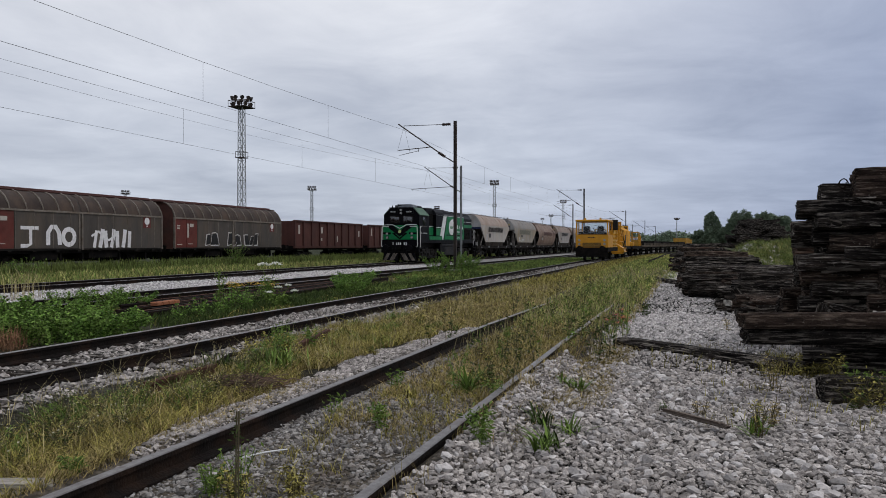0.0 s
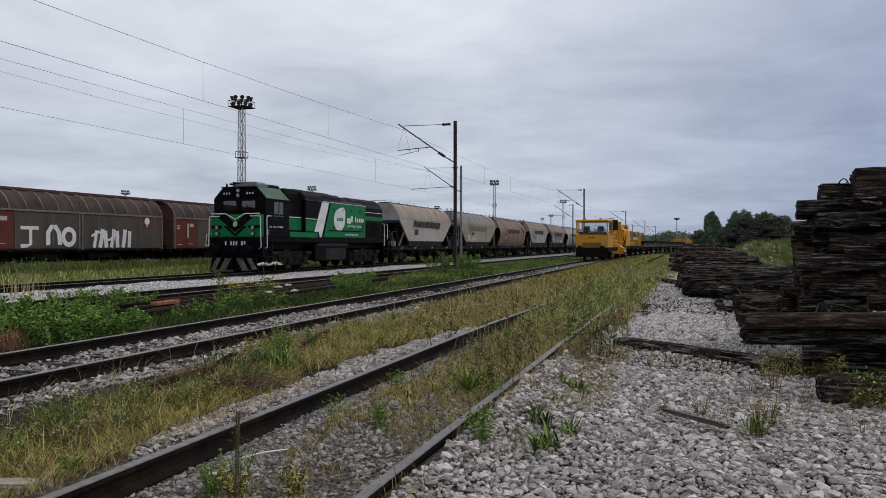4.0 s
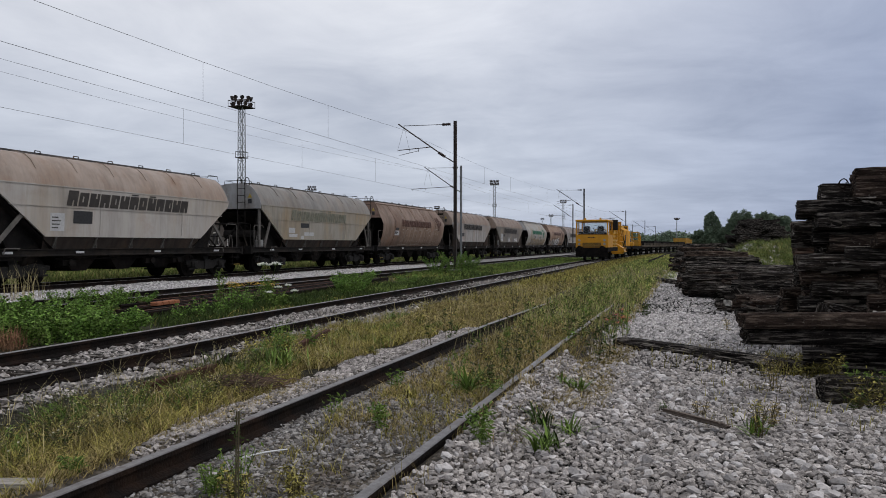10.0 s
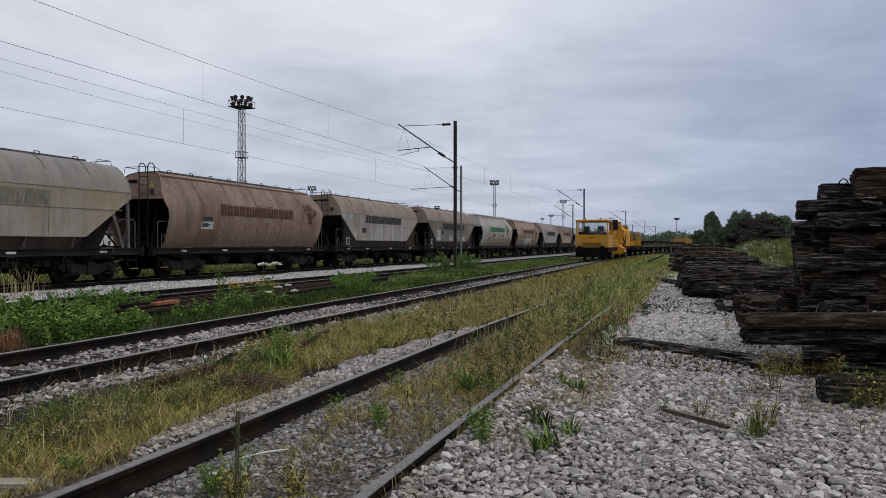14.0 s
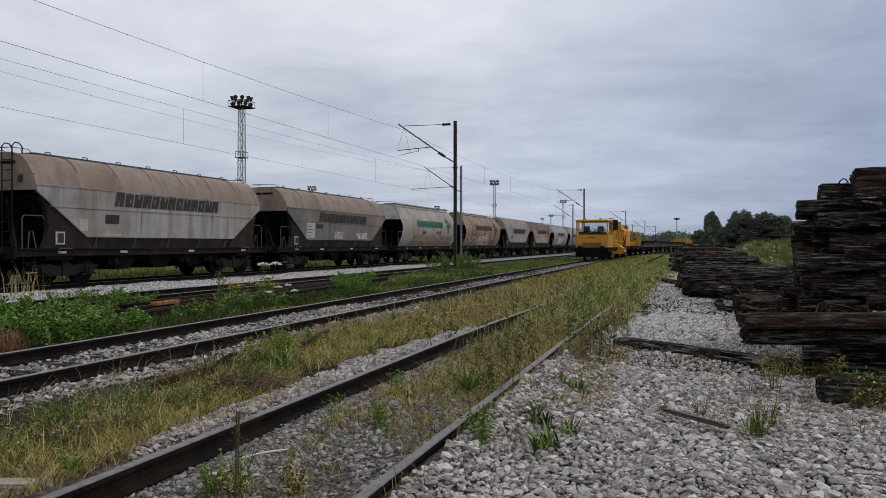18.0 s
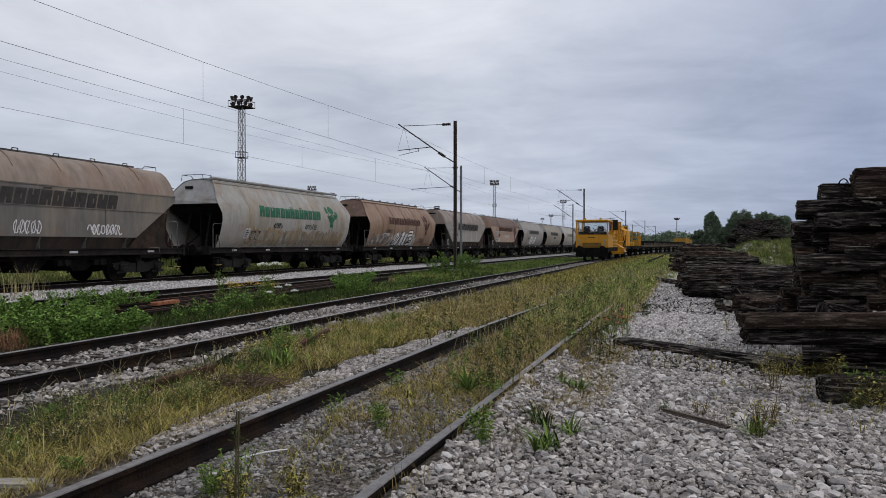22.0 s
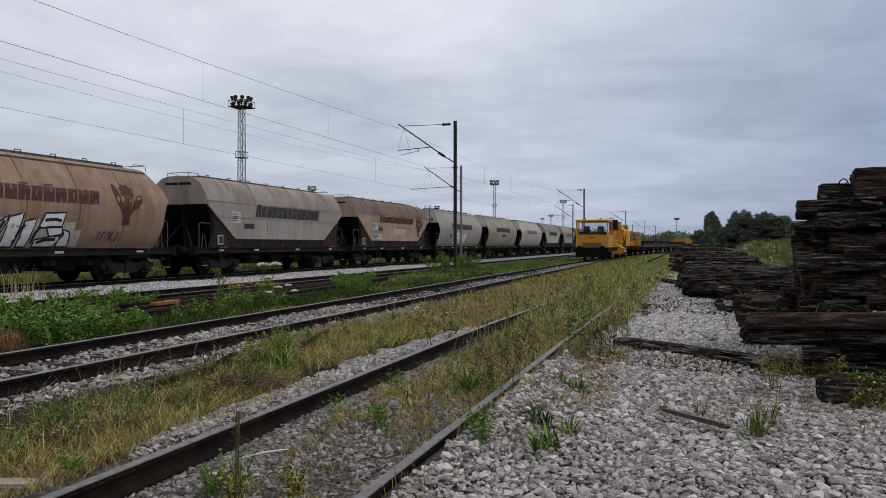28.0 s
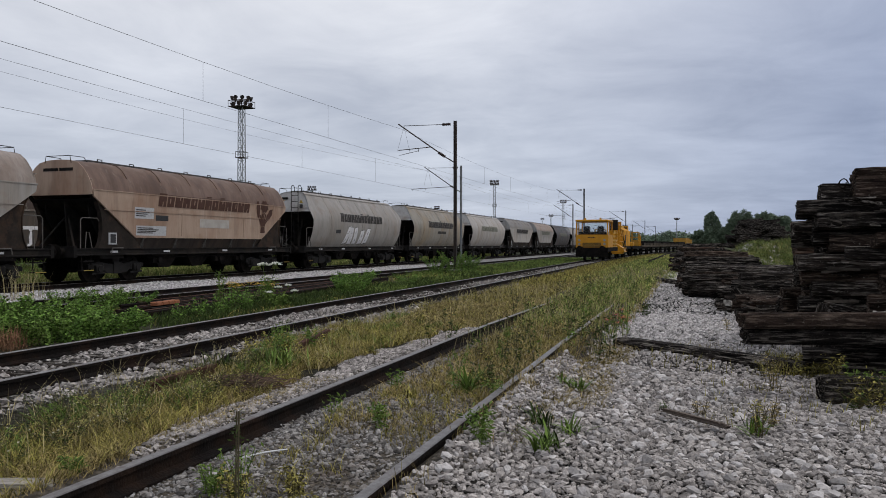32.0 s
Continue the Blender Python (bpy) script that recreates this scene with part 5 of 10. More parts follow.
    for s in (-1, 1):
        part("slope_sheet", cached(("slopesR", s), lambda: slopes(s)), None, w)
    wagon_common(w, yc, seed in (3, 10), False)
    if seed in (3, 10):
        for dark in (True, False):
            part("end_plate", end_plate(yc, h + 0.2, dark), None, w, "dark notice plate" if dark else "yellow warning triangle")
    hatches(w, yc, 8, 4.1, P_DARK)
    lettering(w, round_side, *text, letters, seed)
    plates(w, round_side, extras)
    if emblem:
        sheaf(w, round_side, emblem[0], emblem[1], emblem[2], emblem[3] if len(emblem) > 3 else letters)
    MOVERS.append((w, at))
    return w, round_side


RUST_SEAM = surf("dark_rusty_seam", (0.085, 0.055, 0.04), (0.15, 0.095, 0.065), 3, 0.8)
INK_BROWN = surf("worn_brown_lettering", (0.05, 0.02, 0.012), (0.08, 0.036, 0.024), 6, 0.7)
INK_GREEN = surf("worn_green_lettering", (0.013, 0.095, 0.05), (0.03, 0.13, 0.075), 6, 0.7)
INK_FADED = surf("faded_grey_green_lettering", (0.10, 0.105, 0.075), (0.2, 0.19, 0.15), 4, 0.7)
SPRAY_WHITE = surf("white_spray_paint", (0.74, 0.72, 0.73), (0.56, 0.55, 0.56), 5, 0.6)
SPRAY_BLACK = surf("black_spray_paint", (0.009, 0.009, 0.010), (0.018, 0.018, 0.018), 5, 0.6)
SPRAY_OCHRE = surf("ochre_spray_paint", (0.30, 0.18, 0.07), (0.24, 0.17, 0.09), 3, 0.7)
SPRAY_GREY = surf("faded_spray_paint", (0.42, 0.39, 0.35), (0.33, 0.3, 0.27), 3, 0.7)

SPRAY_DUST = surf("dusty_beige_spray", (0.30, 0.25, 0.195), (0.22, 0.175, 0.13), 3, 0.8)
FADED_PIECE = surf("faded_many_coloured_spray", (0.33, 0.285, 0.225), (0.125, 0.108, 0.095), 2.6, 0.8, 0, 0, 10, (0.31, 0.185, 0.05), 0.9, 0.75, (1, 1.6, 0.5))
SPRAY_TAN = surf("weathered_tan_spray", (0.22, 0.155, 0.115), (0.165, 0.11, 0.08), 3, 0.8)
SPRAY_LILAC = surf("faded_grey_spray", (0.165, 0.145, 0.14), (0.115, 0.098, 0.09), 3, 0.8)

P_WHITE = livery("pale_grey", (0.55, 0.515, 0.48), (0.455, 0.42, 0.385), (0.36, 0.29, 0.21), 0.55, streak=0.35, rust=0.2)
P_ROOF_TAN = livery("tan_roof", (0.47, 0.385, 0.325), (0.365, 0.285, 0.232), (0.26, 0.175, 0.12), 0.6, streak=0.45)
P_ROOF_PINK = livery("dusty_pink_roof", (0.43, 0.365, 0.32), (0.31, 0.25, 0.21), (0.17, 0.115, 0.085), 0.65, streak=0.6, rust=0.3)
P_DIRTY = livery("streaked_grey", (0.40, 0.37, 0.315), (0.32, 0.285, 0.235), (0.30, 0.21, 0.11), 0.7, streak=0.55)
P_ROOF_BROWN = livery("brown_roof", (0.37, 0.295, 0.24), (0.28, 0.21, 0.165), (0.2, 0.125, 0.085), 0.6, streak=0.5, rust=0.35)
P_STREAKED = livery("brown_streaked_grey", (0.48, 0.455, 0.435), (0.395, 0.37, 0.35), (0.25, 0.165, 0.11), 0.6, streak=0.8, rust=0.3)
P_ROOF_GREY = livery("grey_roof", (0.32, 0.302, 0.28), (0.255, 0.237, 0.215), (0.24, 0.19, 0.145), 0.55, streak=0.5, rust=0.25)
P_BROWN = livery("rusty_beige", (0.345, 0.25, 0.19), (0.235, 0.16, 0.115), (0.13, 0.066, 0.04), 0.85, streak=0.75, rust=0.6)
P_BEIGE_PALE = livery("pale_rusty_beige", (0.52, 0.385, 0.29), (0.42, 0.29, 0.21), (0.24, 0.125, 0.075), 0.65, streak=0.5, rust=0.45)
P_BEIGE = livery("beige", (0.42, 0.295, 0.21), (0.32, 0.205, 0.14), (0.19, 0.10, 0.058), 0.75, rust=0.4)
P_ROOF_RUST = livery("rusty_roof", (0.25, 0.165, 0.125), (0.17, 0.105, 0.078), (0.10, 0.06, 0.042), 0.7)
P_TWO = livery("grey_half", (0.21, 0.195, 0.178), (0.16, 0.147, 0.132), (0.36, 0.28, 0.2), 0.5, streak=0.35)
P_GREY = livery("mid_grey", (0.44, 0.41, 0.38), (0.35, 0.325, 0.295), (0.27, 0.22, 0.17), 0.5, streak=0.4)
P_CREAM = livery("cream", (0.48, 0.465, 0.435), (0.38, 0.362, 0.325), (0.27, 0.18, 0.09), 0.65, streak=0.45, rust=0.45)
P_DARK = livery("dark_grey", (0.10, 0.095, 0.095), (0.07, 0.065, 0.065), (0.15, 0.11, 0.08), 0.5)


# places of the leading ends of the wagons along the track at the start
FRONT = [c - W_L / 2 for c in (73.34, 87.7, 101.9, 116.62, 131.34, 146.6, 161.75, 176.65, 191.15, 206.2, 221.1, 236.1, 251.0, 265.9, 280.7, 295.5, 310.3)]
hopper_angular(FRONT[0], "pale grey angular hopper wagon with tan roof and dark lettering", P_WHITE, P_ROOF_TAN, INK_BLACK, 1, (4.35, 10.3, 2.5, 2.98), [(4.65, 5.45, 1.95, 2.35, DARKPLATE), (3.75, 4.3, 1.7, 2.25, PLATE)], half=(5.65, 3.8), band=True)
w, sd = hopper_angular(FRONT[1], "dirty pale grey angular hopper wagon with faded lettering and data plates", P_DIRTY, P_ROOF_GREY, INK_FADED, 2, (3.9, 10.0, 2.45, 2.98), [(3.75, 4.35, 1.85, 2.1, PLATE), (4.9, 5.75, 2.12, 2.35, DARKPLATE), (3.8, 4.6, 1.65, 1.8, PLATE), (5.3, 6.3, 1.72, 1.9, PLATE), (5.0, 5.25, 1.55, 1.72, PLATE)])
for k in range(5):
    whl = bmn()
    y = 2.6 + 2.05 * k
    tube(whl, [(1.33, y + 0.2 * math.cos(j * 0.5236), 0.74 + 0.2 * math.sin(j * 0.5236)) for j in range(13)], 0.016, 5)
    for j in range(4):
        tube(whl, [(1.33, y, 0.74), (1.33, y + 0.2 * math.cos(j * 1.571), 0.74 + 0.2 * math.sin(j * 1.571))], 0.012, 4)
    cyl(whl, (1.1, y, 0.74), (1.35, y, 0.74), 0.035, seg=8)
    part("brake_wheel", whl, FRAME_BLACK, w)
w, sd = hopper_round(FRONT[2], "rusty beige rounded hopper wagon with brown lettering, emblem and faded graffiti", P_BROWN, INK_BROWN, 3, (4.5, 10.5, 2.5, 2.98), [(3.3, 4.1, 1.9, 2.2, PLATE), (3.4, 4.0, 2.25, 2.4, DARKPLATE)], (12.3, 2.3, 3.35), end=P_ROOF_RUST)
block_piece(w, sd, 4.6, 12.6, 1.25, 2.45, SPRAY_TAN, SPRAY_GREY, 31, 10)
hopper_angular(FRONT[3], "dusty grey-brown angular hopper wagon with dark block lettering", P_STREAKED, P_ROOF_BROWN, INK_BLACK, 4, (4.45, 10.3, 2.58, 3.06), [(4.05, 4.7, 1.98, 2.28, DARKPLATE), (2.95, 3.3, 1.72, 2.1, SPRAY_GREY), (3.95, 4.8, 1.58, 1.64, SPRAY_GREY)], end=P_ROOF_BROWN)
w, sd = hopper_angular(FRONT[4], "two-tone grey and tan angular hopper wagon with sprayed marks", P_TWO, P_ROOF_BROWN, INK_BLACK, 5, (4.5, 10.5, 2.48, 2.98), [(3.2, 4.1, 1.62, 2.4, PLATE), (4.2, 5.0, 2.12, 2.35, DARKPLATE)], end=P_ROOF_BROWN)
scrawl(w, sd, 6.4, 7.4, 1.6, 2.0, SPRAY_WHITE, 51, 0.03, 5)
scrawl(w, sd, 9.2, 10.8, 1.6, 1.95, SPRAY_WHITE, 52, 0.042, 8)
w, sd = hopper_round(FRONT[5], "pale rounded hopper wagon with green lettering and ochre graffiti", P_CREAM, INK_GREEN, 6, (4.1, 10.0, 2.55, 3.05), [(3.1, 3.5, 1.55, 2.0, PLATE), (3.6, 4.4, 1.5, 1.9, DARKPLATE)], (11.3, 2.2, 3.35))
smear(w, sd, 3.4, 12.6, 1.2, 1.95, (FADED_PIECE,), 62, 330)
smear(w, sd, 3.4, 12.6, 1.22, 2.1, (SPRAY_DUST, FADED_PIECE), 61, 45)
smear(w, sd, 3.6, 5.4, 1.3, 2.1, (SPRAY_OCHRE,), 66, 22)
smear(w, sd, 9.6, 12.6, 1.22, 2.0, (FADED_PIECE, SPRAY_OCHRE), 65, 36)
bm = bmn()
tube(bm, [(0.72, 1.5, 4.1), (0.72, 13.3, 4.1)], 0.06, 8)
part("roof_pipe", bm, HOPPER_END, w, "grey pipe along the roof edge")
scrawl(w, sd, 5.4, 6.2, 2.05, 2.3, SPRAY_BLACK, 63, 0.04, 4)
scrawl(w, sd, 8.4, 9.6, 2.05, 2.3, SPRAY_BLACK, 64, 0.04, 5)
w, sd = hopper_round(FRONT[6], "beige rounded hopper wagon with brown lettering, emblem and white graffiti", P_BEIGE, INK_BROWN, 7, (4.35, 10.25, 2.6, 3.08), [(3.6, 4.6, 1.6, 2.0, PLATE)], (11.55, 1.95, 3.4), end=P_ROOF_RUST)
smear(w, sd, 1.6, 5.6, 1.2, 1.95, (SPRAY_GREY, SPRAY_DUST, SPRAY_LILAC), 73, 34)
lightning_piece(w, sd, 4.9, 9.75, 1.2, 2.3, SPRAY_WHITE, SPRAY_BLACK)
scrawl(w, sd, 10.35, 11.35, 1.4, 1.72, SPRAY_BLACK, 74, 0.03, 5)
scrawl(w, sd, 4.0, 5.0, 2.05, 2.25, SPRAY_BLACK, 75, 0.035, 4)
hopper_angular(FRONT[7], "light grey angular hopper wagon with clean panels and dark block lettering", P_GREY, P_ROOF_PINK, INK_BLACK, 8, (4.75, 10.75, 2.52, 3.06), [(3.9, 4.7, 1.98, 2.2, DARKPLATE), (2.9, 3.6, 2.2, 2.7, PLATE)], end=P_ROOF_PINK)
w, sd = hopper_angular(FRONT[8], "rust-streaked beige angular hopper wagon with brown lettering and emblem", P_BEIGE_PALE, P_ROOF_RUST, INK_BROWN, 9, (4.4, 10.4, 2.68, 3.16), [(3.3, 4.9, 1.6, 1.95, PLATE), (3.2, 4.2, 2.2, 2.6, PLATE), (4.3, 5.0, 2.15, 2.35, DARKPLATE), (6.9, 8.9, 1.95, 2.3, SPRAY_GREY)], emblem=(11.55, 1.8, 3.3), end=P_BEIGE_PALE)
w, sd = hopper_round(FRONT[9], "grey rounded hopper wagon with dark lettering and pale graffiti", P_GREY, INK_BLACK, 10, (4.45, 10.35, 2.55, 3.04), [(4.0, 4.6, 1.9, 2.1, DARKPLATE)])
block_piece(w, sd, 5.2, 8.6, 1.3, 2.35, SPRAY_WHITE, SPRAY_BLACK, 101, 5)
hopper_round(FRONT[10], "dusty beige-grey rounded hopper wagon with dark lettering", P_DIRTY, INK_BLACK, 11, (4.45, 10.35, 2.55, 3.04), [(6.6, 8.6, 2.1, 2.3, INK_BLACK)])
hopper_round(FRONT[11], "pale grey rounded hopper wagon with faded lettering", P_WHITE, INK_FADED, 12, (4.45, 10.35, 2.55, 3.04))
hopper_angular(FRONT[12], "pale grey angular hopper wagon at the train's middle", P_WHITE, P_ROOF_GREY, INK_BLACK, 13, (4.45, 10.35, 2.55, 3.04))
hopper_angular(FRONT[13], "pale grey angular hopper wagon with rusty roof", P_GREY, P_ROOF_TAN, INK_FADED, 14, (4.45, 10.35, 2.55, 3.04))
hopper_round(FRONT[14], "dark grey rounded hopper wagon far back in the train", P_DARK, INK_FADED, 15, end=SLOPE)
hopper_round(FRONT[15], "grey rounded hopper wagon near the train's end", P_GREY, INK_BLACK, 16)
hopper_angular(FRONT[16], "grey angular hopper wagon at the end of the train", P_WHITE, P_ROOF_GREY, INK_BLACK, 17)

# ---------------------------------------------------------------- diesel locomotive
L_BLACK = surf("locomotive_black", (0.0032, 0.0032, 0.0046), (0.002, 0.002, 0.003), 3, 0.42, 0, 0.05, 25, (0.010, 0.0095, 0.009), 1.4, 0.5, spec=0.045)
L_GREEN = surf("locomotive_green", (0.002, 0.155, 0.048), (0.002, 0.116, 0.036), 2, 0.42, 0, 0.04, 20, (0.01, 0.08, 0.03), 1.2, 0.4, spec=0.15)
L_OLIVE = surf("cab_roof_green", (0.085, 0.15, 0.10), (0.06, 0.12, 0.08), 2, 0.6, 0, 0.05, 20, (0.05, 0.06, 0.045), 1.2, 0.5)
L_ROOF = surf("sooty_roof", (0.010, 0.010, 0.012), (0.006, 0.006, 0.008), 2, 0.6, 0, 0.1, 20, (0.03, 0.027, 0.025), 1.0, 0.5, spec=0.1)
L_WHITE = surf("white_paint", (0.70, 0.71, 0.72), (0.58, 0.58, 0.59), 4, 0.45, 0, 0.03, 20, (0.4, 0.38, 0.35), 1.5, 0.4)
L_GREY = surf("grey_tank", (0.012, 0.012, 0.013), (0.007, 0.007, 0.008), 3, 0.6, 0, 0.1, 25, (0.035, 0.03, 0.024), 1.3, 0.5, spec=0.18)
GLASS = glass("cab_glass", (0.25, 0.3, 0.3), 0.04, 2.1)
LENS = surf("lamp_lens", (0.3, 0.3, 0.29), (0.2, 0.2, 0.2), 20, 0.15)
BOGIE_GREY = surf("grimy_bogie", (0.012, 0.0115, 0.011), (0.005, 0.0048, 0.0046), 4, 0.7, 0, 0.3, 30, (0.03, 0.024, 0.019), 2.5, 0.5, spec=0.1)
YC = surf("snow_plough_stripes", (0.16, 0.14, 0.12), (0.045, 0.036, 0.03), 5, 0.8, 0, 0.1, 20, (0.06, 0.04, 0.03), 3, 0.8)


def words(text, x, y, z, size, s):
    """Painted words on an upright wall that faces along x, as a bmesh."""
    cu = bpy.data.curves.new("words", "FONT")
    cu.body, cu.size, cu.extrude, cu.resolution_u = text, size, 0.002, 2
    ob = bpy.data.objects.new("words", cu)
    bpy.context.scene.collection.objects.link(ob)
    bpy.context.view_layer.update()
    me = bpy.data.meshes.new_from_object(ob)
    bpy.data.objects.remove(ob)
    bpy.data.curves.remove(cu)
    bm = bmn()
    bm.from_mesh(me)
    bpy.data.meshes.remove(me)
    for v in bm.verts:
        v.co = Vector((x + s * v.co.z, y + s * v.co.x, z + v.co.y))
    return bm


def locomotive(at, stretch):
    lo = thing("diesel_locomotive", "black and green diesel locomotive with white stripe hauling the hoppers", "locomotive", at=pose(T_X, at, RAIL_TOP))
    hw = 1.38
    # frame and platform
    bm = bmn()
    box(bm, -hw, hw, 0.75, 14.9, 1.38, 1.62, 0.02)
    box(bm, -0.9, 0.9, 1.0, 14.6, 1.05, 1.38)
    part("main_frame", bm, L_BLACK, lo)
    for y0, y1 in ((0.62, 0.78), (14.86, 15.0)):
        bm = bmn()
        box(bm, -1.45, 1.45, y0, y1, 0.72, 1.62, 0.02)
        part("headstock", bm, L_BLACK, lo)
    buffers(lo, 0.62, -1, 1.05, L_BLACK)
    buffers(lo, 15.0, 1, 1.05, L_BLACK)
    # cab: faceted front, leaning roof sides
    bm = bmn()
    cab = [(-hw, 1.62), (hw, 1.62), (hw, 3.42), (0.88, 3.92), (-0.88, 3.92), (-hw, 3.42)]
    va, vb = prism(bm, cab, "y", 0.95, 3.0)
    part("cab", bm, L_BLACK, lo, "black cab shell")
    # roof panels, olive sides
    for s in (-1, 1):
        bm = bmn()
        sheet(bm, [(s * (hw + 0.03), 1.0, 3.40), (s * (hw + 0.03), 2.96, 3.40), (s * 0.9, 2.9, 3.95), (s * 0.9, 1.0, 3.95)], 0.03, (s, 0, 1))
        part("cab_roof_side", bm, L_OLIVE, lo, "dull green sloping cab roof")
    bm = bmn()
    box(bm, -0.92, 0.92, 0.85, 3.05, 3.93, 3.98, 0.01)
    box(bm, -0.75, 0.75, 1.5, 3.2, 3.98, 4.16, 0.06)
    part("cab_roof", bm, L_ROOF, lo)
    bm = bmn()
    prism(bm, [(-0.6, 4.0), (0.78, 4.0), (0.78, 4.12), (0.6, 4.22), (-0.42, 4.22), (-0.6, 4.12)], "y", 1.28, 2.1)
    part("roof_unit", bm, surf("blue_grey_roof_unit", (0.20, 0.22, 0.245), (0.12, 0.13, 0.15), 5, 0.5, 0, 0.05, 20, (0.05, 0.05, 0.055), 2.5, 0.7), lo, "blue-grey air unit on the cab roof")
    # nose: low green front with chevron
    bm = bmn()
    box(bm, -1.3, 1.3, 0.62, 0.98, 1.62, 2.66, 0.03)
    part("nose", bm, L_GREEN, lo, "green nose with black chevron")
    bm = bmn()
    for pts in ([(-1.12, 2.66), (-0.5, 2.66), (0.0, 2.25), (0.5, 2.66), (1.12, 2.66), (0.0, 1.84)], [(-0.62, 2.12), (-0.42, 2.14), (0.0, 1.76), (0.42, 2.14), (0.62, 2.12), (0.0, 1.64)]):
        prism(bm, pts, "y", 0.611, 0.63)
    box(bm, -1.3, -0.7, 0.612, 0.64, 2.02, 2.16)
    box(bm, 0.7, 1.3, 0.612, 0.64, 2.02, 2.16)
    part("chevron", bm, L_BLACK, lo)
    bm = bmn()
    tube(bm, [(-1.3, 0.6, 2.70), (-0.5, 0.6, 2.70), (0.0, 0.6, 2.44), (0.5, 0.6, 2.70), (1.3, 0.6, 2.70)], 0.022)
    part("nose_line", bm, L_WHITE, lo)
    bm = bmn()
    prism(bm, [(-0.1, 2.1), (0.1, 2.12), (0.12, 2.28), (0.0, 2.36), (-0.12, 2.24)], "y", 0.598, 0.62)
    part("badge", bm, surf("pale_green_badge", (0.42, 0.52, 0.2), (0.3, 0.42, 0.14), 9, 0.6), lo, "small pale green badge")
    # number panel on the headstock, as plain bars
    for i in range(8):
        if i not in (1, 5):
            bm = bmn()
            box(bm, -0.55 + 0.145 * i, -0.485 + 0.145 * i, 0.606, 0.63, 1.25, 1.43)
            part("number_bar", bm, L_WHITE, lo, "white painted bar")
    # headlights
    for x in (-0.95, 0.95):
        for z in (1.78, 2.06):
            bm = bmn()
            cyl(bm, (x, 0.62, z), (x, 0.55, z), 0.11, seg=14)
            hl = part("headlight", bm, L_BLACK, lo)
            bm = bmn()
            cyl(bm, (x, 0.56, z), (x, 0.54, z), 0.085, seg=14)
            part("lens", bm, LENS, hl)
    # upper number boxes and twin lamps
    for x in (-0.62, 0.62):
        bm = bmn()
        box(bm, x - 0.34, x + 0.34, 0.86, 0.98, 3.52, 3.80, 0.02)
        nb = part("number_box", bm, L_BLACK, lo)
        bm = bmn()
        for k in (-0.15, 0, 0.15):
            box(bm, x + k - 0.03, x + k + 0.025, 0.85, 0.87, 3.61, 3.70)
        part("bars", bm, L_WHITE, nb)
    for z in (3.56, 3.78):
        bm = bmn()
        cyl(bm, (0, 0.95, z), (0, 0.82, z), 0.11, seg=14)
        hl = part("headlight", bm, L_BLACK, lo)
        bm = bmn()
        cyl(bm, (0, 0.83, z), (0, 0.81, z), 0.085, seg=14)
        part("lens", bm, LENS, hl)
    # windscreens and corner windows
    for x in (-0.5, 0.5):
        bm = bmn()
        box(bm, x - 0.40, x + 0.40, 0.93, 0.96, 2.84, 3.36, 0.01)
        wf = part("windscreen", bm, STEEL_BLACK, lo)
        bm = bmn()
        box(bm, x - 0.34, x + 0.34, 0.92, 0.94, 2.9, 3.3)
        part("pane", bm, GLASS, wf)
        bm = bmn()
        tube(bm, [(x + 0.1, 0.9, 2.82), (x - 0.15, 0.9, 3.2)], 0.012)
        part("wiper", bm, L_BLACK, wf)
    for y0, y1 in ((1.62, 2.02), (2.06, 2.46)):
        bm = bmn()
        box(bm, hw - 0.01, hw + 0.012, y0, y1, 2.66, 3.32)
        wf = part("side_window", bm, STEEL_BLACK, lo)
        bm = bmn()
        box(bm, hw + 0.006, hw + 0.02, y0 + 0.04, y1 - 0.04, 2.70, 3.28)
        part("pane", bm, GLASS, wf)
    bm = bmn()
    box(bm, hw, hw + 0.03, 1.58, 2.5, 2.6, 2.64)
    box(bm, hw, hw + 0.03, 2.02, 2.06, 2.64, 3.32)
    part("window_sill", bm, STRUT, lo)
    # horn
    bm = bmn()
    cyl(bm, (-0.1, 1.2, 4.12), (-0.1, 0.62, 4.12), 0.02, 0.055, 10)
    cyl(bm, (-0.35, 1.2, 4.08), (-0.35, 0.75, 4.08), 0.018, 0.05, 10)
    part("horn", bm, L_BLACK, lo)
    bm = bmn()
    cyl(bm, (-0.72, 1.0, 3.95), (-0.72, 1.0, 4.12), 0.04, seg=8)
    part("antenna", bm, L_BLACK, lo)
    # long hood
    bm = bmn()
    box(bm, -1.12, 1.12, 3.0, 4.6, 1.62, 3.78)
    prism(bm, [(-1.37, 1.62), (1.37, 1.62), (1.37, 3.56), (1.05, 3.76), (-1.05, 3.76), (-1.37, 3.56)], "y", 4.6, 11.7)
    prism(bm, [(-1.2, 1.62), (1.2, 1.62), (1.2, 3.5), (0.95, 3.8), (-0.95, 3.8), (-1.2, 3.5)], "y", 11.7, 14.6)
    part("hood", bm, L_BLACK, lo, "black long hood")
    bm = bmn()
    prism(bm, [(-1.4, 3.56), (1.4, 3.56), (1.34, 3.78), (0.98, 4.06), (-0.98, 4.06), (-1.34, 3.78)], "y", 4.5, 6.4)
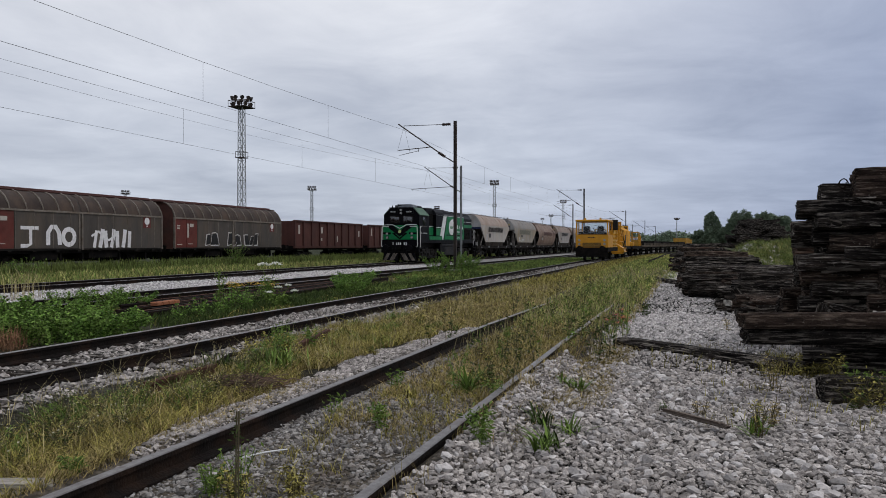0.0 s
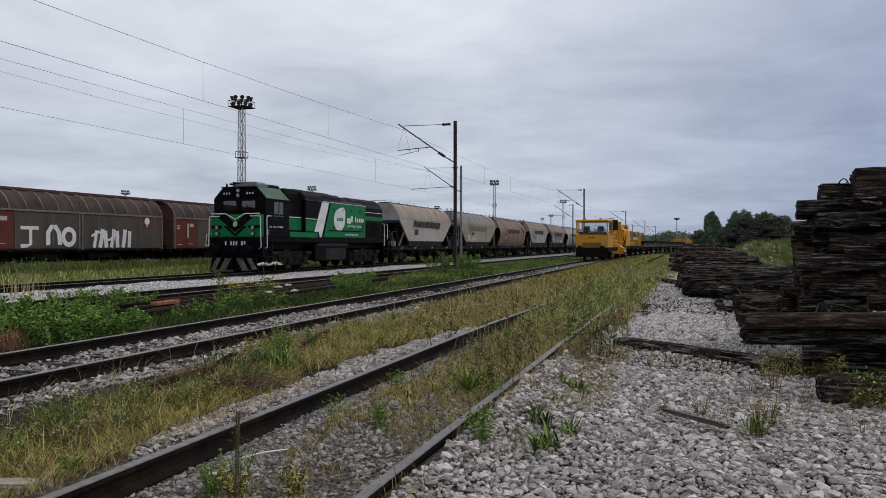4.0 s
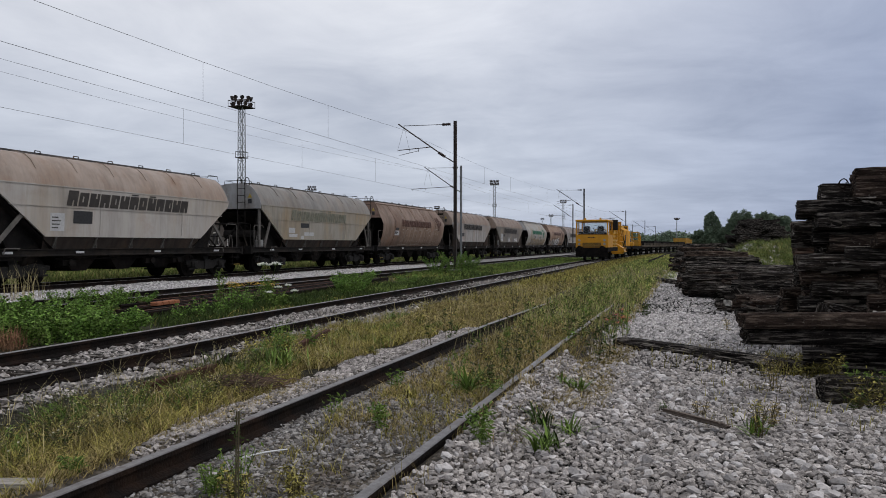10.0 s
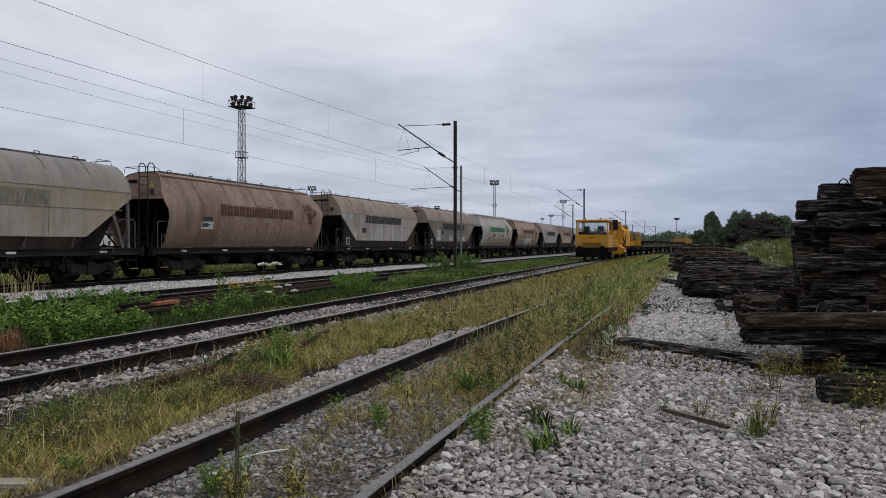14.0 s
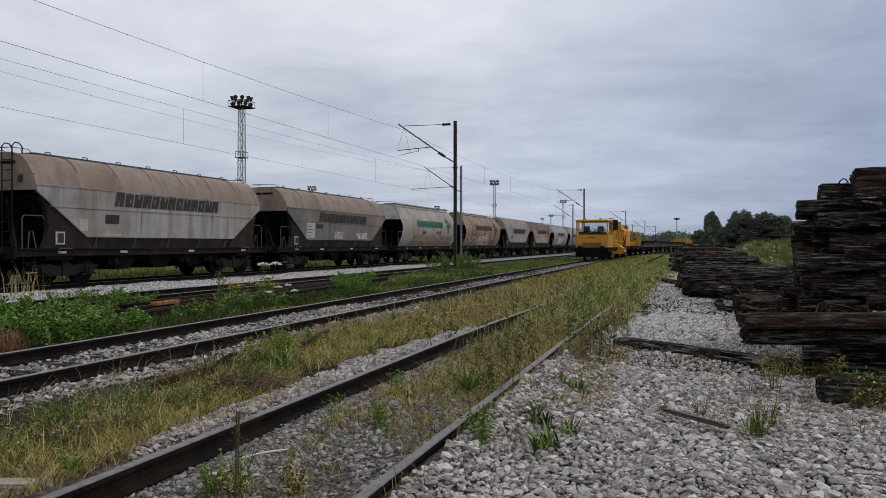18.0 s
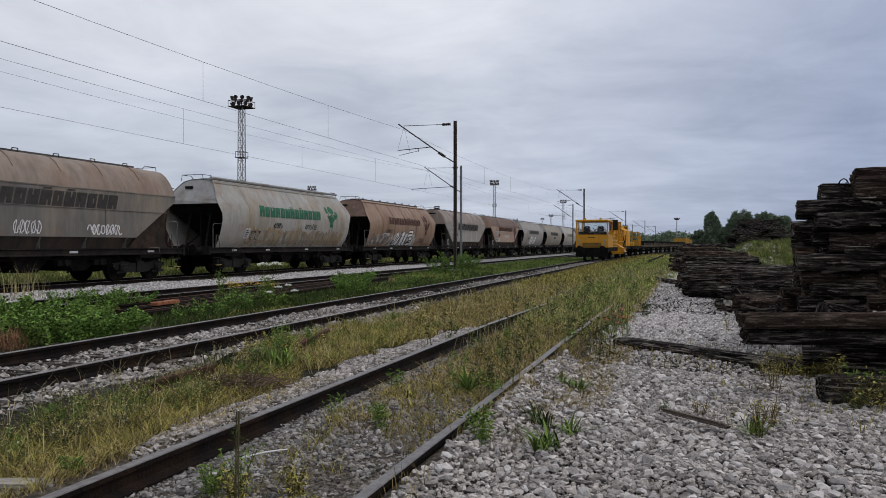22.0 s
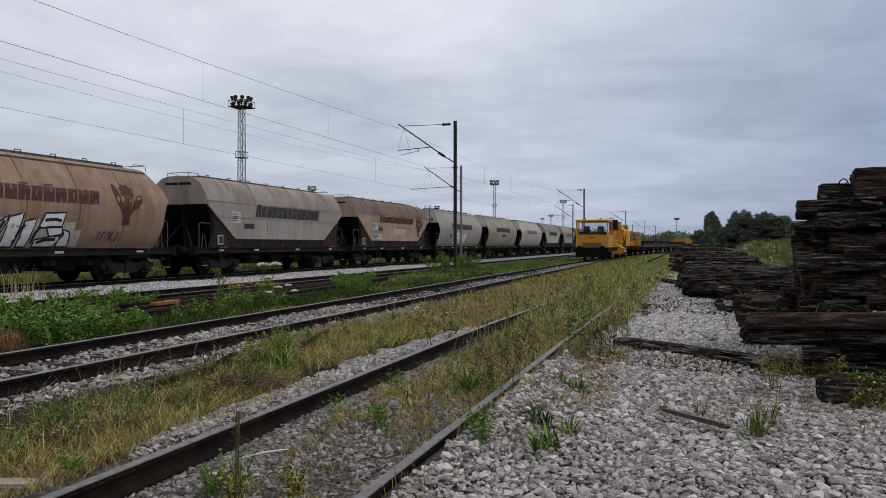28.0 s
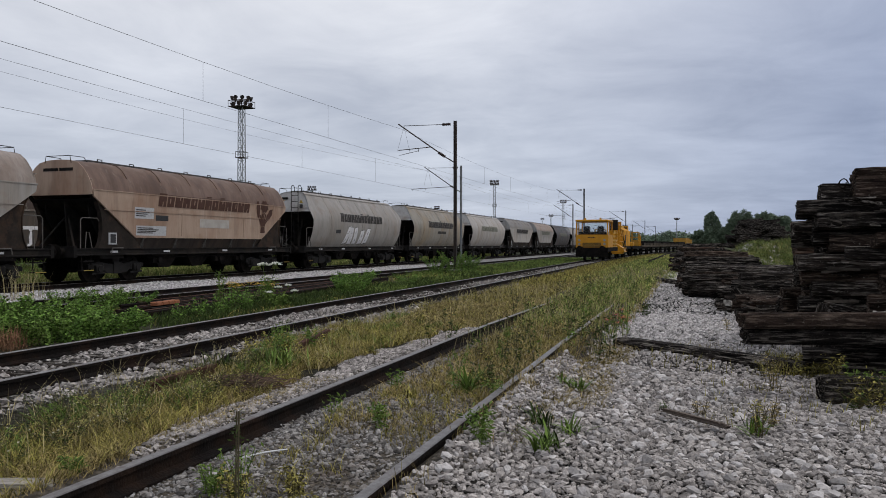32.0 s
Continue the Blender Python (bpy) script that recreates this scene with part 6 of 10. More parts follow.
    for k_, y0, y1, top in ((1.1, 5.9, 8.0, 4.09), (1.08, 8.0, 9.2, 4.05), (1.0, 9.2, 10.4, 3.97), (1.0, 10.4, 14.5, 4.03)):
        prism(bm, [(-k_, 3.6), (k_, 3.6), (k_ - 0.05, top - 0.16), (k_ - 0.3, top), (0.3 - k_, top), (0.05 - k_, top - 0.16)], "y", y0, y1)
    box(bm, 0.3, 0.7, 4.6, 5.5, 4.02, 4.12, 0.03)
    for y in (10.9, 11.9, 12.9, 13.9):
        box(bm, -0.6, 0.6, y - 0.3, y + 0.3, 4.02, 4.055, 0.01)
    box(bm, -1.1, 1.1, 3.1, 4.55, 3.7, 4.04, 0.06)
    part("roof", bm, L_ROOF, lo, "sooty black hood roof")
    # recess behind the cab
    bm = bmn()
    box(bm, 1.125, 1.15, 3.15, 4.5, 2.75, 3.6)
    for k in range(6):
        box(bm, 1.15, 1.17, 3.2, 4.45, 2.8 + 0.13 * k, 2.86 + 0.13 * k)
    part("air_grille", bm, STEEL_BLACK, lo)
    # green bands, white slash, large green panel on the near side and on the far side
    for s in (-1, 1):
        X = s * 1.372

        def flat(pts, x0=X, o=0.012):
            b_ = bmn()
            prism(b_, pts, "x", min(x0, x0 + s * o), max(x0, x0 + s * o))
            return b_
        part("green_band", flat([(3.02, 2.0), (4.6, 2.0), (4.6, 2.58), (3.02, 2.58)], s * 1.122), L_GREEN, lo)
        part("green_band", flat([(4.6, 1.98), (5.48, 1.98), (5.74, 2.52), (4.6, 2.52)]), L_GREEN, lo)
        part("green_band", flat([(3.02, 1.64), (5.75, 1.64), (5.85, 1.9), (3.02, 1.9)], s * 1.39, 0.02), L_GREEN, lo)
        part("white_stripe", flat([(5.5, 1.95), (5.95, 1.95), (6.08, 1.66), (6.25, 1.66), (7.1, 3.53), (6.33, 3.53)]), L_WHITE, lo, "slanted white stripe")
        part("green_panel", flat([(6.5, 1.68), (11.65, 1.68), (11.65, 2.25), (11.7, 3.53), (7.3, 3.53)]), L_GREEN, lo, "large green advertising panel")
        part("panel_edge", flat([(7.0, 2.0), (11.2, 2.0), (11.62, 3.0), (11.62, 3.1), (11.12, 2.08), (7.04, 2.08)], s * 1.386, 0.006), L_BLACK, lo)
        part("green_band", flat([(11.72, 2.75), (14.58, 2.75), (14.58, 3.0), (11.72, 3.0)], s * 1.202), L_GREEN, lo)
        part("white_line", flat([(11.72, 3.22), (14.58, 3.22), (14.58, 3.25), (11.72, 3.25)], s * 1.202), L_WHITE, lo)
        part("white_line", flat([(3.02, 2.62), (4.6, 2.62), (4.6, 2.66), (3.02, 2.66)], s * 1.122), L_WHITE, lo)
        part("white_line", flat([(4.6, 2.58), (5.75, 2.58), (5.77, 2.62), (4.6, 2.62)]), L_WHITE, lo)
        part("white_line", flat([(4.6, 3.55), (11.7, 3.55), (11.7, 3.58), (4.6, 3.58)]), L_WHITE, lo)
        # emblem: white rounded drop, then bars of the wording
        b_ = bmn()
        pts = []
        for k in range(28):
            a = 6.2832 * k / 28
            tip = max(0.0, math.cos(a - 0.85)) ** 8
            pts.append((8.3 + (0.66 + 0.24 * tip) * math.cos(a), 2.64 + (0.62 + 0.24 * tip) * math.sin(a)))
        prism(b_, pts, "x", min(s * 1.384, s * 1.392), max(s * 1.384, s * 1.392))
        dr = part("emblem", b_, L_WHITE, lo, "white rounded emblem")
        b_ = bmn()
        for k in range(4):
            y = 7.98 + 0.2 * k
            prism(b_, [(y, 2.58), (y + 0.14, 2.58), (y + 0.14, 2.76), (y, 2.76)], "x", min(s * 1.39, s * 1.398), max(s * 1.39, s * 1.398))
        part("bars", b_, L_GREEN, dr)
        b_ = bmn()
        for k, (wd, hh, zz) in enumerate(((0.2, 0.3, 2.48), (0.2, 0.3, 2.48), (0.2, 0.34, 2.58), (0.0, 0, 0), (0.13, 0.3, 2.58), (0.12, 0.22, 2.58), (0.18, 0.22, 2.58), (0.18, 0.22, 2.58), (0.16, 0.22, 2.58))):
            if wd:
                y = 9.25 + 0.25 * k
                prism(b_, [(y, zz), (y + wd, zz), (y + wd, zz + hh), (y, zz + hh)], "x", min(s * 1.384, s * 1.392), max(s * 1.384, s * 1.392))
        for k in range(12):
            y = 9.0 + 0.14 * k
            prism(b_, [(y, 1.8), (y + 0.1, 1.8), (y + 0.1, 1.86), (y, 1.86)], "x", min(s * 1.384, s * 1.391), max(s * 1.384, s * 1.391))
        tagged(part("wording_bars", b_, L_WHITE, lo, "white bars of wording"), kind="stuff")
        part("slogan", words("smart cargo logistic", s * 1.388, 9.28 if s > 0 else 11.5, 2.27, 0.235, s), L_WHITE, lo, "white painted slogan")
        b_ = bmn()
        for k in range(11):
            y = 1.22 + 0.11 * k
            if k not in (2, 5):
                prism(b_, [(y, 2.06), (y + 0.06, 2.06), (y + 0.06, 2.15), (y, 2.15)], "x", min(s * 1.42, s * 1.43), max(s * 1.42, s * 1.43))
        for k in range(4):
            prism(b_, [(1.0, 1.72 + 0.07 * k), (1.12 + 0.08 * (k % 2), 1.72 + 0.07 * k), (1.12 + 0.08 * (k % 2), 1.74 + 0.07 * k), (1.0, 1.74 + 0.07 * k)], "x", min(s * 1.42, s * 1.43), max(s * 1.42, s * 1.43))
        part("data_bars", b_, PLATE, lo)
        # hood doors: latches and hinges
        b_ = bmn()
        for y in (7.6, 8.7, 9.8, 10.9):
            for z in (2.2, 3.2):
                box(b_, X - 0.01 if s > 0 else X - 0.03, X + 0.03 if s > 0 else X + 0.01, y - 0.03, y + 0.03, z - 0.06, z + 0.06)
        part("latches", b_, L_BLACK, lo)
        # rear hood grilles
        b_ = bmn()
        for k in range(9):
            box(b_, s * 1.2 - 0.015, s * 1.2 + 0.015, 11.95 + 0.24 * k, 12.1 + 0.24 * k, 1.75, 2.6)
        part("rear_grille", b_, STEEL_BLACK, lo)
    # handrails
    for x in (-1.32, 1.32):
        bm = bmn()
        tube(bm, [(x * 0.62, 0.56, 2.58), (x, 0.56, 2.58), (x * 1.03, 0.56, 2.5), (x * 1.06, 0.56, 1.15), (x * 0.96, 0.58, 1.1)], 0.021)
        part("handrail", bm, HANDRAIL_WHITE, lo, "white handrail")
        bm = bmn()
        s = 1 if x > 0 else -1
        tube(bm, [(s * 1.47, 1.3, 2.6), (s * 1.47, 0.98, 2.6), (s * 1.47, 0.92, 2.5), (s * 1.47, 0.95, 1.15), (s * 1.47, 0.8, 1.1)], 0.021)
        part("handrail", bm, HANDRAIL_WHITE, lo, "white handrail")
        bm = bmn()
        for yy in (14.45, 14.95):
            tube(bm, [(s * 1.4, yy, 1.2), (s * 1.4, yy, 2.55), (s * 1.4, yy - 0.3, 2.6)], 0.024)
        part("handrail", bm, HANDRAIL_WHITE, lo, "white handrail")
        # steps
        for y in (1.25, 14.7):
            bm = bmn()
            for yy in (y - 0.28, y + 0.28):
                tube(bm, [(s * 1.38, yy, 1.4), (s * 1.38, yy, 0.4)], 0.022)
            for z in (0.42, 0.72, 1.02):
                box(bm, s * 1.38 - 0.12, s * 1.38 + 0.05, y - 0.28, y + 0.28, z - 0.015, z + 0.015)
            part("steps", bm, L_GREY, lo)
    # snow plough
    bm = bmn()
    prism(bm, [(-1.3, 0.12), (-0.1, 0.12), (-0.1, 0.72), (-1.15, 0.72)], "y", 0.5, 0.55)
    prism(bm, [(0.1, 0.12), (1.3, 0.12), (1.15, 0.72), (0.1, 0.72)], "y", 0.5, 0.55)
    part("snow_plough", bm, L_BLACK, lo)
    bm = bmn()
    for s in (-1, 1):
        for a, wd in ((0.42, 0.34), (0.98, 0.26)):
            prism(bm, [(s * a, 0.13), (s * (a + wd), 0.13), (s * (a + wd - 0.32), 0.66), (s * (a - 0.3), 0.66)], "y", 0.485, 0.505)
    part("plough_stripes", bm, YC, lo, "worn pale diagonal stripes")
    bm = bmn()
    tube(bm, [(-1.3, 0.5, 0.78), (1.3, 0.5, 0.78)], 0.02)
    for x in (-0.5, -0.3, 0.35, 0.55):
        tube(bm, [(x, 0.6, 1.05), (x, 0.45, 0.95), (x + 0.04, 0.45, 0.6)], 0.025)
    box(bm, -0.12, 0.12, 0.3, 0.62, 0.95, 1.12)
    part("hoses", bm, STEEL_BLACK, lo)
    # tanks and boxes below the frame
    bm = bmn()
    box(bm, -1.3, 1.3, 6.9, 9.3, 0.42, 1.12, 0.06)
    part("fuel_tank", bm, L_GREY, lo, "dark grey fuel tank")
    for s in (-1, 1):
        bm = bmn()
        box(bm, min(s * 0.5, s * 1.36), max(s * 0.5, s * 1.36), 5.6, 6.75, 0.45, 1.3, 0.03)
        part("battery_box", bm, L_BLACK, lo)
        bm = bmn()
        cyl(bm, (s * 1.22, 5.9, 1.24), (s * 1.22, 9.4, 1.24), 0.15, seg=14)
        part("air_reservoir", bm, L_GREY, lo, smooth=40)
    # two three-axle bogies
    for yb in (3.3, 11.9):
        bm = bmn()
        for s in (-1, 1):
            x = s * 1.12
            prism(bm, [(-2.1, 0.78), (-2.1, 0.62), (-1.5, 0.42), (-1.0, 0.56), (-0.5, 0.4), (0.5, 0.4), (1.0, 0.56), (1.5, 0.42), (2.1, 0.62), (2.1, 0.78), (1.2, 0.96), (-1.2, 0.96)], "x", x - 0.06, x + 0.06)
            for a in (-1.5, 0.0, 1.5):
                box(bm, x - 0.1, x + 0.17, a - 0.17, a + 0.17, 0.36, 0.68, 0.03)
                cyl(bm, (x + s * 0.12, a, 0.5), (x + s * 0.2, a, 0.5), 0.13, seg=12)
            for a in (-0.78, 0.78):
                for q in (-0.16, 0.16):
                    cyl(bm, (x + s * 0.05, a + q, 0.5), (x + s * 0.05, a + q, 0.92), 0.11, seg=10)
                bar(bm, (x + s * 0.12, a - 0.35, 0.72), (x + s * 0.12, a + 0.35, 0.72), 0.05, 0.1)
            cyl(bm, (x + s * 0.2, -1.9, 0.85), (x + s * 0.2, -1.35, 0.85), 0.1, seg=10)
            cyl(bm, (x + s * 0.2, 1.35, 0.85), (x + s * 0.2, 1.9, 0.85), 0.1, seg=10)
            box(bm, x - 0.05, x + 0.14, -2.15, -1.95, 0.3, 0.75)
            box(bm, x - 0.04, x + 0.04, -2.1, 2.1, 0.26, 0.4)
            for a in (-0.75, 0.75):
                box(bm, x - 0.06, x + 0.08, a - 0.32, a + 0.32, 0.3, 0.62, 0.03)
        box(bm, -1.1, 1.1, -0.3, 0.3, 0.6, 1.05)
        bg = part("bogie", bm, BOGIE_GREY, lo)
        bg.matrix_basis = pose(0, yb, 0)
        for a in (-1.5, 0.0, 1.5):
            ws = new("wheelset", wheelset_mesh(0.5))
            ws.parent = bg
            spin(ws, pose(0, a, 0.5), 0.5)
    # the long hood is stretched to the locomotive's full length
    for ob in lo.children:
        if ob.matrix_basis.translation.length > 0.01:
            m = ob.matrix_basis.copy()
            m.translation.y *= stretch
            ob.matrix_basis = m
        else:
            for o in (ob, *ob.children):
                for v in o.data.vertices:
                    v.co.y *= stretch
    MOVERS.append((lo, at))
    return lo


locomotive(49.98, 1.043)

# ---------------------------------------------------------------- wagons standing on the far siding
RUST_RED = surf("rust_red_panel", (0.12, 0.024, 0.018), (0.075, 0.017, 0.013), 2, 0.7, 0, 0.08, 25, (0.09, 0.035, 0.025), 1.2, 0.6)
GREY_BROWN = surf("grey_brown_sliding_wall", (0.068, 0.059, 0.053), (0.047, 0.04, 0.035), 1.5, 0.7, 0, 0.08, 25, (0.10, 0.075, 0.055), 0.9, 0.7, (1, 1, 0.3))
ROOF_BROWN = surf("brown_grey_wagon_roof", (0.05, 0.036, 0.029), (0.03, 0.021, 0.018), 1.5, 0.75, 0, 0.08, 25, (0.085, 0.055, 0.038), 0.8, 0.7)
END_RED = surf("dull_red_end", (0.085, 0.034, 0.025), (0.055, 0.023, 0.018), 2, 0.75, 0, 0.08, 25, (0.04, 0.025, 0.02), 1.2, 0.6)
RIB_TAN = surf("tan_wagon_rib", (0.19, 0.165, 0.14), (0.12, 0.10, 0.083), 4, 0.7, 0, 0.05, 25, (0.12, 0.08, 0.05), 2, 0.5)
RIDGE = surf("dark_red_ridge", (0.065, 0.022, 0.018), (0.045, 0.018, 0.015), 3, 0.7)
OPEN_BROWN = surf("red_brown_open_wagon", (0.085, 0.03, 0.024), (0.055, 0.021, 0.017), 2, 0.75, 0, 0.1, 25, (0.05, 0.025, 0.02), 1.1, 0.6, (1, 1, 0.4))
F_X = -30.4


def simple_gear(w, y0, y1):
    """Axle guards and wheels of a two-axle wagon at rest."""
    for y in (y0, y1):
        ws = part("wheelset", wheelset_mesh(0.46), None, w)
        ws.matrix_basis = pose(0, y, 0.46)
        bm = bmn()
        for s in (-1, 1):
            x = s * 0.98
            prism(bm, [(y - 0.5, 0.95), (y - 0.2, 0.35), (y + 0.2, 0.35), (y + 0.5, 0.95)], "x", x - 0.02, x + 0.02)
            box(bm, x - 0.06, x + 0.14, y - 0.13, y + 0.13, 0.34, 0.6)
            tube(bm, [(x + 0.05, y - 0.7, 0.85), (x + 0.05, y, 0.64), (x + 0.05, y + 0.7, 0.85)], 0.035)
        tagged(part("axle_guard", bm, STEEL_BLACK, w), kind="stuff")


def sliding_wall_wagon(y, label):
    """A closed wagon with two sliding walls a side, ribbed shoulders and a dark ridge."""
    L = 12.6
    w = thing("sliding_wall_wagon", label, "freight wagon", "closed wagons on the far siding", at=pose(F_X, y, RAIL_TOP))
    side = [(1.38, 1.02), (1.40, 2.85)]
    sh = [(1.40, 2.85), (1.36, 3.1), (1.22, 3.42), (0.98, 3.66), (0.62, 3.8), (0.0, 3.84)]
    prof = side[:1] + sh
    prof = prof + [(-x, z) for x, z in prof[::-1] if x > 0]
    bm = bmn()
    prism(bm, prof, "y", 0.25, L - 0.25)
    part("body", bm, GREY_BROWN, w)
    bm = bmn()
    for a, b in ((0.22, L / 2 - 0.05), (L / 2 + 0.05, L - 0.22)):
        for s in (-1, 1):
            n = len(sh)
            ra = [bm.verts.new((s * (x + 0.03), a, z + 0.02)) for x, z in sh]
            rb = [bm.verts.new((s * (x + 0.03), b, z + 0.02)) for x, z in sh]
            for i in range(n - 1):
                bm.faces.new((ra[i], ra[i + 1], rb[i + 1], rb[i]))
    part("roof", bm, ROOF_BROWN, w, smooth=30)
    for y0 in (0.215, L - 0.245):
        bm = bmn()
        prism(bm, [(0.985 * x, z - 0.01) for x, z in prof], "y", y0, y0 + 0.03)
        part("end_wall", bm, END_RED, w, "dull red-brown end wall")
    for s in (-1, 1):
        for a, b, m in ((0.28, 2.4, RUST_RED), (2.44, L / 2 - 0.08, GREY_BROWN), (L / 2 + 0.08, L - 0.28, GREY_BROWN)):
            bm = bmn()
            x = s * 1.40
            prism(bm, [(a, 1.1), (b, 1.1), (b, 2.82), (a, 2.82)], "x", min(x, x + s * 0.03), max(x, x + s * 0.03))
            wl_ = part("sliding_wall", bm, m, w)
            bm = bmn()
            k = a + 0.02
            while k < b:
                bar(bm, (s * 1.435, k, 1.12), (s * 1.435, k, 2.8), 0.03, 0.018)
                k += 1.07
            tagged(part("seams", bm, RIB_TAN if m is not RUST_RED else RUST_RED, wl_), kind="stuff")
        bm = bmn()
        k = 0.3
        while k < L:
            for p, q in zip(sh[:-2], sh[1:-1]):
                bar(bm, (s * (p[0] + 0.045), k + 0.18 * (3.0 - p[1]), p[1] + 0.03), (s * (q[0] + 0.045), k + 0.18 * (3.0 - q[1]), q[1] + 0.03), 0.085, 0.05)
            k += 0.93
        bar(bm, (s * 1.44, 0.2, 2.86), (s * 1.44, L - 0.2, 2.86), 0.07, 0.09)
        for yy in (0.25, L / 2 - 0.1, L / 2 + 0.1, L - 0.25):
            bar(bm, (s * 1.44, yy, 1.02), (s * 1.44, yy, 2.9), 0.1, 0.07)
        part("ribs", bm, RIB_TAN, w)
        bm = bmn()
        bar(bm, (s * 1.42, 0.2, 1.04), (s * 1.42, L - 0.2, 1.04), 0.1, 0.08)
        k = 0.7
        while k < L:
            box(bm, s * 1.44 - 0.05, s * 1.44 + 0.05, k, k + 0.18, 0.94, 1.08)
            k += 1.35
        part("lower_guide", bm, FRAME_BLACK, w)
    bm = bmn()
    box(bm, -0.35, 0.35, -0.1, L + 0.1, 3.84, 3.98, 0.04)
    box(bm, -0.75, 0.75, -0.05, L + 0.05, 3.80, 3.87, 0.02)
    part("ridge", bm, RIDGE, w, "dark red roof ridge")
    bm = bmn()
    box(bm, -1.3, 1.3, 0.0, L, 0.85, 1.02)
    box(bm, 1.0, 1.3, 3.4, 5.0, 0.55, 0.85)
    box(bm, -0.3, 0.3, 0.2, L - 0.2, 0.4, 0.9)
    for yy in (1.0, 3.6, 5.2, 6.6, 9.2, 11.2):
        box(bm, -1.2, 1.25, yy, yy + 0.12, 0.45, 0.9)
    box(bm, 1.0, 1.3, 7.0, 9.0, 0.6, 0.85)
    part("underframe", bm, STEEL_BLACK, w)
    simple_gear(w, 2.2, L - 2.2)
    buffers(w, 0.0, -1)
    buffers(w, L, 1)
    # lettering panels as plain bars
    bm = bmn()
    for k, (a, b, z0, z1) in enumerate(((0.5, 0.75, 2.2, 2.3), (0.5, 0.78, 2.36, 2.44), (1.45, 1.6, 1.7, 2.55), (1.7, 2.05, 2.35, 2.55), (0.5, 0.95, 1.25, 1.3), (1.5, 1.95, 1.3, 1.34))):
        box(bm, 1.42, 1.438, a, b, z0, z1)
    part("lettering_bars", bm, SPRAY_GREY, w)
    bm = bmn()
    box(bm, 1.42, 1.436, L - 1.75, L - 1.15, 2.2, 2.82)
    sp_ = part("red_square", bm, RUST_RED, w)
    bm = bmn()
    cyl(bm, (1.43, L - 1.45, 2.58), (1.442, L - 1.45, 2.58), 0.2, seg=16)
    box(bm, 1.43, 1.442, L - 1.5, L - 1.4, 2.26, 2.34)
    part("round_mark", bm, SPRAY_WHITE, sp_)
    return w


FLAT = lambda z: 1.436
w = sliding_wall_wagon(23.75, "grey-brown closed sliding-wall wagon with red end panel and white graffiti")
bm = bmn()
ribbon(bm, [(2.75, 2.05), (3.75, 2.05)], 0.16, FLAT, 0.008)
ribbon(bm, [(3.3, 2.05), (3.3, 1.3), (3.1, 1.22), (2.75, 1.22)], 0.17, FLAT, 0.010)
ribbon(bm, [(4.3, 1.25), (4.3, 1.85), (4.5, 2.12), (4.75, 2.12), (4.95, 1.85), (5.0, 1.25)], 0.24, FLAT, 0.008)
ribbon(bm, [(5.55 + 0.36 * math.cos(k * 0.5236), 1.65 + 0.38 * math.sin(k * 0.5236)) for k in range(13)], 0.24, FLAT, 0.012)
tagged(part("graffiti", bm, SPRAY_WHITE, w, "large white sprayed letters"), kind="stuff")
bm = bmn()
for k, (a, lean, wd) in enumerate(((7.2, 0.1, 0.2), (7.6, 0.12, 0.26), (8.05, -0.05, 0.26), (8.4, 0.12, 0.24), (8.85, -0.02, 0.26), (9.25, 0.1, 0.26), (9.7, 0.04, 0.24))):
    ribbon(bm, [(a, 1.12), (a + lean, 1.6), (a + lean * 1.6, 2.0 + 0.08 * (k % 2))], wd, FLAT, 0.008 + 0.001 * k)
ribbon(bm, [(7.0, 1.7), (7.5, 1.95), (8.2, 1.5), (8.9, 1.9)], 0.12, FLAT, 0.018)
tagged(part("graffiti", bm, SPRAY_WHITE, w, "white sprayed block shapes"), kind="stuff")
w = sliding_wall_wagon(37.0, "grey-brown closed sliding-wall wagon with black and white graffiti")
for k, yy in enumerate((3.3, 5.7, 7.7)):
    block_piece(w, FLAT, yy - 0.08, yy + 1.6, 1.2, 2.1, SPRAY_GREY, SPRAY_WHITE, 81 + k, 3)
    block_piece(w, lambda z: FLAT(z) + 0.014, yy, yy + 1.5, 1.27, 2.02, SPRAY_BLACK, SPRAY_BLACK, 81 + k, 3)
w = sliding_wall_wagon(10.5, "grey-brown closed sliding-wall wagon standing on weedy siding")


def stanchion(s):
    bm = bmn()
    prism(bm, [(-0.08, 1.0), (0.08, 1.0), (0.06, 3.1), (-0.06, 3.1)], "x", min(s * 1.4, s * 1.52), max(s * 1.4, s * 1.52))
    return finish(bm, "stanchion", RIDGE)


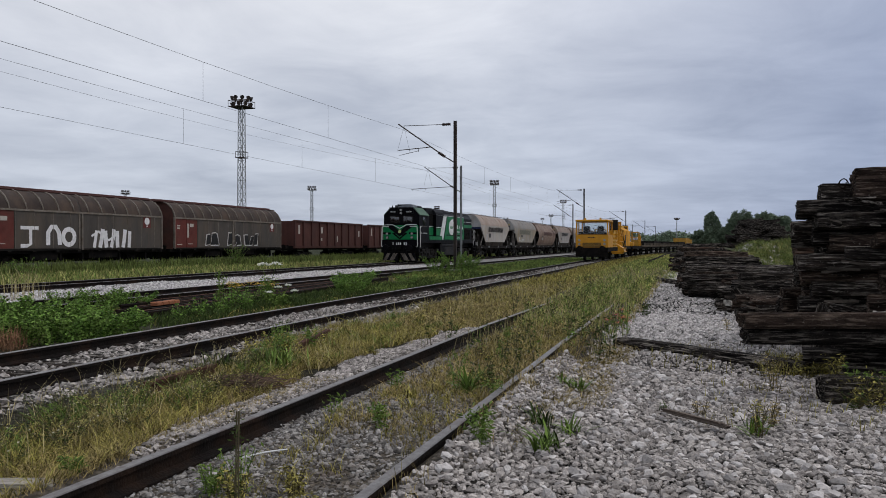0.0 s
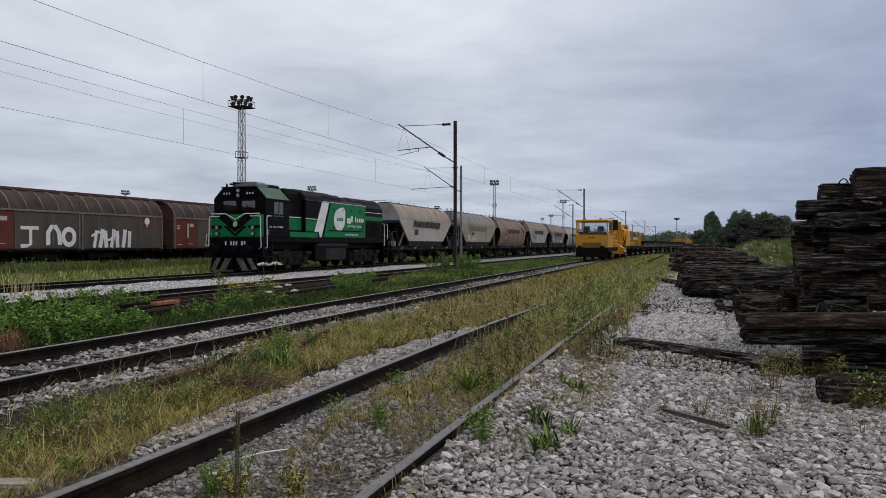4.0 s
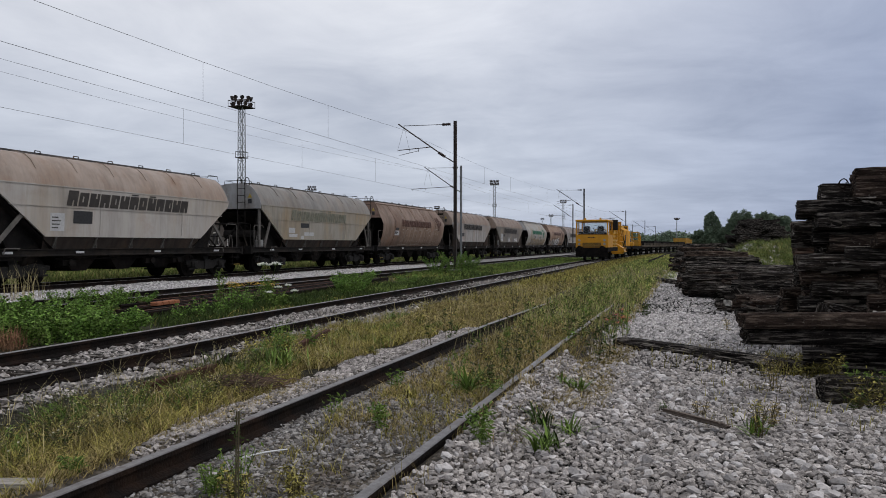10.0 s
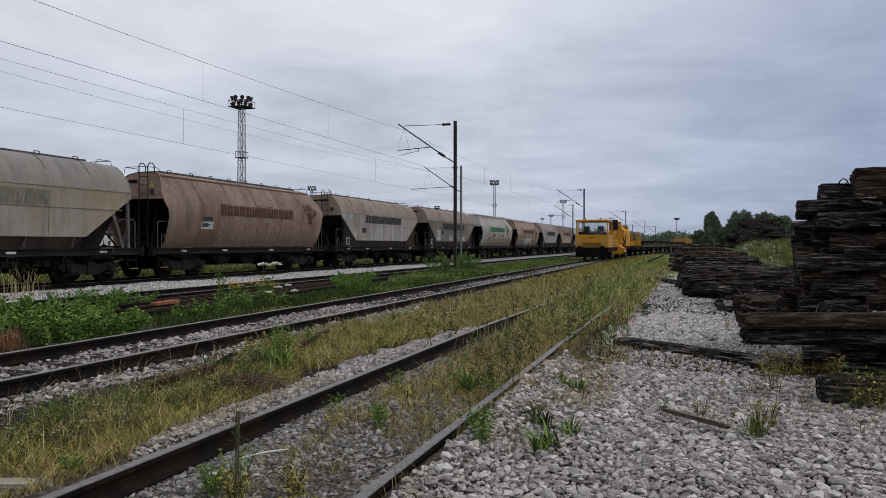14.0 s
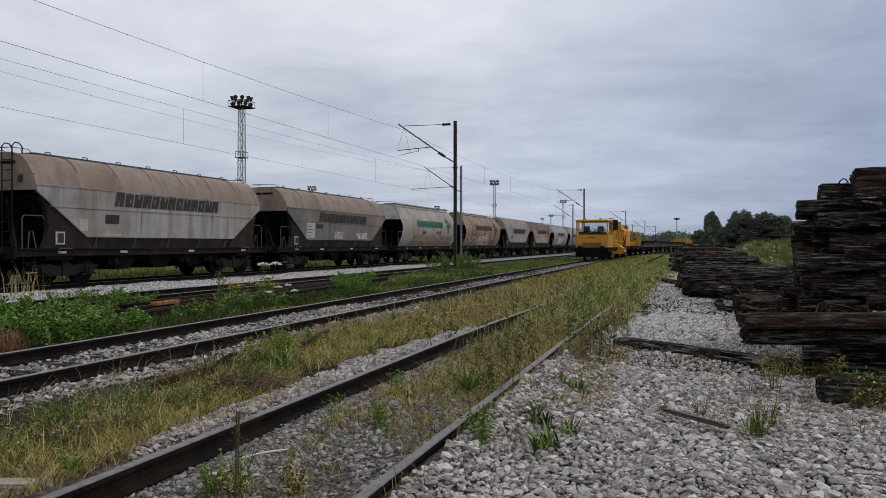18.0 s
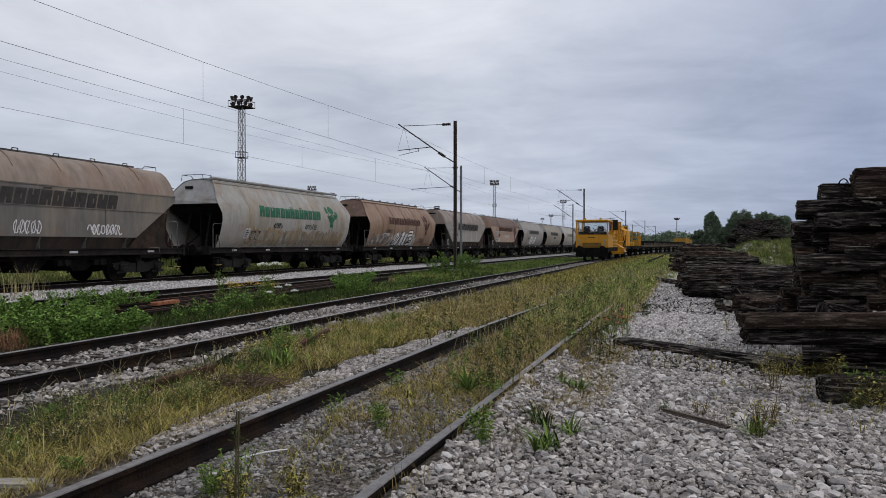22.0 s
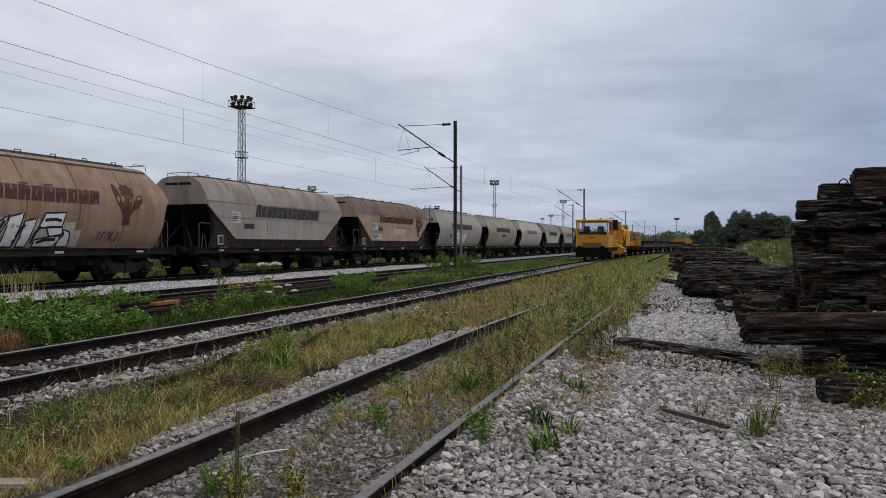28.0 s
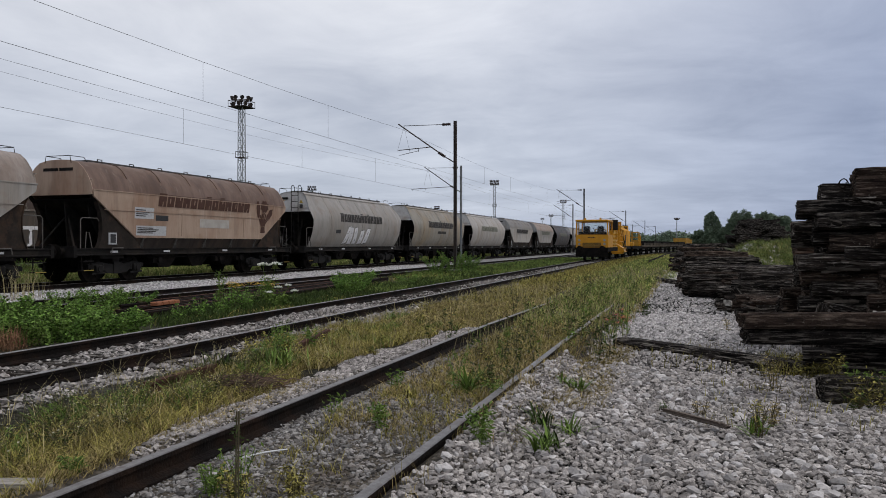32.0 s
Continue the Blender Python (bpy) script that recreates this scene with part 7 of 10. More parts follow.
def open_wagon(y, label):
    L = 12.9
    w = thing("open_wagon", label, "freight wagon", "open wagons on the far siding", at=pose(F_X, y, RAIL_TOP))
    bm = bmn()
    for x0, x1, y0, y1 in ((1.34, 1.4, 0.2, L - 0.2), (-1.4, -1.34, 0.2, L - 0.2), (-1.34, 1.34, 0.2, 0.27), (-1.34, 1.34, L - 0.27, L - 0.2)):
        box(bm, x0, x1, y0, y1, 1.15, 3.1)
    part("side_wall", bm, OPEN_BROWN, w)
    bm = bmn()
    box(bm, -1.34, 1.34, 0.2, L - 0.2, 1.0, 1.2)
    part("floor", bm, STEEL_BLACK, w)
    bm = bmn()
    for s in (-1, 1):
        for k in range(10):
            yy = 0.25 + (L - 0.5) * k / 9
            st = part("stanchion", cached(("stanchion", s), lambda: stanchion(s)), None, w)
            st.matrix_basis = pose(0, yy, 0)
        bar(bm, (s * 1.43, 0.15, 3.12), (s * 1.43, L - 0.15, 3.12), 0.16, 0.1)
        bar(bm, (s * 1.43, 0.15, 1.08), (s * 1.43, L - 0.15, 1.08), 0.12, 0.18)
    part("side_rail", bm, RIDGE, w)
    bm = bmn()
    for a, b, z0, z1 in ((0.9, 1.15, 2.1, 2.8), (4.6, 5.0, 2.2, 2.7), (4.7, 4.9, 1.6, 1.8), (7.6, 7.8, 1.5, 2.0), (12.0, 12.25, 2.0, 2.5)):
        box(bm, 1.4, 1.408, a, b, z0, z1)
    part("lettering_bars", bm, SPRAY_GREY, w)
    bm = bmn()
    box(bm, -1.2, 1.2, 0.05, L - 0.05, 0.85, 1.0)
    part("underframe", bm, STEEL_BLACK, w)
    for yy in (2.4, L - 2.4):
        for a in (-0.9, 0.9):
            ws = part("wheelset", wheelset_mesh(0.46), None, w)
            ws.matrix_basis = pose(0, yy + a, 0.46)
        bb = new("bogie", CACHE[("bogie", 1.8)])
        bb.parent = w
        bb.matrix_basis = pose(0, yy, 0)
    buffers(w, 0.0, -1)
    buffers(w, L, 1)
    return w


for i in range(5):
    open_wagon(51.2 + 14.0 * i, "dark red-brown open freight wagon with upright ribs")

# ---------------------------------------------------------------- overhead line
POST = surf("dark_steel_mast", (0.05, 0.04, 0.036), (0.032, 0.027, 0.025), 5, 0.7, 0.2, 0.2, 40, (0.10, 0.06, 0.04), 1.5, 0.5)
GALV = surf("galvanised_mast", (0.27, 0.28, 0.285), (0.20, 0.21, 0.215), 4, 0.55, 0.3, 0.1, 40, (0.14, 0.12, 0.10), 1.5, 0.4)
CERAMIC = surf("brown_insulator", (0.05, 0.03, 0.025), (0.03, 0.02, 0.018), 8, 0.3)
WIRE = surf("dull_copper_wire", (0.10, 0.10, 0.10), (0.07, 0.07, 0.07), 8, 0.6, 0.3)


D_YS = [-14, 36, 84, 140.5, 201, 262]
T_YS = [-4, 56.5, 115.6, 178, 240]


def mast(x, y, reach, pale):
    m = thing("overhead_line_mast", ("pale galvanised" if pale else "dark steel") + " mast with cantilever over the track", "railway mast", "overhead line masts", at=pose(x, y, 0))
    mat = GALV if pale else POST
    bm = bmn()
    for s in (-0.065, 0.065):
        box(bm, s - 0.01, s + 0.01, -0.06, 0.06, -0.4, 7.62)
    box(bm, -0.065, 0.065, -0.008, 0.008, -0.4, 7.62)
    part("post", bm, mat, m)
    bm = bmn()
    box(bm, -0.3, 0.3, -0.3, 0.3, -0.3, 0.18, 0.04)
    part("footing", bm, surf("concrete_footing", (0.33, 0.32, 0.30), (0.25, 0.24, 0.22), 6, 0.9, 0, 0.3, 40), m)
    t = -reach
    bm = bmn()
    cyl(bm, (-0.45, 0, 5.78), (t - 0.3, 0, 7.6), 0.032, seg=8)
    cyl(bm, (-0.6, 0, 7.47), (t, 0, 7.5), 0.015, seg=6)
    cyl(bm, (-0.08, 0, 5.56), (-0.5, 0, 5.82), 0.028, seg=8)
    part("cantilever", bm, POST, m)
    bm = bmn()
    if y in T_YS:
        cyl(bm, (t + 2.0, 0, 5.98), (t - 1.45, 0, 5.86), 0.022, seg=6)
        cyl(bm, (t - 0.2, 0, 5.9), (t - 0.2, 0, 5.76), 0.012, seg=5)
        cyl(bm, (t - 1.3, 0, 5.87), (t - 1.3, 0, 5.74), 0.014, seg=5)
    else:
        cyl(bm, (t + 1.4, 0, 6.36), (t - 0.3, 0, 6.26), 0.02, seg=6)
        cyl(bm, (t + 0.8, 0, 6.3), (t + 0.8, 0, 6.14), 0.012, seg=5)
        cyl(bm, (t + 0.8, 0, 6.2), (t - 0.25, 0, 6.0), 0.014, seg=5)
    part("registration_arm", bm, POST, m)
    for p, q in (((-0.55, 0, 5.85), (-0.9, 0, 6.08)), ((-0.25, 0, 7.47), (-0.7, 0, 7.47))):
        bm = bmn()
        P, Q = Vector(p), Vector(q)
        for k in range(5):
            c = P.lerp(Q, (k + 0.5) / 5)
            d = (Q - P).normalized() * 0.03
            cyl(bm, c - d, c + d, 0.085, 0.05, 10)
        cyl(bm, P, Q, 0.035, seg=8)
        part("insulator", bm, CERAMIC, m)
    bm = bmn()
    for dy_ in (-0.9, 0.9):
        cyl(bm, (t, 0, 7.48), (t, dy_, 6.2 if dy_ > 0 else 6.1), 0.006, seg=4)
    part("stay_wire", bm, WIRE, m)
    return m


def wires(label, x, ys_, stagger, contact=5.72, sag=0.45, aux=0.0):
    wv = thing("overhead_wire", label, "overhead line", "overhead wires")
    bm_c, bm_m = bmn(), bmn()
    for k, (y0, y1) in enumerate(zip(ys_[:-1], ys_[1:])):
        xa, xb = x + stagger * (-1) ** k, x - stagger * (-1) ** k
        n = 12
        pm = []
        for i in range(n + 1):
            u = i / n
            pm.append((xa + (xb - xa) * u, y0 + (y1 - y0) * u, 7.34 - sag * 4 * u * (1 - u)))
        r_ = 0.0055 if y0 < 60 else 0.009
        tube(bm_m, pm, r_, 5)
        if aux:
            bm = bmn()
            tube(bm, [(px_ + 0.05, py_, pz_ - (aux - sag) * 4 * (i / n) * (1 - i / n)) for i, (px_, py_, pz_) in enumerate(pm)], r_ * 0.8, 5)
            part("auxiliary_wire", bm, WIRE, wv)
        tube(bm_c, [(xa, y0, contact), ((xa + xb) / 2, (y0 + y1) / 2, contact - 0.02), (xb, y1, contact)], r_, 5)
        for i in range(2, n, 2):
            bm = bmn()
            u = i / n
            cyl(bm, pm[i], (pm[i][0], pm[i][1], contact - 0.01), 0.004, seg=4)
            part("dropper", bm, WIRE, wv)
    part("contact_wire", bm_c, WIRE, wv)
    part("carrier_wire", bm_m, WIRE, wv)


for k, y in enumerate(D_YS[1:]):
    mast(-11.2, y, 2.75, False)
for k, y in enumerate(T_YS[1:]):
    mast(-17.1, y, 2.75, k == 0)
wires("contact and carrier wires over the overgrown siding", -13.95, D_YS, 0.12, 5.78)
wires("contact and carrier wires over the running track", T_X, T_YS, 0.12, 5.62, 0.29, 0.73)


# ---------------------------------------------------------------- floodlight towers
def tower(x, y, label):
    t = thing("floodlight_tower", label, "light tower", "floodlight towers", at=pose(x, y, 0))
    H_ = 23.4
    wd = lambda z: 0.52 - 0.14 * z / H_
    bm = bmn()
    for sx in (-1, 1):
        for sy in (-1, 1):
            bar(bm, (sx * wd(0), sy * wd(0), -0.5), (sx * wd(H_), sy * wd(H_), H_), 0.10, 0.10)
    part("leg_frame", bm, GALV, t)
    bm = bmn()
    n = 22
    for i in range(n):
        z0, z1 = H_ * i / n, H_ * (i + 1) / n
        a, b = wd(z0), wd(z1)
        for f in range(4):
            c, s = (1, 0, -1, 0)[f], (0, 1, 0, -1)[f]
            P = lambda u, z, ww: (c * ww - s * u * ww, s * ww + c * u * ww, z)
            u = 1 if i % 2 else -1
            bar(bm, P(-u, z0, a), P(u, z1, b), 0.06, 0.06)
            bar(bm, P(-1, z1, b), P(1, z1, b), 0.05, 0.05)
    part("lattice", bm, GALV, t)
    for z, r in ((15.3, 0.7), (H_, 1.5)):
        bm = bmn()
        box(bm, -r, r, -r, r, z, z + 0.12)
        part("platform", bm, POST, t)
        bm = bmn()
        for s in (-1, 1):
            tube(bm, [(-r, s * r, z + 1.0), (r, s * r, z + 1.0)], 0.04)
            tube(bm, [(s * r, -r, z + 1.0), (s * r, r, z + 1.0)], 0.04)
            for q in (-1, 1):
                tube(bm, [(s * r, q * r, z), (s * r, q * r, z + 1.0)], 0.04)
        tagged(part("guard_rail", bm, POST, t), kind="stuff")
    for lvl, z in ((0, 23.9), (1, 24.9)):
        for k in range(10):
            a = 6.2832 * (k + 0.5 * lvl) / 10
            R = 1.5
            bm = bmn()
            c = Vector((R * math.cos(a), R * math.sin(a), z))
            o = Vector((math.cos(a), math.sin(a), -0.45)).normalized()
            cyl(bm, c - o * 0.18, c + o * 0.2, 0.17, 0.34, 10)
            bar(bm, c - Vector((0, 0, 0.45)), c, 0.08, 0.08)
            part("floodlight", bm, POST, t)
    bm = bmn()
    bar(bm, (0, 0, H_), (0, 0, 25.3), 0.12, 0.12)
    for z in (23.9, 24.9):
        for k in range(5):
            a = 6.2832 * k / 10
            bar(bm, (-1.5 * math.cos(a), -1.5 * math.sin(a), z - 0.4), (1.5 * math.cos(a), 1.5 * math.sin(a), z - 0.4), 0.06, 0.06)
    part("head_frame", bm, POST, t)
    return t


T0 = tower(-68.55, 104.8, "tall steel lattice tower with a ring of floodlights")
for x, y in ((-145.9, 273.2), (-68.9, 270.2), (-235.6, 270.0), (-64.3, 400.1), (-148.8, 440.0), (-104.6, 590.0), (-125.5, 665.0)):
    copy_thing(T0, pose(x, y, 0, 0, 0, 10))
pl = thing("lamp_mast", "slender steel lamp mast with a small lamp head", "lamp mast", at=pose(-5.2, 314.2, 0))
bm = bmn()
cyl(bm, (0, 0, -0.3), (0, 0, 12), 0.22, 0.12, 10)
part("pole", bm, GALV, pl)
bm = bmn()
box(bm, -0.9, 0.9, -0.3, 0.3, 11.2, 11.6)
for x in (-0.9, -0.3, 0.3, 0.9):
    cyl(bm, (x, -0.3, 11.7), (x, 0.1, 11.9), 0.25, seg=8)
part("lamp_head", bm, POST, pl)

# ---------------------------------------------------------------- yellow track machines
YELLOW = surf("machine_yellow", (0.55, 0.255, 0.010), (0.45, 0.20, 0.010), 2, 0.45, 0, 0.04, 20, (0.32, 0.15, 0.02), 1.2, 0.5)
YELLOW_DIM = surf("worn_machine_yellow", (0.46, 0.25, 0.03), (0.33, 0.18, 0.03), 2, 0.6, 0, 0.06, 20, (0.14, 0.08, 0.03), 1.2, 0.6)
RUBBER = surf("black_rubber", (0.018, 0.018, 0.018), (0.012, 0.012, 0.012), 8, 0.8)
CLEAR = glass("clear_windscreen", (0.9, 0.92, 0.92), 0.03)


def track_car(y):
    t = thing("track_car", "yellow track maintenance car with a wide windscreen and flat roof", "track vehicle", at=pose(b_centre(y), y, RAIL_TOP, 0, 0, b_turn(y + 3)))
    hw = 1.27
    bm = bmn()
    prism(bm, [(-hw, 1.05), (hw, 1.05), (hw, 2.06), (-hw, 2.06)], "y", 0.0, 3.4)
    part("lower_body", bm, YELLOW, t)
    bm = bmn()
    for x in (-hw + 0.05, hw - 0.05):
        bar(bm, (x, 0.02, 2.0), (x * 0.98, 0.16, 3.12), 0.1, 0.1)
        bar(bm, (x, 3.35, 2.0), (x, 3.35, 3.12), 0.1, 0.1)
        bar(bm, (x, 1.4, 2.0), (x, 1.4, 3.12), 0.08, 0.08)
    part("window_posts", bm, YELLOW, t)
    bm = bmn()
    box(bm, -hw - 0.03, hw + 0.03, 0.0, 3.5, 3.08, 3.24, 0.04)
    part("roof", bm, YELLOW, t)
    for x in (-0.6, 0.6):
        bm = bmn()
        cyl(bm, (x, 0.6, 3.24), (x, 0.6, 3.4), 0.09, 0.07, 10)
        part("beacon", bm, YELLOW_DIM, t)
    bm = bmn()
    box(bm, -hw + 0.12, hw - 0.12, 0.06, 0.08, 2.1, 3.06)
    part("windscreen", bm, CLEAR, t).visible_shadow = False
    bm = bmn()
    box(bm, -hw + 0.12, hw - 0.12, 3.33, 3.35, 2.3, 3.06)
    part("rear_window", bm, CLEAR, t).visible_shadow = False
    bm = bmn()
    for a in (-0.35, 0.35):
        tube(bm, [(a, 0.02, 2.08), (a - 0.25, 0.04, 2.6)], 0.02)
    part("wipers", bm, RUBBER, t)
    bm = bmn()
    box(bm, -0.8, -0.3, 1.0, 1.5, 1.9, 2.75, 0.08)
    box(bm, 0.3, 0.8, 1.0, 1.5, 1.9, 2.75, 0.08)
    part("seats", bm, RUBBER, t)
    bm = bmn()
    box(bm, -1.1, 1.1, 0.25, 0.7, 1.9, 2.3, 0.06)
    part("console", bm, RUBBER, t)
    bm = bmn()
    box(bm, -0.72, 0.72, -0.02, 0.02, 1.1, 1.42)
    g_ = part("radiator_grille", bm, RUBBER, t)
    for k in range(5):
        bm = bmn()
        box(bm, -0.70, 0.70, -0.035, -0.015, 1.13 + 0.06 * k, 1.155 + 0.06 * k)
        part("slat", bm, YELLOW_DIM, g_)
    for x in (-0.98, 0.98):
        for z in (1.32, 1.62):
            bm = bmn()
            cyl(bm, (x, 0.0, z), (x, -0.05, z), 0.1, seg=12)
            part("headlight", bm, LENS, t)
    bm = bmn()
    for i in range(6):
        box(bm, -0.3 + 0.1 * i, -0.23 + 0.1 * i, -0.012, 0.01, 1.8, 1.87)
    part("lettering_bars", bm, RUBBER, t)
    bm = bmn()
    box(bm, -1.25, 1.25, -0.05, 8.0, 0.72, 1.05)
    box(bm, -1.25, 1.25, -0.1, 0.05, 0.3, 1.05, 0.02)
    part("chassis", bm, STEEL_BLACK, t)
    buffers(t, -0.08, -1, 0.95)
    for yy in (1.4, 6.2):
        ws = part("wheelset", wheelset_mesh(0.46), None, t)
        ws.matrix_basis = pose(0, yy, 0.46)
    bm = bmn()
    box(bm, -1.2, 1.2, 3.5, 8.0, 1.05, 1.15)
    for yy in (3.8, 5.2, 6.6, 7.9):
        for s in (-1, 1):
            bar(bm, (s * 1.18, yy, 1.1), (s * 1.18, yy, 1.75), 0.07, 0.07)
    for s in (-1, 1):
        for z in (1.35, 1.62):
            bar(bm, (s * 1.19, 3.6, z), (s * 1.19, 8.0, z), 0.03, 0.16)
    part("load_platform", bm, YELLOW_DIM, t)
    return t


def crane_wagon(y):
    t = thing("crane_wagon", "yellow rail crane wagon with mast, cab and folded boom", "track vehicle", at=pose(b_centre(y), y, RAIL_TOP, 0, 0, b_turn(y + 5)))
    bm = bmn()
    box(bm, -1.25, 1.25, 0, 11, 0.8, 1.1)
    part("chassis", bm, STEEL_BLACK, t)
    bm = bmn()
    prism(bm, [(-0.45, 0.62), (-0.25, 0.42), (1.45, 0.42), (1.7, 0.62), (1.62, 0.95), (1.3, 1.12), (1.05, 1.3), (0.0, 1.3), (-0.25, 1.1), (-0.5, 0.95)], "y", -0.35, 1.5)
    for z in (0.62, 0.95):
        prism(bm, [(-0.52, z - 0.03), (1.76, z - 0.03), (1.76, z + 0.03), (-0.52, z + 0.03)], "y", -0.4, 1.5)
    part("tool_box", bm, YELLOW, t)
    bm = bmn()
    for x in (-1.15, -0.35):
        for y_ in (1.7, 3.2):
            bar(bm, (x, y_, 1.1), (x, y_, 2.75), 0.09, 0.09)
    for y_ in (1.7, 3.2):
        for z in (1.75, 2.7):
            bar(bm, (-1.15, y_, z), (-0.35, y_, z), 0.09, 0.1)
    for x in (-1.15, -0.35):
        bar(bm, (x, 1.7, 2.7), (x, 3.2, 2.7), 0.08, 0.08)
    box(bm, -1.15, -0.35, 1.68, 1.74, 1.1, 1.7)
    part("operator_platform", bm, YELLOW_DIM, t)
    bm = bmn()
    for x in (0.2, 1.1):
        bar(bm, (x, 2.2, 1.1), (x, 2.2, 3.4), 0.17, 0.2)
    for z in (1.5, 2.2, 2.9, 3.35):
        bar(bm, (0.2, 2.2, z), (1.1, 2.2, z), 0.1, 0.1)
    bar(bm, (0.2, 2.2, 1.5), (1.1, 2.2, 2.2), 0.06, 0.06)
    bar(bm, (1.1, 2.2, 2.2), (0.2, 2.2, 2.9), 0.06, 0.06)
    part("lifting_mast", bm, YELLOW, t)
    bm = bmn()
    box(bm, 0.25, 0.95, 0.9, 1.7, 2.6, 3.55, 0.05)
    part("mast_head", bm, FRAME_BLACK, t)
    bm = bmn()
    for y_ in (2.9, 4.4):
        bar(bm, (0.85, y_, 1.1), (0.85, y_, 3.4), 0.11, 0.11)
    for z in (1.9, 2.7, 3.35):
        bar(bm, (0.85, 2.9, z), (0.85, 4.4, z), 0.1, 0.1)
        bar(bm, (0.0, 4.4, z), (0.9, 4.4, z), 0.08, 0.1)
    bar(bm, (0.0, 4.4, 1.1), (0.0, 4.4, 3.4), 0.1, 0.1)
    for k in range(5):
        yy = 0.6 + 0.75 * k
        bar(bm, (1.18, yy, 1.1), (1.18, yy, 2.2 + 0.25 * (k % 3)), 0.07, 0.07)
        bar(bm, (-1.18, yy, 1.1), (-1.18, yy, 2.3 + 0.2 * (k % 2)), 0.07, 0.07)
    for z in (1.55, 2.15):
        bar(bm, (1.18, 0.5, z), (1.18, 3.8, z), 0.05, 0.06)
        bar(bm, (-1.18, 0.5, z), (1.18, 0.5, z), 0.06, 0.07)
    part("side_frame", bm, YELLOW, t)
    bm = bmn()
    bar(bm, (0.2, 4.0, 1.2), (0.3, 6.2, 3.3), 0.2, 0.22)
    bar(bm, (0.3, 6.2, 3.3), (0.4, 9.4, 1.7), 0.17, 0.2)
    cyl(bm, (0.5, 4.4, 1.2), (0.5, 5.8, 2.7), 0.09, seg=8)
    cyl(bm, (-0.1, 6.6, 2.9), (0.0, 8.6, 1.9), 0.08, seg=8)
    part("boom", bm, YELLOW_DIM, t)
    for yy in (4.6, 6.0, 7.4, 8.8, 10.2):
        bm = bmn()
        tube(bm, [(1.15, yy, 1.1), (1.15, yy + 0.5, 2.6), (0.6, yy + 0.5, 2.9)], 0.09, 5)
        part("side_arm", bm, YELLOW, t)
    bm = bmn()
    box(bm, -1.1, 1.0, 7.6, 8.4, 1.1, 1.5, 0.06)
    part("engine_box", bm, YELLOW, t)
    bm = bmn()
    tube(bm, [(1.2, 3.4, 1.5), (1.3, 4.2, 0.7), (1.25, 5.2, 0.8), (1.2, 5.6, 1.6)], 0.05)
    tube(bm, [(1.2, 3.6, 2.1), (1.3, 4.5, 1.2), (1.25, 5.4, 1.5), (1.2, 6.0, 2.2)], 0.05)
    part("hydraulic_hoses", bm, RUBBER, t)
    for yy in (1.6, 3.4, 7.6, 9.4):
        ws = part("wheelset", wheelset_mesh(0.46), None, t)
        ws.matrix_basis = pose(0, yy, 0.46)
    return t


DECK = surf("dusty_plank_deck", (0.17, 0.14, 0.11), (0.10, 0.08, 0.06), 3, 0.85, 0, 0.2, 30, (0.05, 0.04, 0.03), 1.0, 0.5)


def flat_wagon(y, label, load=None, top=1.75):
    L = 13.0
    t = thing("flat_wagon", label, "freight wagon", "flat wagons behind the crane", at=pose(b_centre(y), y, RAIL_TOP, 0, 0, b_turn(y + 6)))
    bm = bmn()
    box(bm, -1.35, 1.35, 0, L, 1.0, 1.2)
    for k in range(9):
        for s in (-1, 1):
            box(bm, s * 1.4 - 0.04, s * 1.4 + 0.04, 0.5 + 1.5 * k, 0.62 + 1.5 * k, 0.95, 1.45)
    part("deck", bm, DECK, t)
    bm = bmn()
    box(bm, -1.1, 1.1, 0.1, L - 0.1, 0.75, 1.0)
    part("underframe", bm, STEEL_BLACK, t)
    for yy in (1.6, 3.4, L - 3.4, L - 1.6):
        ws = part("wheelset", wheelset_mesh(0.46), None, t)
        ws.matrix_basis = pose(0, yy, 0.46)
    buffers(t, 0, -1)
    buffers(t, L, 1)
    if load:
        bm = bmn()
        prism(bm, [(-1.25, 1.2), (1.25, 1.2), (1.25, top), (-1.25, top)], "y", 0.5, L - 0.5)
        part("box_body", bm, load, t)
        bm = bmn()
        for k in range(8):
            bar(bm, (1.28, 0.7 + 1.65 * k, 1.2), (1.28, 0.7 + 1.65 * k, top + 0.05), 0.08, 0.08)
            bar(bm, (-1.28, 0.7 + 1.65 * k, 1.2), (-1.28, 0.7 + 1.65 * k, top + 0.05), 0.08, 0.08)
        part("stakes", bm, load, t)
    return t


track_car(60.0)
CR = crane_wagon(69.5)
copy_thing(CR, pose(b_centre(93.5), 93.5, RAIL_TOP, 0, 0, 180 + b_turn(88)))
flat_wagon(95.0, "empty dark flat wagon with short side stakes")
flat_wagon(109.0, "dark flat wagon carrying low side boards", FRAME_BLACK)
flat_wagon(123.0, "dark flat wagon carrying low side boards", FRAME_BLACK)
flat_wagon(137.0, "empty dark flat wagon with short side stakes")
flat_wagon(151.0, "dark flat wagon carrying low side boards", FRAME_BLACK)
flat_wagon(165.5, "flat wagon with a dull yellow box body", YELLOW_DIM, 2.6)

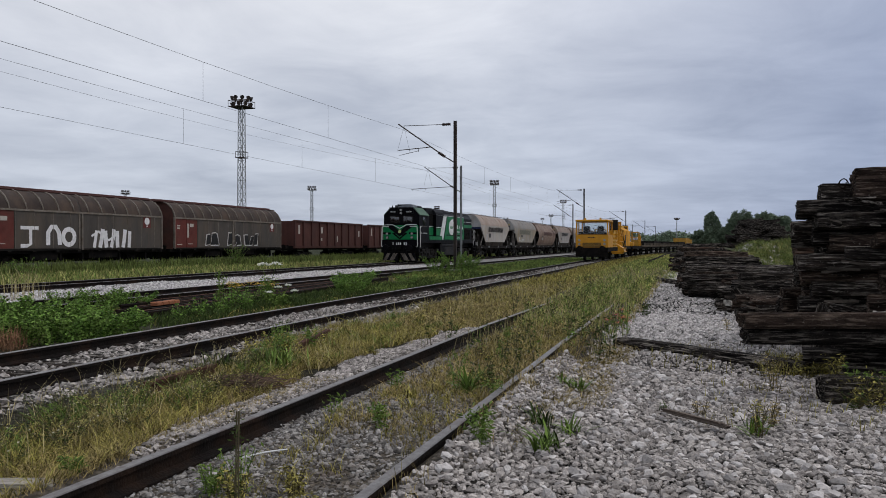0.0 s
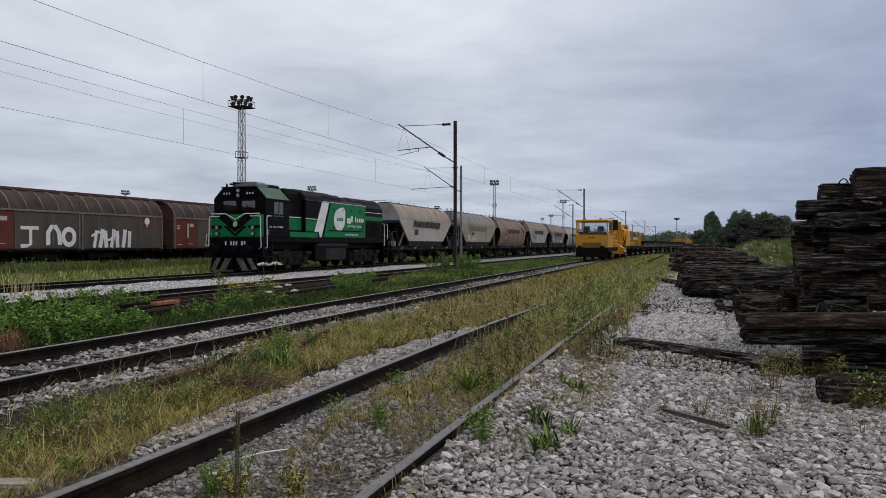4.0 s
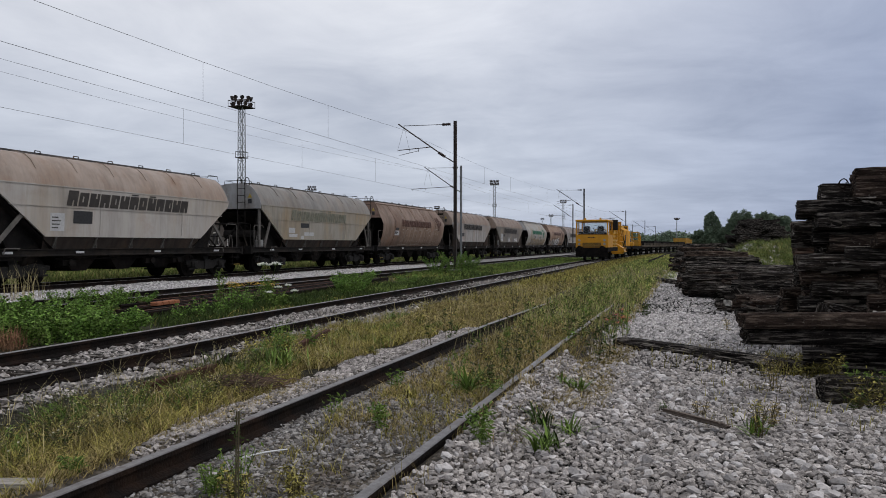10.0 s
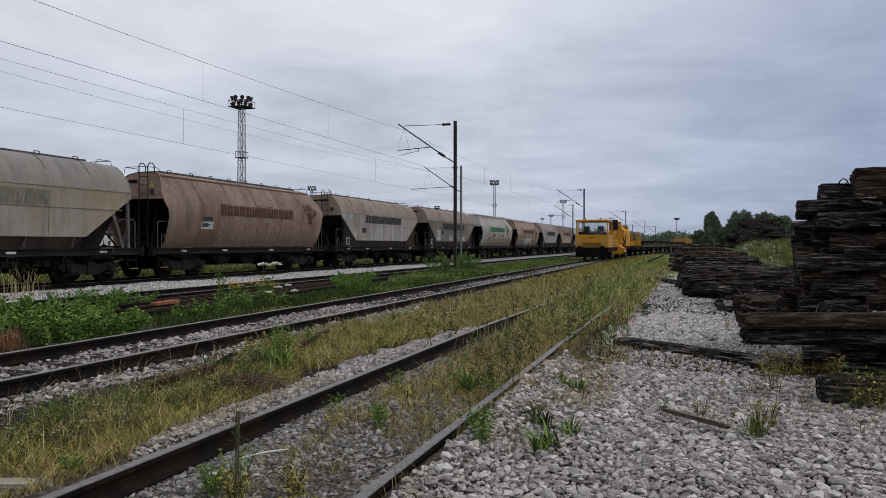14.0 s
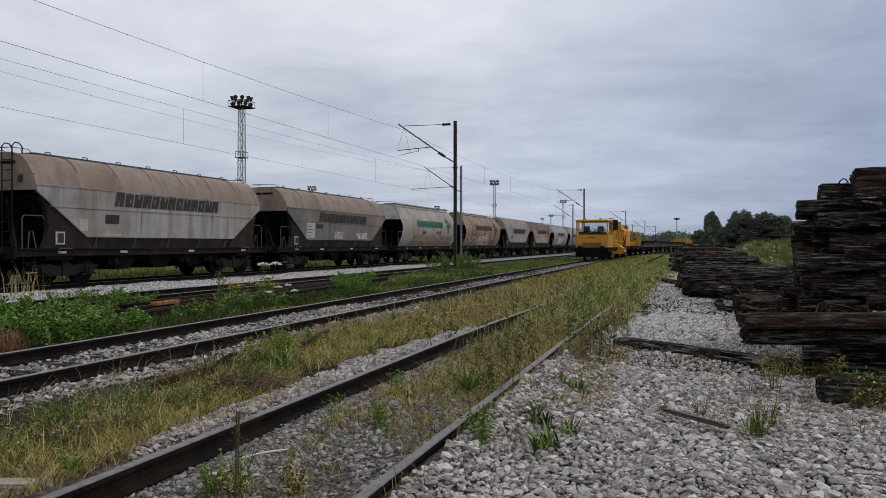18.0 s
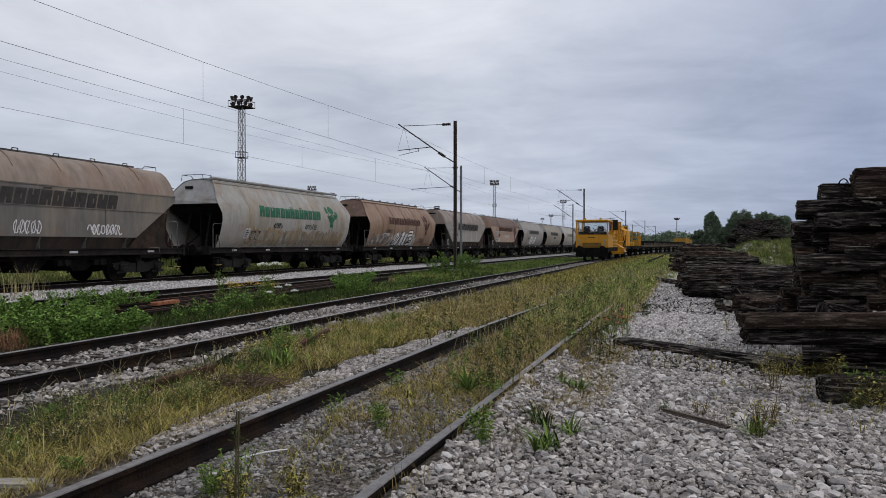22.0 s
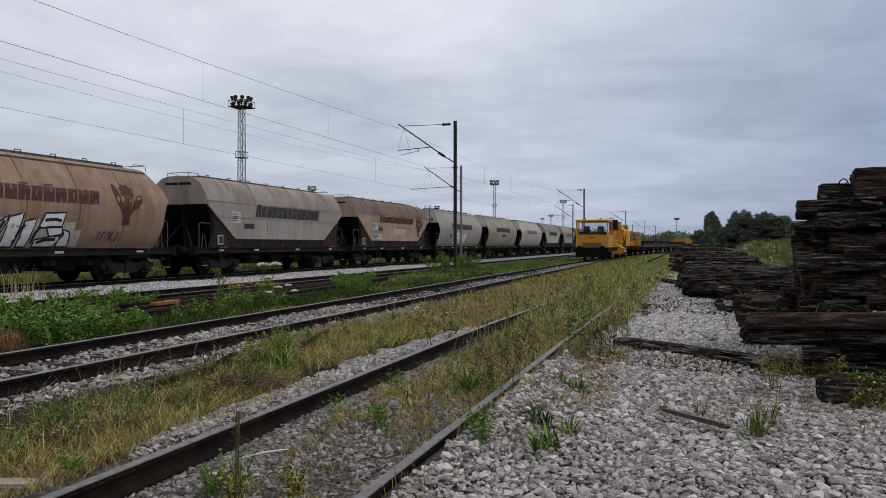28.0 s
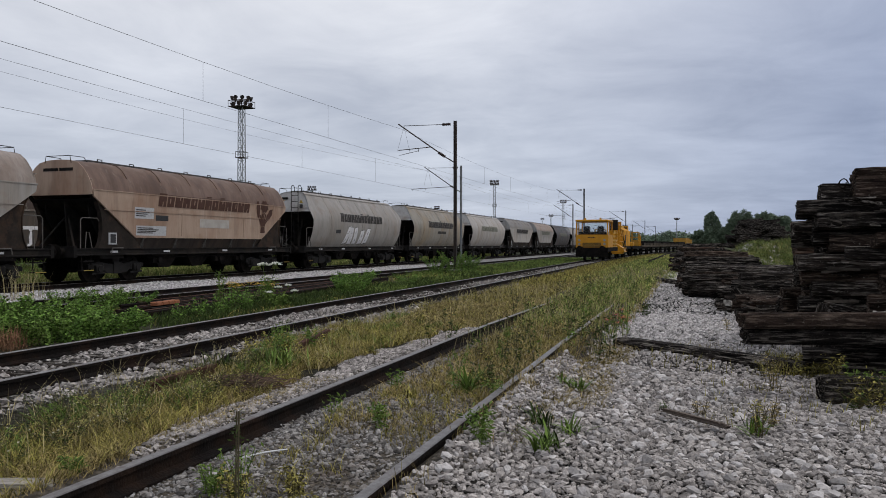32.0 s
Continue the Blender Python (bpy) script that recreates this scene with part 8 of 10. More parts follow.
# ---------------------------------------------------------------- piles of old sleepers
TIE_BROWN = timber("brown_timber", (0.014, 0.010, 0.008), (0.062, 0.042, 0.033), (0.24, 0.185, 0.145), 0.8, 0.35)
LENGTHS = (2.55, 2.4, 2.62, 2.2, 2.5, 2.58, 2.3, 2.66, 2.45)
THICK = (0.165, 0.18, 0.155, 0.19, 0.172, 0.16, 0.195, 0.175, 0.185)
PILE = [worn_timber("sleeper_timber", LENGTHS[q], (0.26, 0.24, 0.27)[q % 3], THICK[q], 20 + q, (TIE, TIE_DARK, TIE_BROWN, TIE_DARK)[q % 4], 0.02) for q in range(9)]


def old_sleeper(x, y, z, rz=0.0, rx=0.0, ry=0.0, label="old tarred wooden sleeper with split worn edges in a pile", group="old sleepers in piles", k=None):
    ob = new("railway_sleeper", PILE[random.randrange(9) if k is None else k])
    ob.matrix_basis = pose(x, y, z, rx, ry, rz)
    return tagged(ob, label, "wooden sleeper", group)


random.seed(7)
# tall pile by the beam: the left end of each layer, uneven and stepped back towards the top
ENDS = (1.36, 1.25, 1.42, 1.3, 1.34, 1.26, 1.32, 1.52, 1.46, 1.40, 1.28)
for l, x0 in enumerate(ENDS):
    for r in range(1, 5 if l < 9 else 4):
        if l < 9 and random.random() < 0.08:
            continue
        k = random.randrange(9)
        old_sleeper(x0 + LENGTHS[k] / 2 + abs(random.gauss(0, 0.08)) + 0.012 * r, 10.3 + 0.29 * r + random.uniform(-0.05, 0.05), 0.178 * l + 0.002 * r, random.gauss(0, 3), random.uniform(-8, 8), random.uniform(-1.2, 1.2), k=k)
# its front courses: thicker timbers, rolled and shifted against one another
CHUNK_L = (2.5, 2.3, 2.6, 2.42, 2.2, 2.55)
CHUNK = [worn_timber("thick_timber", CHUNK_L[q], 0.27 - 0.012 * (q % 3), 0.2 + 0.012 * (q % 3), 60 + q, (TIE, TIE_DARK, TIE_BROWN)[q % 3], 0.026) for q in range(6)]
for l, (x0, z, roll) in enumerate(((1.42, 0.0, -4), (1.32, 0.195, 3), (1.46, 0.39, -8), (1.27, 0.585, -14), (1.40, 0.78, 2), (1.30, 0.96, -10), (1.24, 1.13, 4), (1.60, 1.30, -16), (1.44, 1.45, -24), (1.43, 1.615, -14), (1.25, 1.775, -20))):
    k = (0, 4, 2, 1, 3, 5, 0, 2, 4, 0, 1)[l]
    ob = new("railway_sleeper", CHUNK[k])
    ob.matrix_basis = pose(x0 + CHUNK_L[k] / 2, 10.22 + 0.03 * (l % 3) - 0.012 * roll / 10, z, roll, random.uniform(-1.0, 1.0), random.gauss(0, 2.2))
    tagged(ob, "thick old timber rolled on its edge in a pile", "wooden sleeper", "old sleepers in piles")
# a heavy round-edged timber and a stub crown the pile, bound with a twist of wire
CROWN = worn_timber("crown_timber", 2.3, 0.40, 0.41, 95, TIE_BROWN, 0.035)
solid("heavy_timber", CROWN, TIE_BROWN, "heavy brown timber lying on top of the sleeper pile", "timber", at=pose(1.87 + 1.15, 10.3, 1.93, -9, 0.5, 2))
STUB = worn_timber("stub_timber", 0.9, 0.25, 0.23, 96, TIE_DARK, 0.02)
solid("timber_stub", STUB, TIE_DARK, "dark timber stub on top of the sleeper pile", "timber", at=pose(1.53 + 0.45, 10.5, 1.955, -4, 1.5, 4))
bm = bmn()
tube(bm, [(0.045 * math.cos(0.5 * k) - 0.002 * k, 0.02 * math.sin(1.3 * k), 0.06 * math.sin(0.5 * k)) for k in range(14)], 0.008, 5)
solid("wire_loop", bm, RAIL, "rusty loop of wire round a pile timber", "wire", at=pose(1.80, 10.36, 2.18))
# timbers of the courses behind that poke out past the pile's end
for x, y, z, rz_ in ((1.26, 11.2, 1.56, 6), (1.3, 11.4, 1.40, -5), (1.28, 11.0, 1.02, 8)):
    old_sleeper(x + 1.25, y, z, rz_, random.uniform(-10, 10))
# lower steps behind it
for l in range(9):
    for r in range(2):
        k = random.randrange(9)
        old_sleeper(1.1 + 0.03 * l + LENGTHS[k] / 2 + abs(random.gauss(0, 0.12)), 11.85 + 0.3 * r + random.uniform(-0.05, 0.05), 0.16 * l, random.uniform(-8, 8), random.uniform(-6, 6), random.uniform(-1.5, 1.5), k=k)
# loose timbers leaning and lying before and between the piles
for x, y, z, rz_, rx_, ry_ in ((2.5, 9.0, 0.0, 8, 0, 0), (2.45, 8.95, 0.16, -5, 8, 0), (2.7, 9.0, 0.33, 3, 0, 2), (2.6, 8.98, 0.5, 12, 10, -2), (3.0, 8.9, 0.95, 4, 20, 0), (2.85, 8.9, 1.2, -6, 0, 3), (2.3, 12.6, 0.0, 15, 0, 0), (2.5, 12.9, 0.17, 30, 0, 0), (2.55, 13.2, 0.34, 12, 6, 3), (2.6, 12.5, 0.5, -12, 0, 0), (2.7, 12.8, 0.66, 8, 0, 4), (2.95, 9.02, 0.68, -8, 25, 0), (3.1, 8.86, 1.38, 5, -12, 1)):
    old_sleeper(x, y, z, rz_, rx_, ry_)
# short offcuts stuck upright and across between the timbers
OFFCUT = worn_timber("offcut", 0.55, 0.2, 0.13, 91, TIE, 0.02)
PALE_CUT = worn_timber("offcut", 0.3, 0.18, 0.13, 92, surf("sawn_end_wood", (0.33, 0.31, 0.28), (0.2, 0.185, 0.165), 6, 0.9, 0, 0.5, 30, (0.08, 0.07, 0.06), 3, 0.6), 0.015)
for x, y, z, rz_, rx_, ry_, me_ in ((1.42, 9.2, 0.5, 0, 10, -78, OFFCUT), (1.62, 9.22, 0.62, 25, 8, 12, OFFCUT), (1.86, 8.72, 0.62, 70, 0, 4, PALE_CUT), (1.98, 8.78, 0.42, 40, 0, 18, PALE_CUT), (0.95, 16.35, 0.3, 20, 0, 50, OFFCUT), (0.78, 16.9, 0.12, 62, 0, 12, PALE_CUT)):
    solid("timber_offcut", me_, TIE, "short weathered timber offcut jammed in the pile", "timber", "timber offcuts", at=pose(x, y, z, rx_, ry_, rz_))
# lower piles stepping back along the gravel: left end, first row, rows, layers
for x0, y0, rows_, layers_, jx in ((0.92, 15.0, 3, 3, 0.2), (0.66, 17.2, 5, 4, 0.2), (-0.12, 21.5, 6, 4, 0.2), (-0.2, 25.2, 4, 4, 0.3), (-0.3, 29.6, 6, 6, 0.22), (-0.9, 40.0, 5, 6, 0.3), (-0.85, 47.0, 6, 8, 0.3)):
    for l in range(layers_):
        for r in range(rows_ - (l == layers_ - 1)):
            if random.random() < 0.08:
                continue
            k = random.randrange(9)
            old_sleeper(x0 + LENGTHS[k] / 2 + 0.03 * l + random.uniform(-jx, jx), y0 + 0.3 * r + random.uniform(-0.06, 0.06) + 0.03 * l - (random.uniform(0, 0.16) if r == 0 else 0), 0.16 * l + 0.003 * r, random.gauss(0, 9), random.uniform(-14, 14), random.uniform(-2.5, 2.5), k=k)
for x, y, z, rz_, rx_ in ((0.9, 30.0, 0.98, 8, 8), (1.1, 22.3, 0.66, 16, 5), (1.6, 22.9, 0.67, -8, 12), (1.1, 47.6, 1.3, 9, 0), (0.9, 48.3, 1.3, -6, 0), (2.2, 17.8, 0.66, 20, 10), (2.4, 18.3, 0.66, -10, 0), (2.6, 19.6, 0.0, 40, 0), (2.7, 20.2, 0.05, 75, 0)):
    old_sleeper(x, y, z, rz_, rx_, random.uniform(-2, 2))


def far_pile(x0, y0, w, h, n):
    """A far heap of sleepers in one mesh, tipped in with a ridged top."""
    bm = bmn()
    g0 = float(ground_height(np.array(x0), np.array(y0)))
    for i in range(n):
        u = random.random() ** 1.4
        z = g0 - 0.2 + u * h
        c = Vector((x0 + random.uniform(-0.5, 0.5) * w * (1.05 - 0.8 * u), y0 + random.uniform(-1.6, 1.6) * (1.1 - u), z))
        a = random.gauss(0, 0.3)
        d = Vector((math.cos(a), math.sin(a), random.gauss(0, 0.13))) * random.uniform(0.8, 1.27) * (1.1 - 0.65 * u)
        bar(bm, c - d, c + d, 0.26, 0.155)
    return solid("sleeper_pile", bm, TIE_DARK, "far untidy heap of dark old sleepers in grass", "wooden sleepers", kind="stuff")


far_pile(3.5, 44.5, 4.2, 2.45, 240)
far_pile(5.2, 46.0, 2.6, 1.2, 90)
# splinters and broken ends sticking out between the stacked timbers
SPLINT = [bmn(), bmn()]
for i in range(170):
    if i < 70:
        c = Vector((random.uniform(1.6, 2.8), 10.12 - random.uniform(0, 0.12), random.uniform(0.1, 2.0)))
        if c.z > 1.9 and c.x < 1.7:
            continue
    else:
        k = random.randrange(4)
        x0, y0, top_ = ((0.95, 14.9, 0.5), (0.7, 17.05, 0.66), (-0.1, 21.35, 0.66), (-0.3, 29.45, 0.98))[k]
        c = Vector((x0 + random.uniform(0.0, 2.5), y0 - random.uniform(0, 0.12), random.uniform(0.05, top_ + 0.05)))
    a, e = random.gauss(0, 0.2), random.gauss(0, 0.16)
    d = Vector((math.cos(a) * math.cos(e), math.sin(a), math.sin(e))) * random.uniform(0.05, 0.22)
    bar(SPLINT[i % 2], c - d, c + d, random.uniform(0.015, 0.06), random.uniform(0.01, 0.035))
SPLINT_PALE = surf("bleached_splinter", (0.10, 0.085, 0.072), (0.035, 0.03, 0.025), 9, 0.95, 0, 0.4, 40, island=0.6, spec=0.1)
for bm, m in ((SPLINT[0], SPLINT_PALE), (SPLINT[1], TIE)):
    solid("splinters", bm, m, "broken splinters jammed between the stacked sleepers", "wood splinters", kind="stuff")
# beam lying across low supports before the tall pile
BEAM = worn_timber("beam", 2.9, 0.27, 0.14, 77, TIE_BROWN, 0.012)
solid("timber_beam", BEAM, TIE, "thick weathered timber beam with long splits", "timber", "timber beams", at=pose(1.83, 7.95, 0.655, 1, 0, 17))
BEAM_LOW = worn_timber("beam", 2.86, 0.27, 0.15, 76, TIE_DARK, 0.014)
solid("timber_beam", BEAM_LOW, TIE_DARK, "dark tarred timber beam under a paler one", "timber", "timber beams", at=pose(1.85, 7.99, 0.5, 0, 0, 16.4))
for x in (2.45, 2.95):
    for q in range(3):
        old_sleeper(x, 8.25, 0.16 * q + 0.01, 84 + 3 * q)
BLOCK = worn_timber("block", 1.0, 0.26, 0.24, 78, TIE_DARK, 0.015)
solid("timber_block", BLOCK, TIE_DARK, "short dark timber block half hidden by weeds", "timber", at=pose(1.62, 7.72, -0.01, 0, 0, 12))
LOG = worn_timber("log", 2.85, 0.24, 0.2, 79, TIE_DARK, 0.03)
solid("timber_log", LOG, TIE_DARK, "dark rotten sleeper lying half sunk in gravel", "timber", at=pose(0.14, 10.1, -0.08, 0, 0, -38.5))
PL = worn_timber("plank", 0.7, 0.1, 0.04, 80, surf("weathered_splinter", (0.22, 0.2, 0.18), (0.10, 0.09, 0.08), 6, 0.95, 0, 0.5, 40, (0.05, 0.042, 0.036), 3, 0.6, (0.6, 6, 6)), 0.016)
PL.materials[0] = surf("dull_brown_wood", (0.14, 0.11, 0.09), (0.07, 0.055, 0.045), 6, 0.9, 0, 0.5, 40, (0.03, 0.025, 0.02), 3, 0.6, (0.5, 6, 6))
solid("broken_plank", PL, TIE, "broken grey wood splinter lying on gravel", "timber", at=pose(0.03, 6.36, 0.02, 0, 0, -44))
PL2 = worn_timber("plank", 1.1, 0.2, 0.06, 81, surf("bleached_plank", (0.36, 0.33, 0.29), (0.24, 0.22, 0.19), 5, 0.9, 0, 0.5, 40, (0.12, 0.1, 0.08), 2, 0.5, (0.5, 6, 6)), 0.01)
solid("grey_plank", PL2, TIE, "bleached grey plank lying beside the rail", "timber", at=pose(-3.93, 3.19, 0.03, 0, 0, 18))
old_sleeper(-0.85, 29.0, 0.0, -70, label="lone dark sleeper lying in grass at the gravel edge", group="")
# loose rails laid along the overgrown siding
RED_RUST = surf("red_brown_rust", (0.10, 0.05, 0.033), (0.055, 0.028, 0.02), 8, 0.85, 0, 0.5, 50, (0.03, 0.02, 0.015), 2, 0.6, spec=0.1)
for k in range(8):
    xa, ya, xb, yb = -9.8 - 0.29 * k, 10.9 + 0.36 * k + 0.5 * (k % 3), -10.7 - 0.2 * k, 23.5 + 1.3 * (k % 4)
    r_ = rail("loose_rail", [(xa, ya), ((xa + xb) / 2 + 0.03, (ya + yb) / 2), (xb, yb)], 0.145 + 0.004 * (k % 2), head=(RAIL, RED_RUST)[k % 3 == 1])
    tagged(r_, "rusty loose rail length lying in weeds beside the track", "rail", "loose rails")
r_ = rail("loose_rail", [(-3.05, 60.0), (-3.05, 90.0), (-3.05, 125.0)], 0.2, head=RAIL)
tagged(r_, "rusty rail standing out of the far grass", "rail", "loose rails")
for line_ in ([(-4.92, 5.9), (-4.95, 6.5), (-4.97, 7.05)], [(-4.8, 8.3), (-5.05, 9.3), (-5.33, 10.5)]):
    r_ = rail("loose_rail", line_, 0.12, head=RED_RUST)
    r_.data.materials[0] = RED_RUST
    tagged(r_, "rusty loose rail lying in dry grass beside the ballast", "rail", "loose rails")
bm = bmn()
for k in range(4):
    box(bm, 0, 0.18, k * 0.21, k * 0.21 + 0.16, 0, 0.075, 0.012)
box(bm, 0.02, 0.16, 0, 0.8, 0, 0.04)
solid("rail_clamp", bm, surf("orange_rust", (0.33, 0.12, 0.055), (0.2, 0.08, 0.042), 6, 0.8, 0, 0.3, 40), "rusty orange metal clamp lying on loose rails", "track part", at=pose(-10.72, 13.0, 0.152, 0, 0, 3.5))
bm = bmn()
tube(bm, [(-5.2, 7.4, 0.05), (-5.26, 7.8, 0.10), (-5.3, 8.1, 0.08)], 0.025)
solid("rusty_pipe", bm, RAIL, "rusty iron bar lying in dry grass", "scrap metal")
bm = bmn()
tube(bm, [(-2.77, 4.2, 0.05), (-2.66, 4.34, 0.06), (-2.58, 4.48, 0.05)], 0.005)
solid("white_stick", bm, L_WHITE, "thin bleached stick on dark stones", "stick")

# ---------------------------------------------------------------- grass and weeds
def leafy(name, c1, c2, var):
    m = surf(name, c1, c2, 1.5, 0.8, 0, 0, 10, tuple(0.55 * v for v in c2), 0.7, 0.7, island=var, spec=0.15)
    b = m.node_tree.nodes["Principled BSDF"]
    b.inputs["Subsurface Weight"].default_value = 0.0
    return m


DRY_GRASS = leafy("dry_grass", (0.35, 0.272, 0.118), (0.19, 0.152, 0.06), 0.85)
STRAW = leafy("straw_stalk", (0.42, 0.36, 0.19), (0.32, 0.27, 0.13), 0.4)
MIX_GRASS = leafy("yellow_green_grass", (0.225, 0.207, 0.05), (0.275, 0.23, 0.072), 0.88)
GREEN_GRASS = leafy("green_grass", (0.115, 0.178, 0.038), (0.16, 0.205, 0.052), 0.8)
LEAF = leafy("weed_leaf", (0.092, 0.15, 0.030), (0.135, 0.195, 0.042), 0.6)
BUSH_LEAF = leafy("nettle_leaf", (0.085, 0.165, 0.03), (0.155, 0.24, 0.052), 0.75)
LEAF_DARK = leafy("dark_weed_leaf", (0.034, 0.056, 0.014), (0.055, 0.08, 0.02), 0.5)
# leaf colour is paled and blued, standing in for haze over distance
TREE_LEAF = leafy("hazy_tree_leaf", (0.11, 0.155, 0.105), (0.15, 0.19, 0.125), 0.5)
FAR_WEED = leafy("coarse_weed", (0.095, 0.13, 0.035), (0.14, 0.165, 0.045), 0.65)
FIELD = leafy("lush_yard_grass", (0.30, 0.32, 0.09), (0.39, 0.37, 0.125), 0.85)
MEADOW = leafy("meadow_grass", (0.27, 0.275, 0.085), (0.34, 0.315, 0.12), 0.8)
STEM = surf("dry_stem", (0.10, 0.085, 0.04), (0.06, 0.05, 0.03), 8, 0.8)
BARK = surf("bark", (0.07, 0.055, 0.04), (0.04, 0.032, 0.025), 4, 0.9, 0, 0.5, 20)


def blades(name, xy, h, w, material, label, lean=0.45):
    n = len(xy)
    a = RNG.uniform(0, 6.283, n)
    la = RNG.uniform(0, 6.283, n)
    le = h * lean * RNG.uniform(0.2, 1.3, n)
    z0 = ground_height(xy[:, 0], xy[:, 1]) - 0.01
    ux, uy = np.cos(a) * w / 2, np.sin(a) * w / 2
    lx, ly = np.cos(la) * le, np.sin(la) * le
    x, y = xy[:, 0], xy[:, 1]
    V = np.stack([
        np.stack([x - ux, y - uy, z0], -1), np.stack([x + ux, y + uy, z0], -1),
        np.stack([x - ux * 0.8 + lx * 0.3, y - uy * 0.8 + ly * 0.3, z0 + h * 0.55], -1), np.stack([x + ux * 0.8 + lx * 0.3, y + uy * 0.8 + ly * 0.3, z0 + h * 0.55], -1),
        np.stack([x + lx, y + ly, z0 + h * RNG.uniform(0.85, 1.0, n)], -1)], 1).reshape(-1, 3)
    T = np.array([(0, 1, 3), (0, 3, 2), (2, 3, 4)])
    Fc = (T[None] + 5 * np.arange(n)[:, None, None]).reshape(-1, 3)
    ob = new(name, mesh_np(name, V, Fc, material))
    return tagged(ob, label, "grass", kind="stuff")


def tufted(p, amount=0.75, s=1.0, k=0.0):
    """Keeps points where grass grows thickly, and a few between."""
    f = wobble(p[:, 0] * 1.3, p[:, 1] * 1.1, s, k)
    return p[RNG.uniform(-0.9, 0.9, len(p)) < f + amount]


def hts(n, lo, hi):
    return lo + (hi - lo) * RNG.beta(2, 3, n)


def tufts(c, per, r):
    """Points gathered in tufts round centres c."""
    k = np.repeat(np.arange(len(c)), per)
    return c[k] + RNG.normal(0, 1, (len(k), 2)) * r


# strip between the two sidings
def strip(p):
    bare = (np.abs(p[:, 0] + 4.85 - 0.05 * (p[:, 1] - 6)) < 0.17) & (p[:, 1] > 5.7) & (p[:, 1] < 7.1) | (np.hypot(p[:, 0] + 4.42, p[:, 1] - 6.75) < 0.3) | (p[:, 1] < 3.62 + 0.33 * (p[:, 0] + 3.6)) & (p[:, 0] > -4.7) & (p[:, 0] < -3.5)
    p = p[~bare | (RNG.uniform(0, 1, len(p)) < 0.12)]
    far_ = p[:, 1] > 12
    e = np.abs(wobble(p[:, 0], p[:, 1], 0.8))
    return p[((p[:, 0] < -3.82 - 0.3 * e + 0.5 * np.clip((4.7 - p[:, 1]) / 0.8, 0, 1)) | far_) & ((p[:, 0] > -5.02 - 0.35 * np.clip((4.6 - p[:, 1]) / 1.0, 0, 1) + 0.3 * wobble(p[:, 0], p[:, 1], 1.1, 3.0)) | (p[:, 1] > 9))]


p = strip(tufted(np.concatenate([scatter(-5.8, -3.35, 3.0, 9, 60000), scatter(-5.75, -3.2, 9, 18, 40000), scatter(-6.0, -3.6, 18, 45, 20000)]), 0.5))
blades("grass", p, hts(len(p), 0.03, 0.13), 0.0034 + 0.0006 * p[:, 1], DRY_GRASS, "dry straw-coloured grass between the sidings", 1.5)
p = strip(tufted(np.concatenate([scatter(-5.8, -3.4, 3.0, 12, 52000), scatter(-6.0, -3.4, 12, 45, 22000)]), 0.35, 1.4, 2.0))
blades("grass", p, hts(len(p), 0.04, 0.19), 0.004 + 0.0006 * p[:, 1], MIX_GRASS, "olive green grass tangle between the sidings", 1.4)
p = strip(tufts(np.concatenate([scatter(-5.6, -4.3, 3.0, 6.0, 60), scatter(-5.8, -3.6, 6, 14, 50)]), 40, 0.05))
blades("grass", p, hts(len(p), 0.08, 0.26), 0.0035 + 0.0005 * p[:, 1], GREEN_GRASS, "green grass clumps between the sidings", 0.8)
p = scatter(-5.2, -4.0, 3.4, 6.2, 70)
bm = bmn()
for x, y in p:
    h_ = random.uniform(0.1, 0.2)
    for k in range(3):
        c = Vector((x + random.gauss(0, 0.03), y + random.gauss(0, 0.03), h_ + random.gauss(0, 0.02)))
        bm.faces.new([bm.verts.new(c + Vector((0.009 * math.cos(j * 1.571), 0.009 * math.sin(j * 1.571), random.uniform(-0.004, 0.004)))) for j in range(4)])
solid("small_flowers", bm, surf("cream_petals", (0.42, 0.41, 0.30), (0.32, 0.31, 0.22), 20, 0.8), "tiny cream flowers above the grass", "flowers", kind="stuff")
# between the rails of the nearest siding and beyond its end
def off_rails(p, w=0.07):
    d = np.minimum(np.abs(p[:, 0] + 1.6), np.abs(p[:, 0] + 3.1))
    p = p[(d > w) | (RNG.uniform(0, 1, len(p)) < 0.15)]
    trodden = (p[:, 0] > -1.66) & (p[:, 0] < -1.22) & (p[:, 1] < 17) | (p[:, 0] > -3.15) & (p[:, 0] < -2.8) & (p[:, 1] < 13)
    return p[~trodden | (RNG.uniform(0, 1, len(p)) < 0.22)]


c = np.concatenate([scatter(-2.9, -1.7, 3.2, 6, 26), scatter(-2.75, -1.7, 5.3, 9, 60), scatter(-3.0, -1.3, 9, 14, 190)])
p = off_rails(tufts(c, 34, 0.055))
blades("grass", p, hts(len(p), 0.03, 0.17), 0.0028 + 0.0005 * p[:, 1], MIX_GRASS, "small olive grass tufts between the rails", 1.1)
c = np.concatenate([scatter(-2.8, -1.7, 5.0, 9, 70), scatter(-3.0, -1.3, 9, 14, 170), scatter(-1.5, -0.75, 6.6, 11, 190), scatter(-1.5, -1.15, 5.2, 7, 40)])
p = off_rails(tufts(c, 30, 0.06))
blades("grass", p, hts(len(p), 0.03, 0.14), 0.0028 + 0.0005 * p[:, 1], DRY_GRASS, "dry grass tufts between the rails", 1.4)
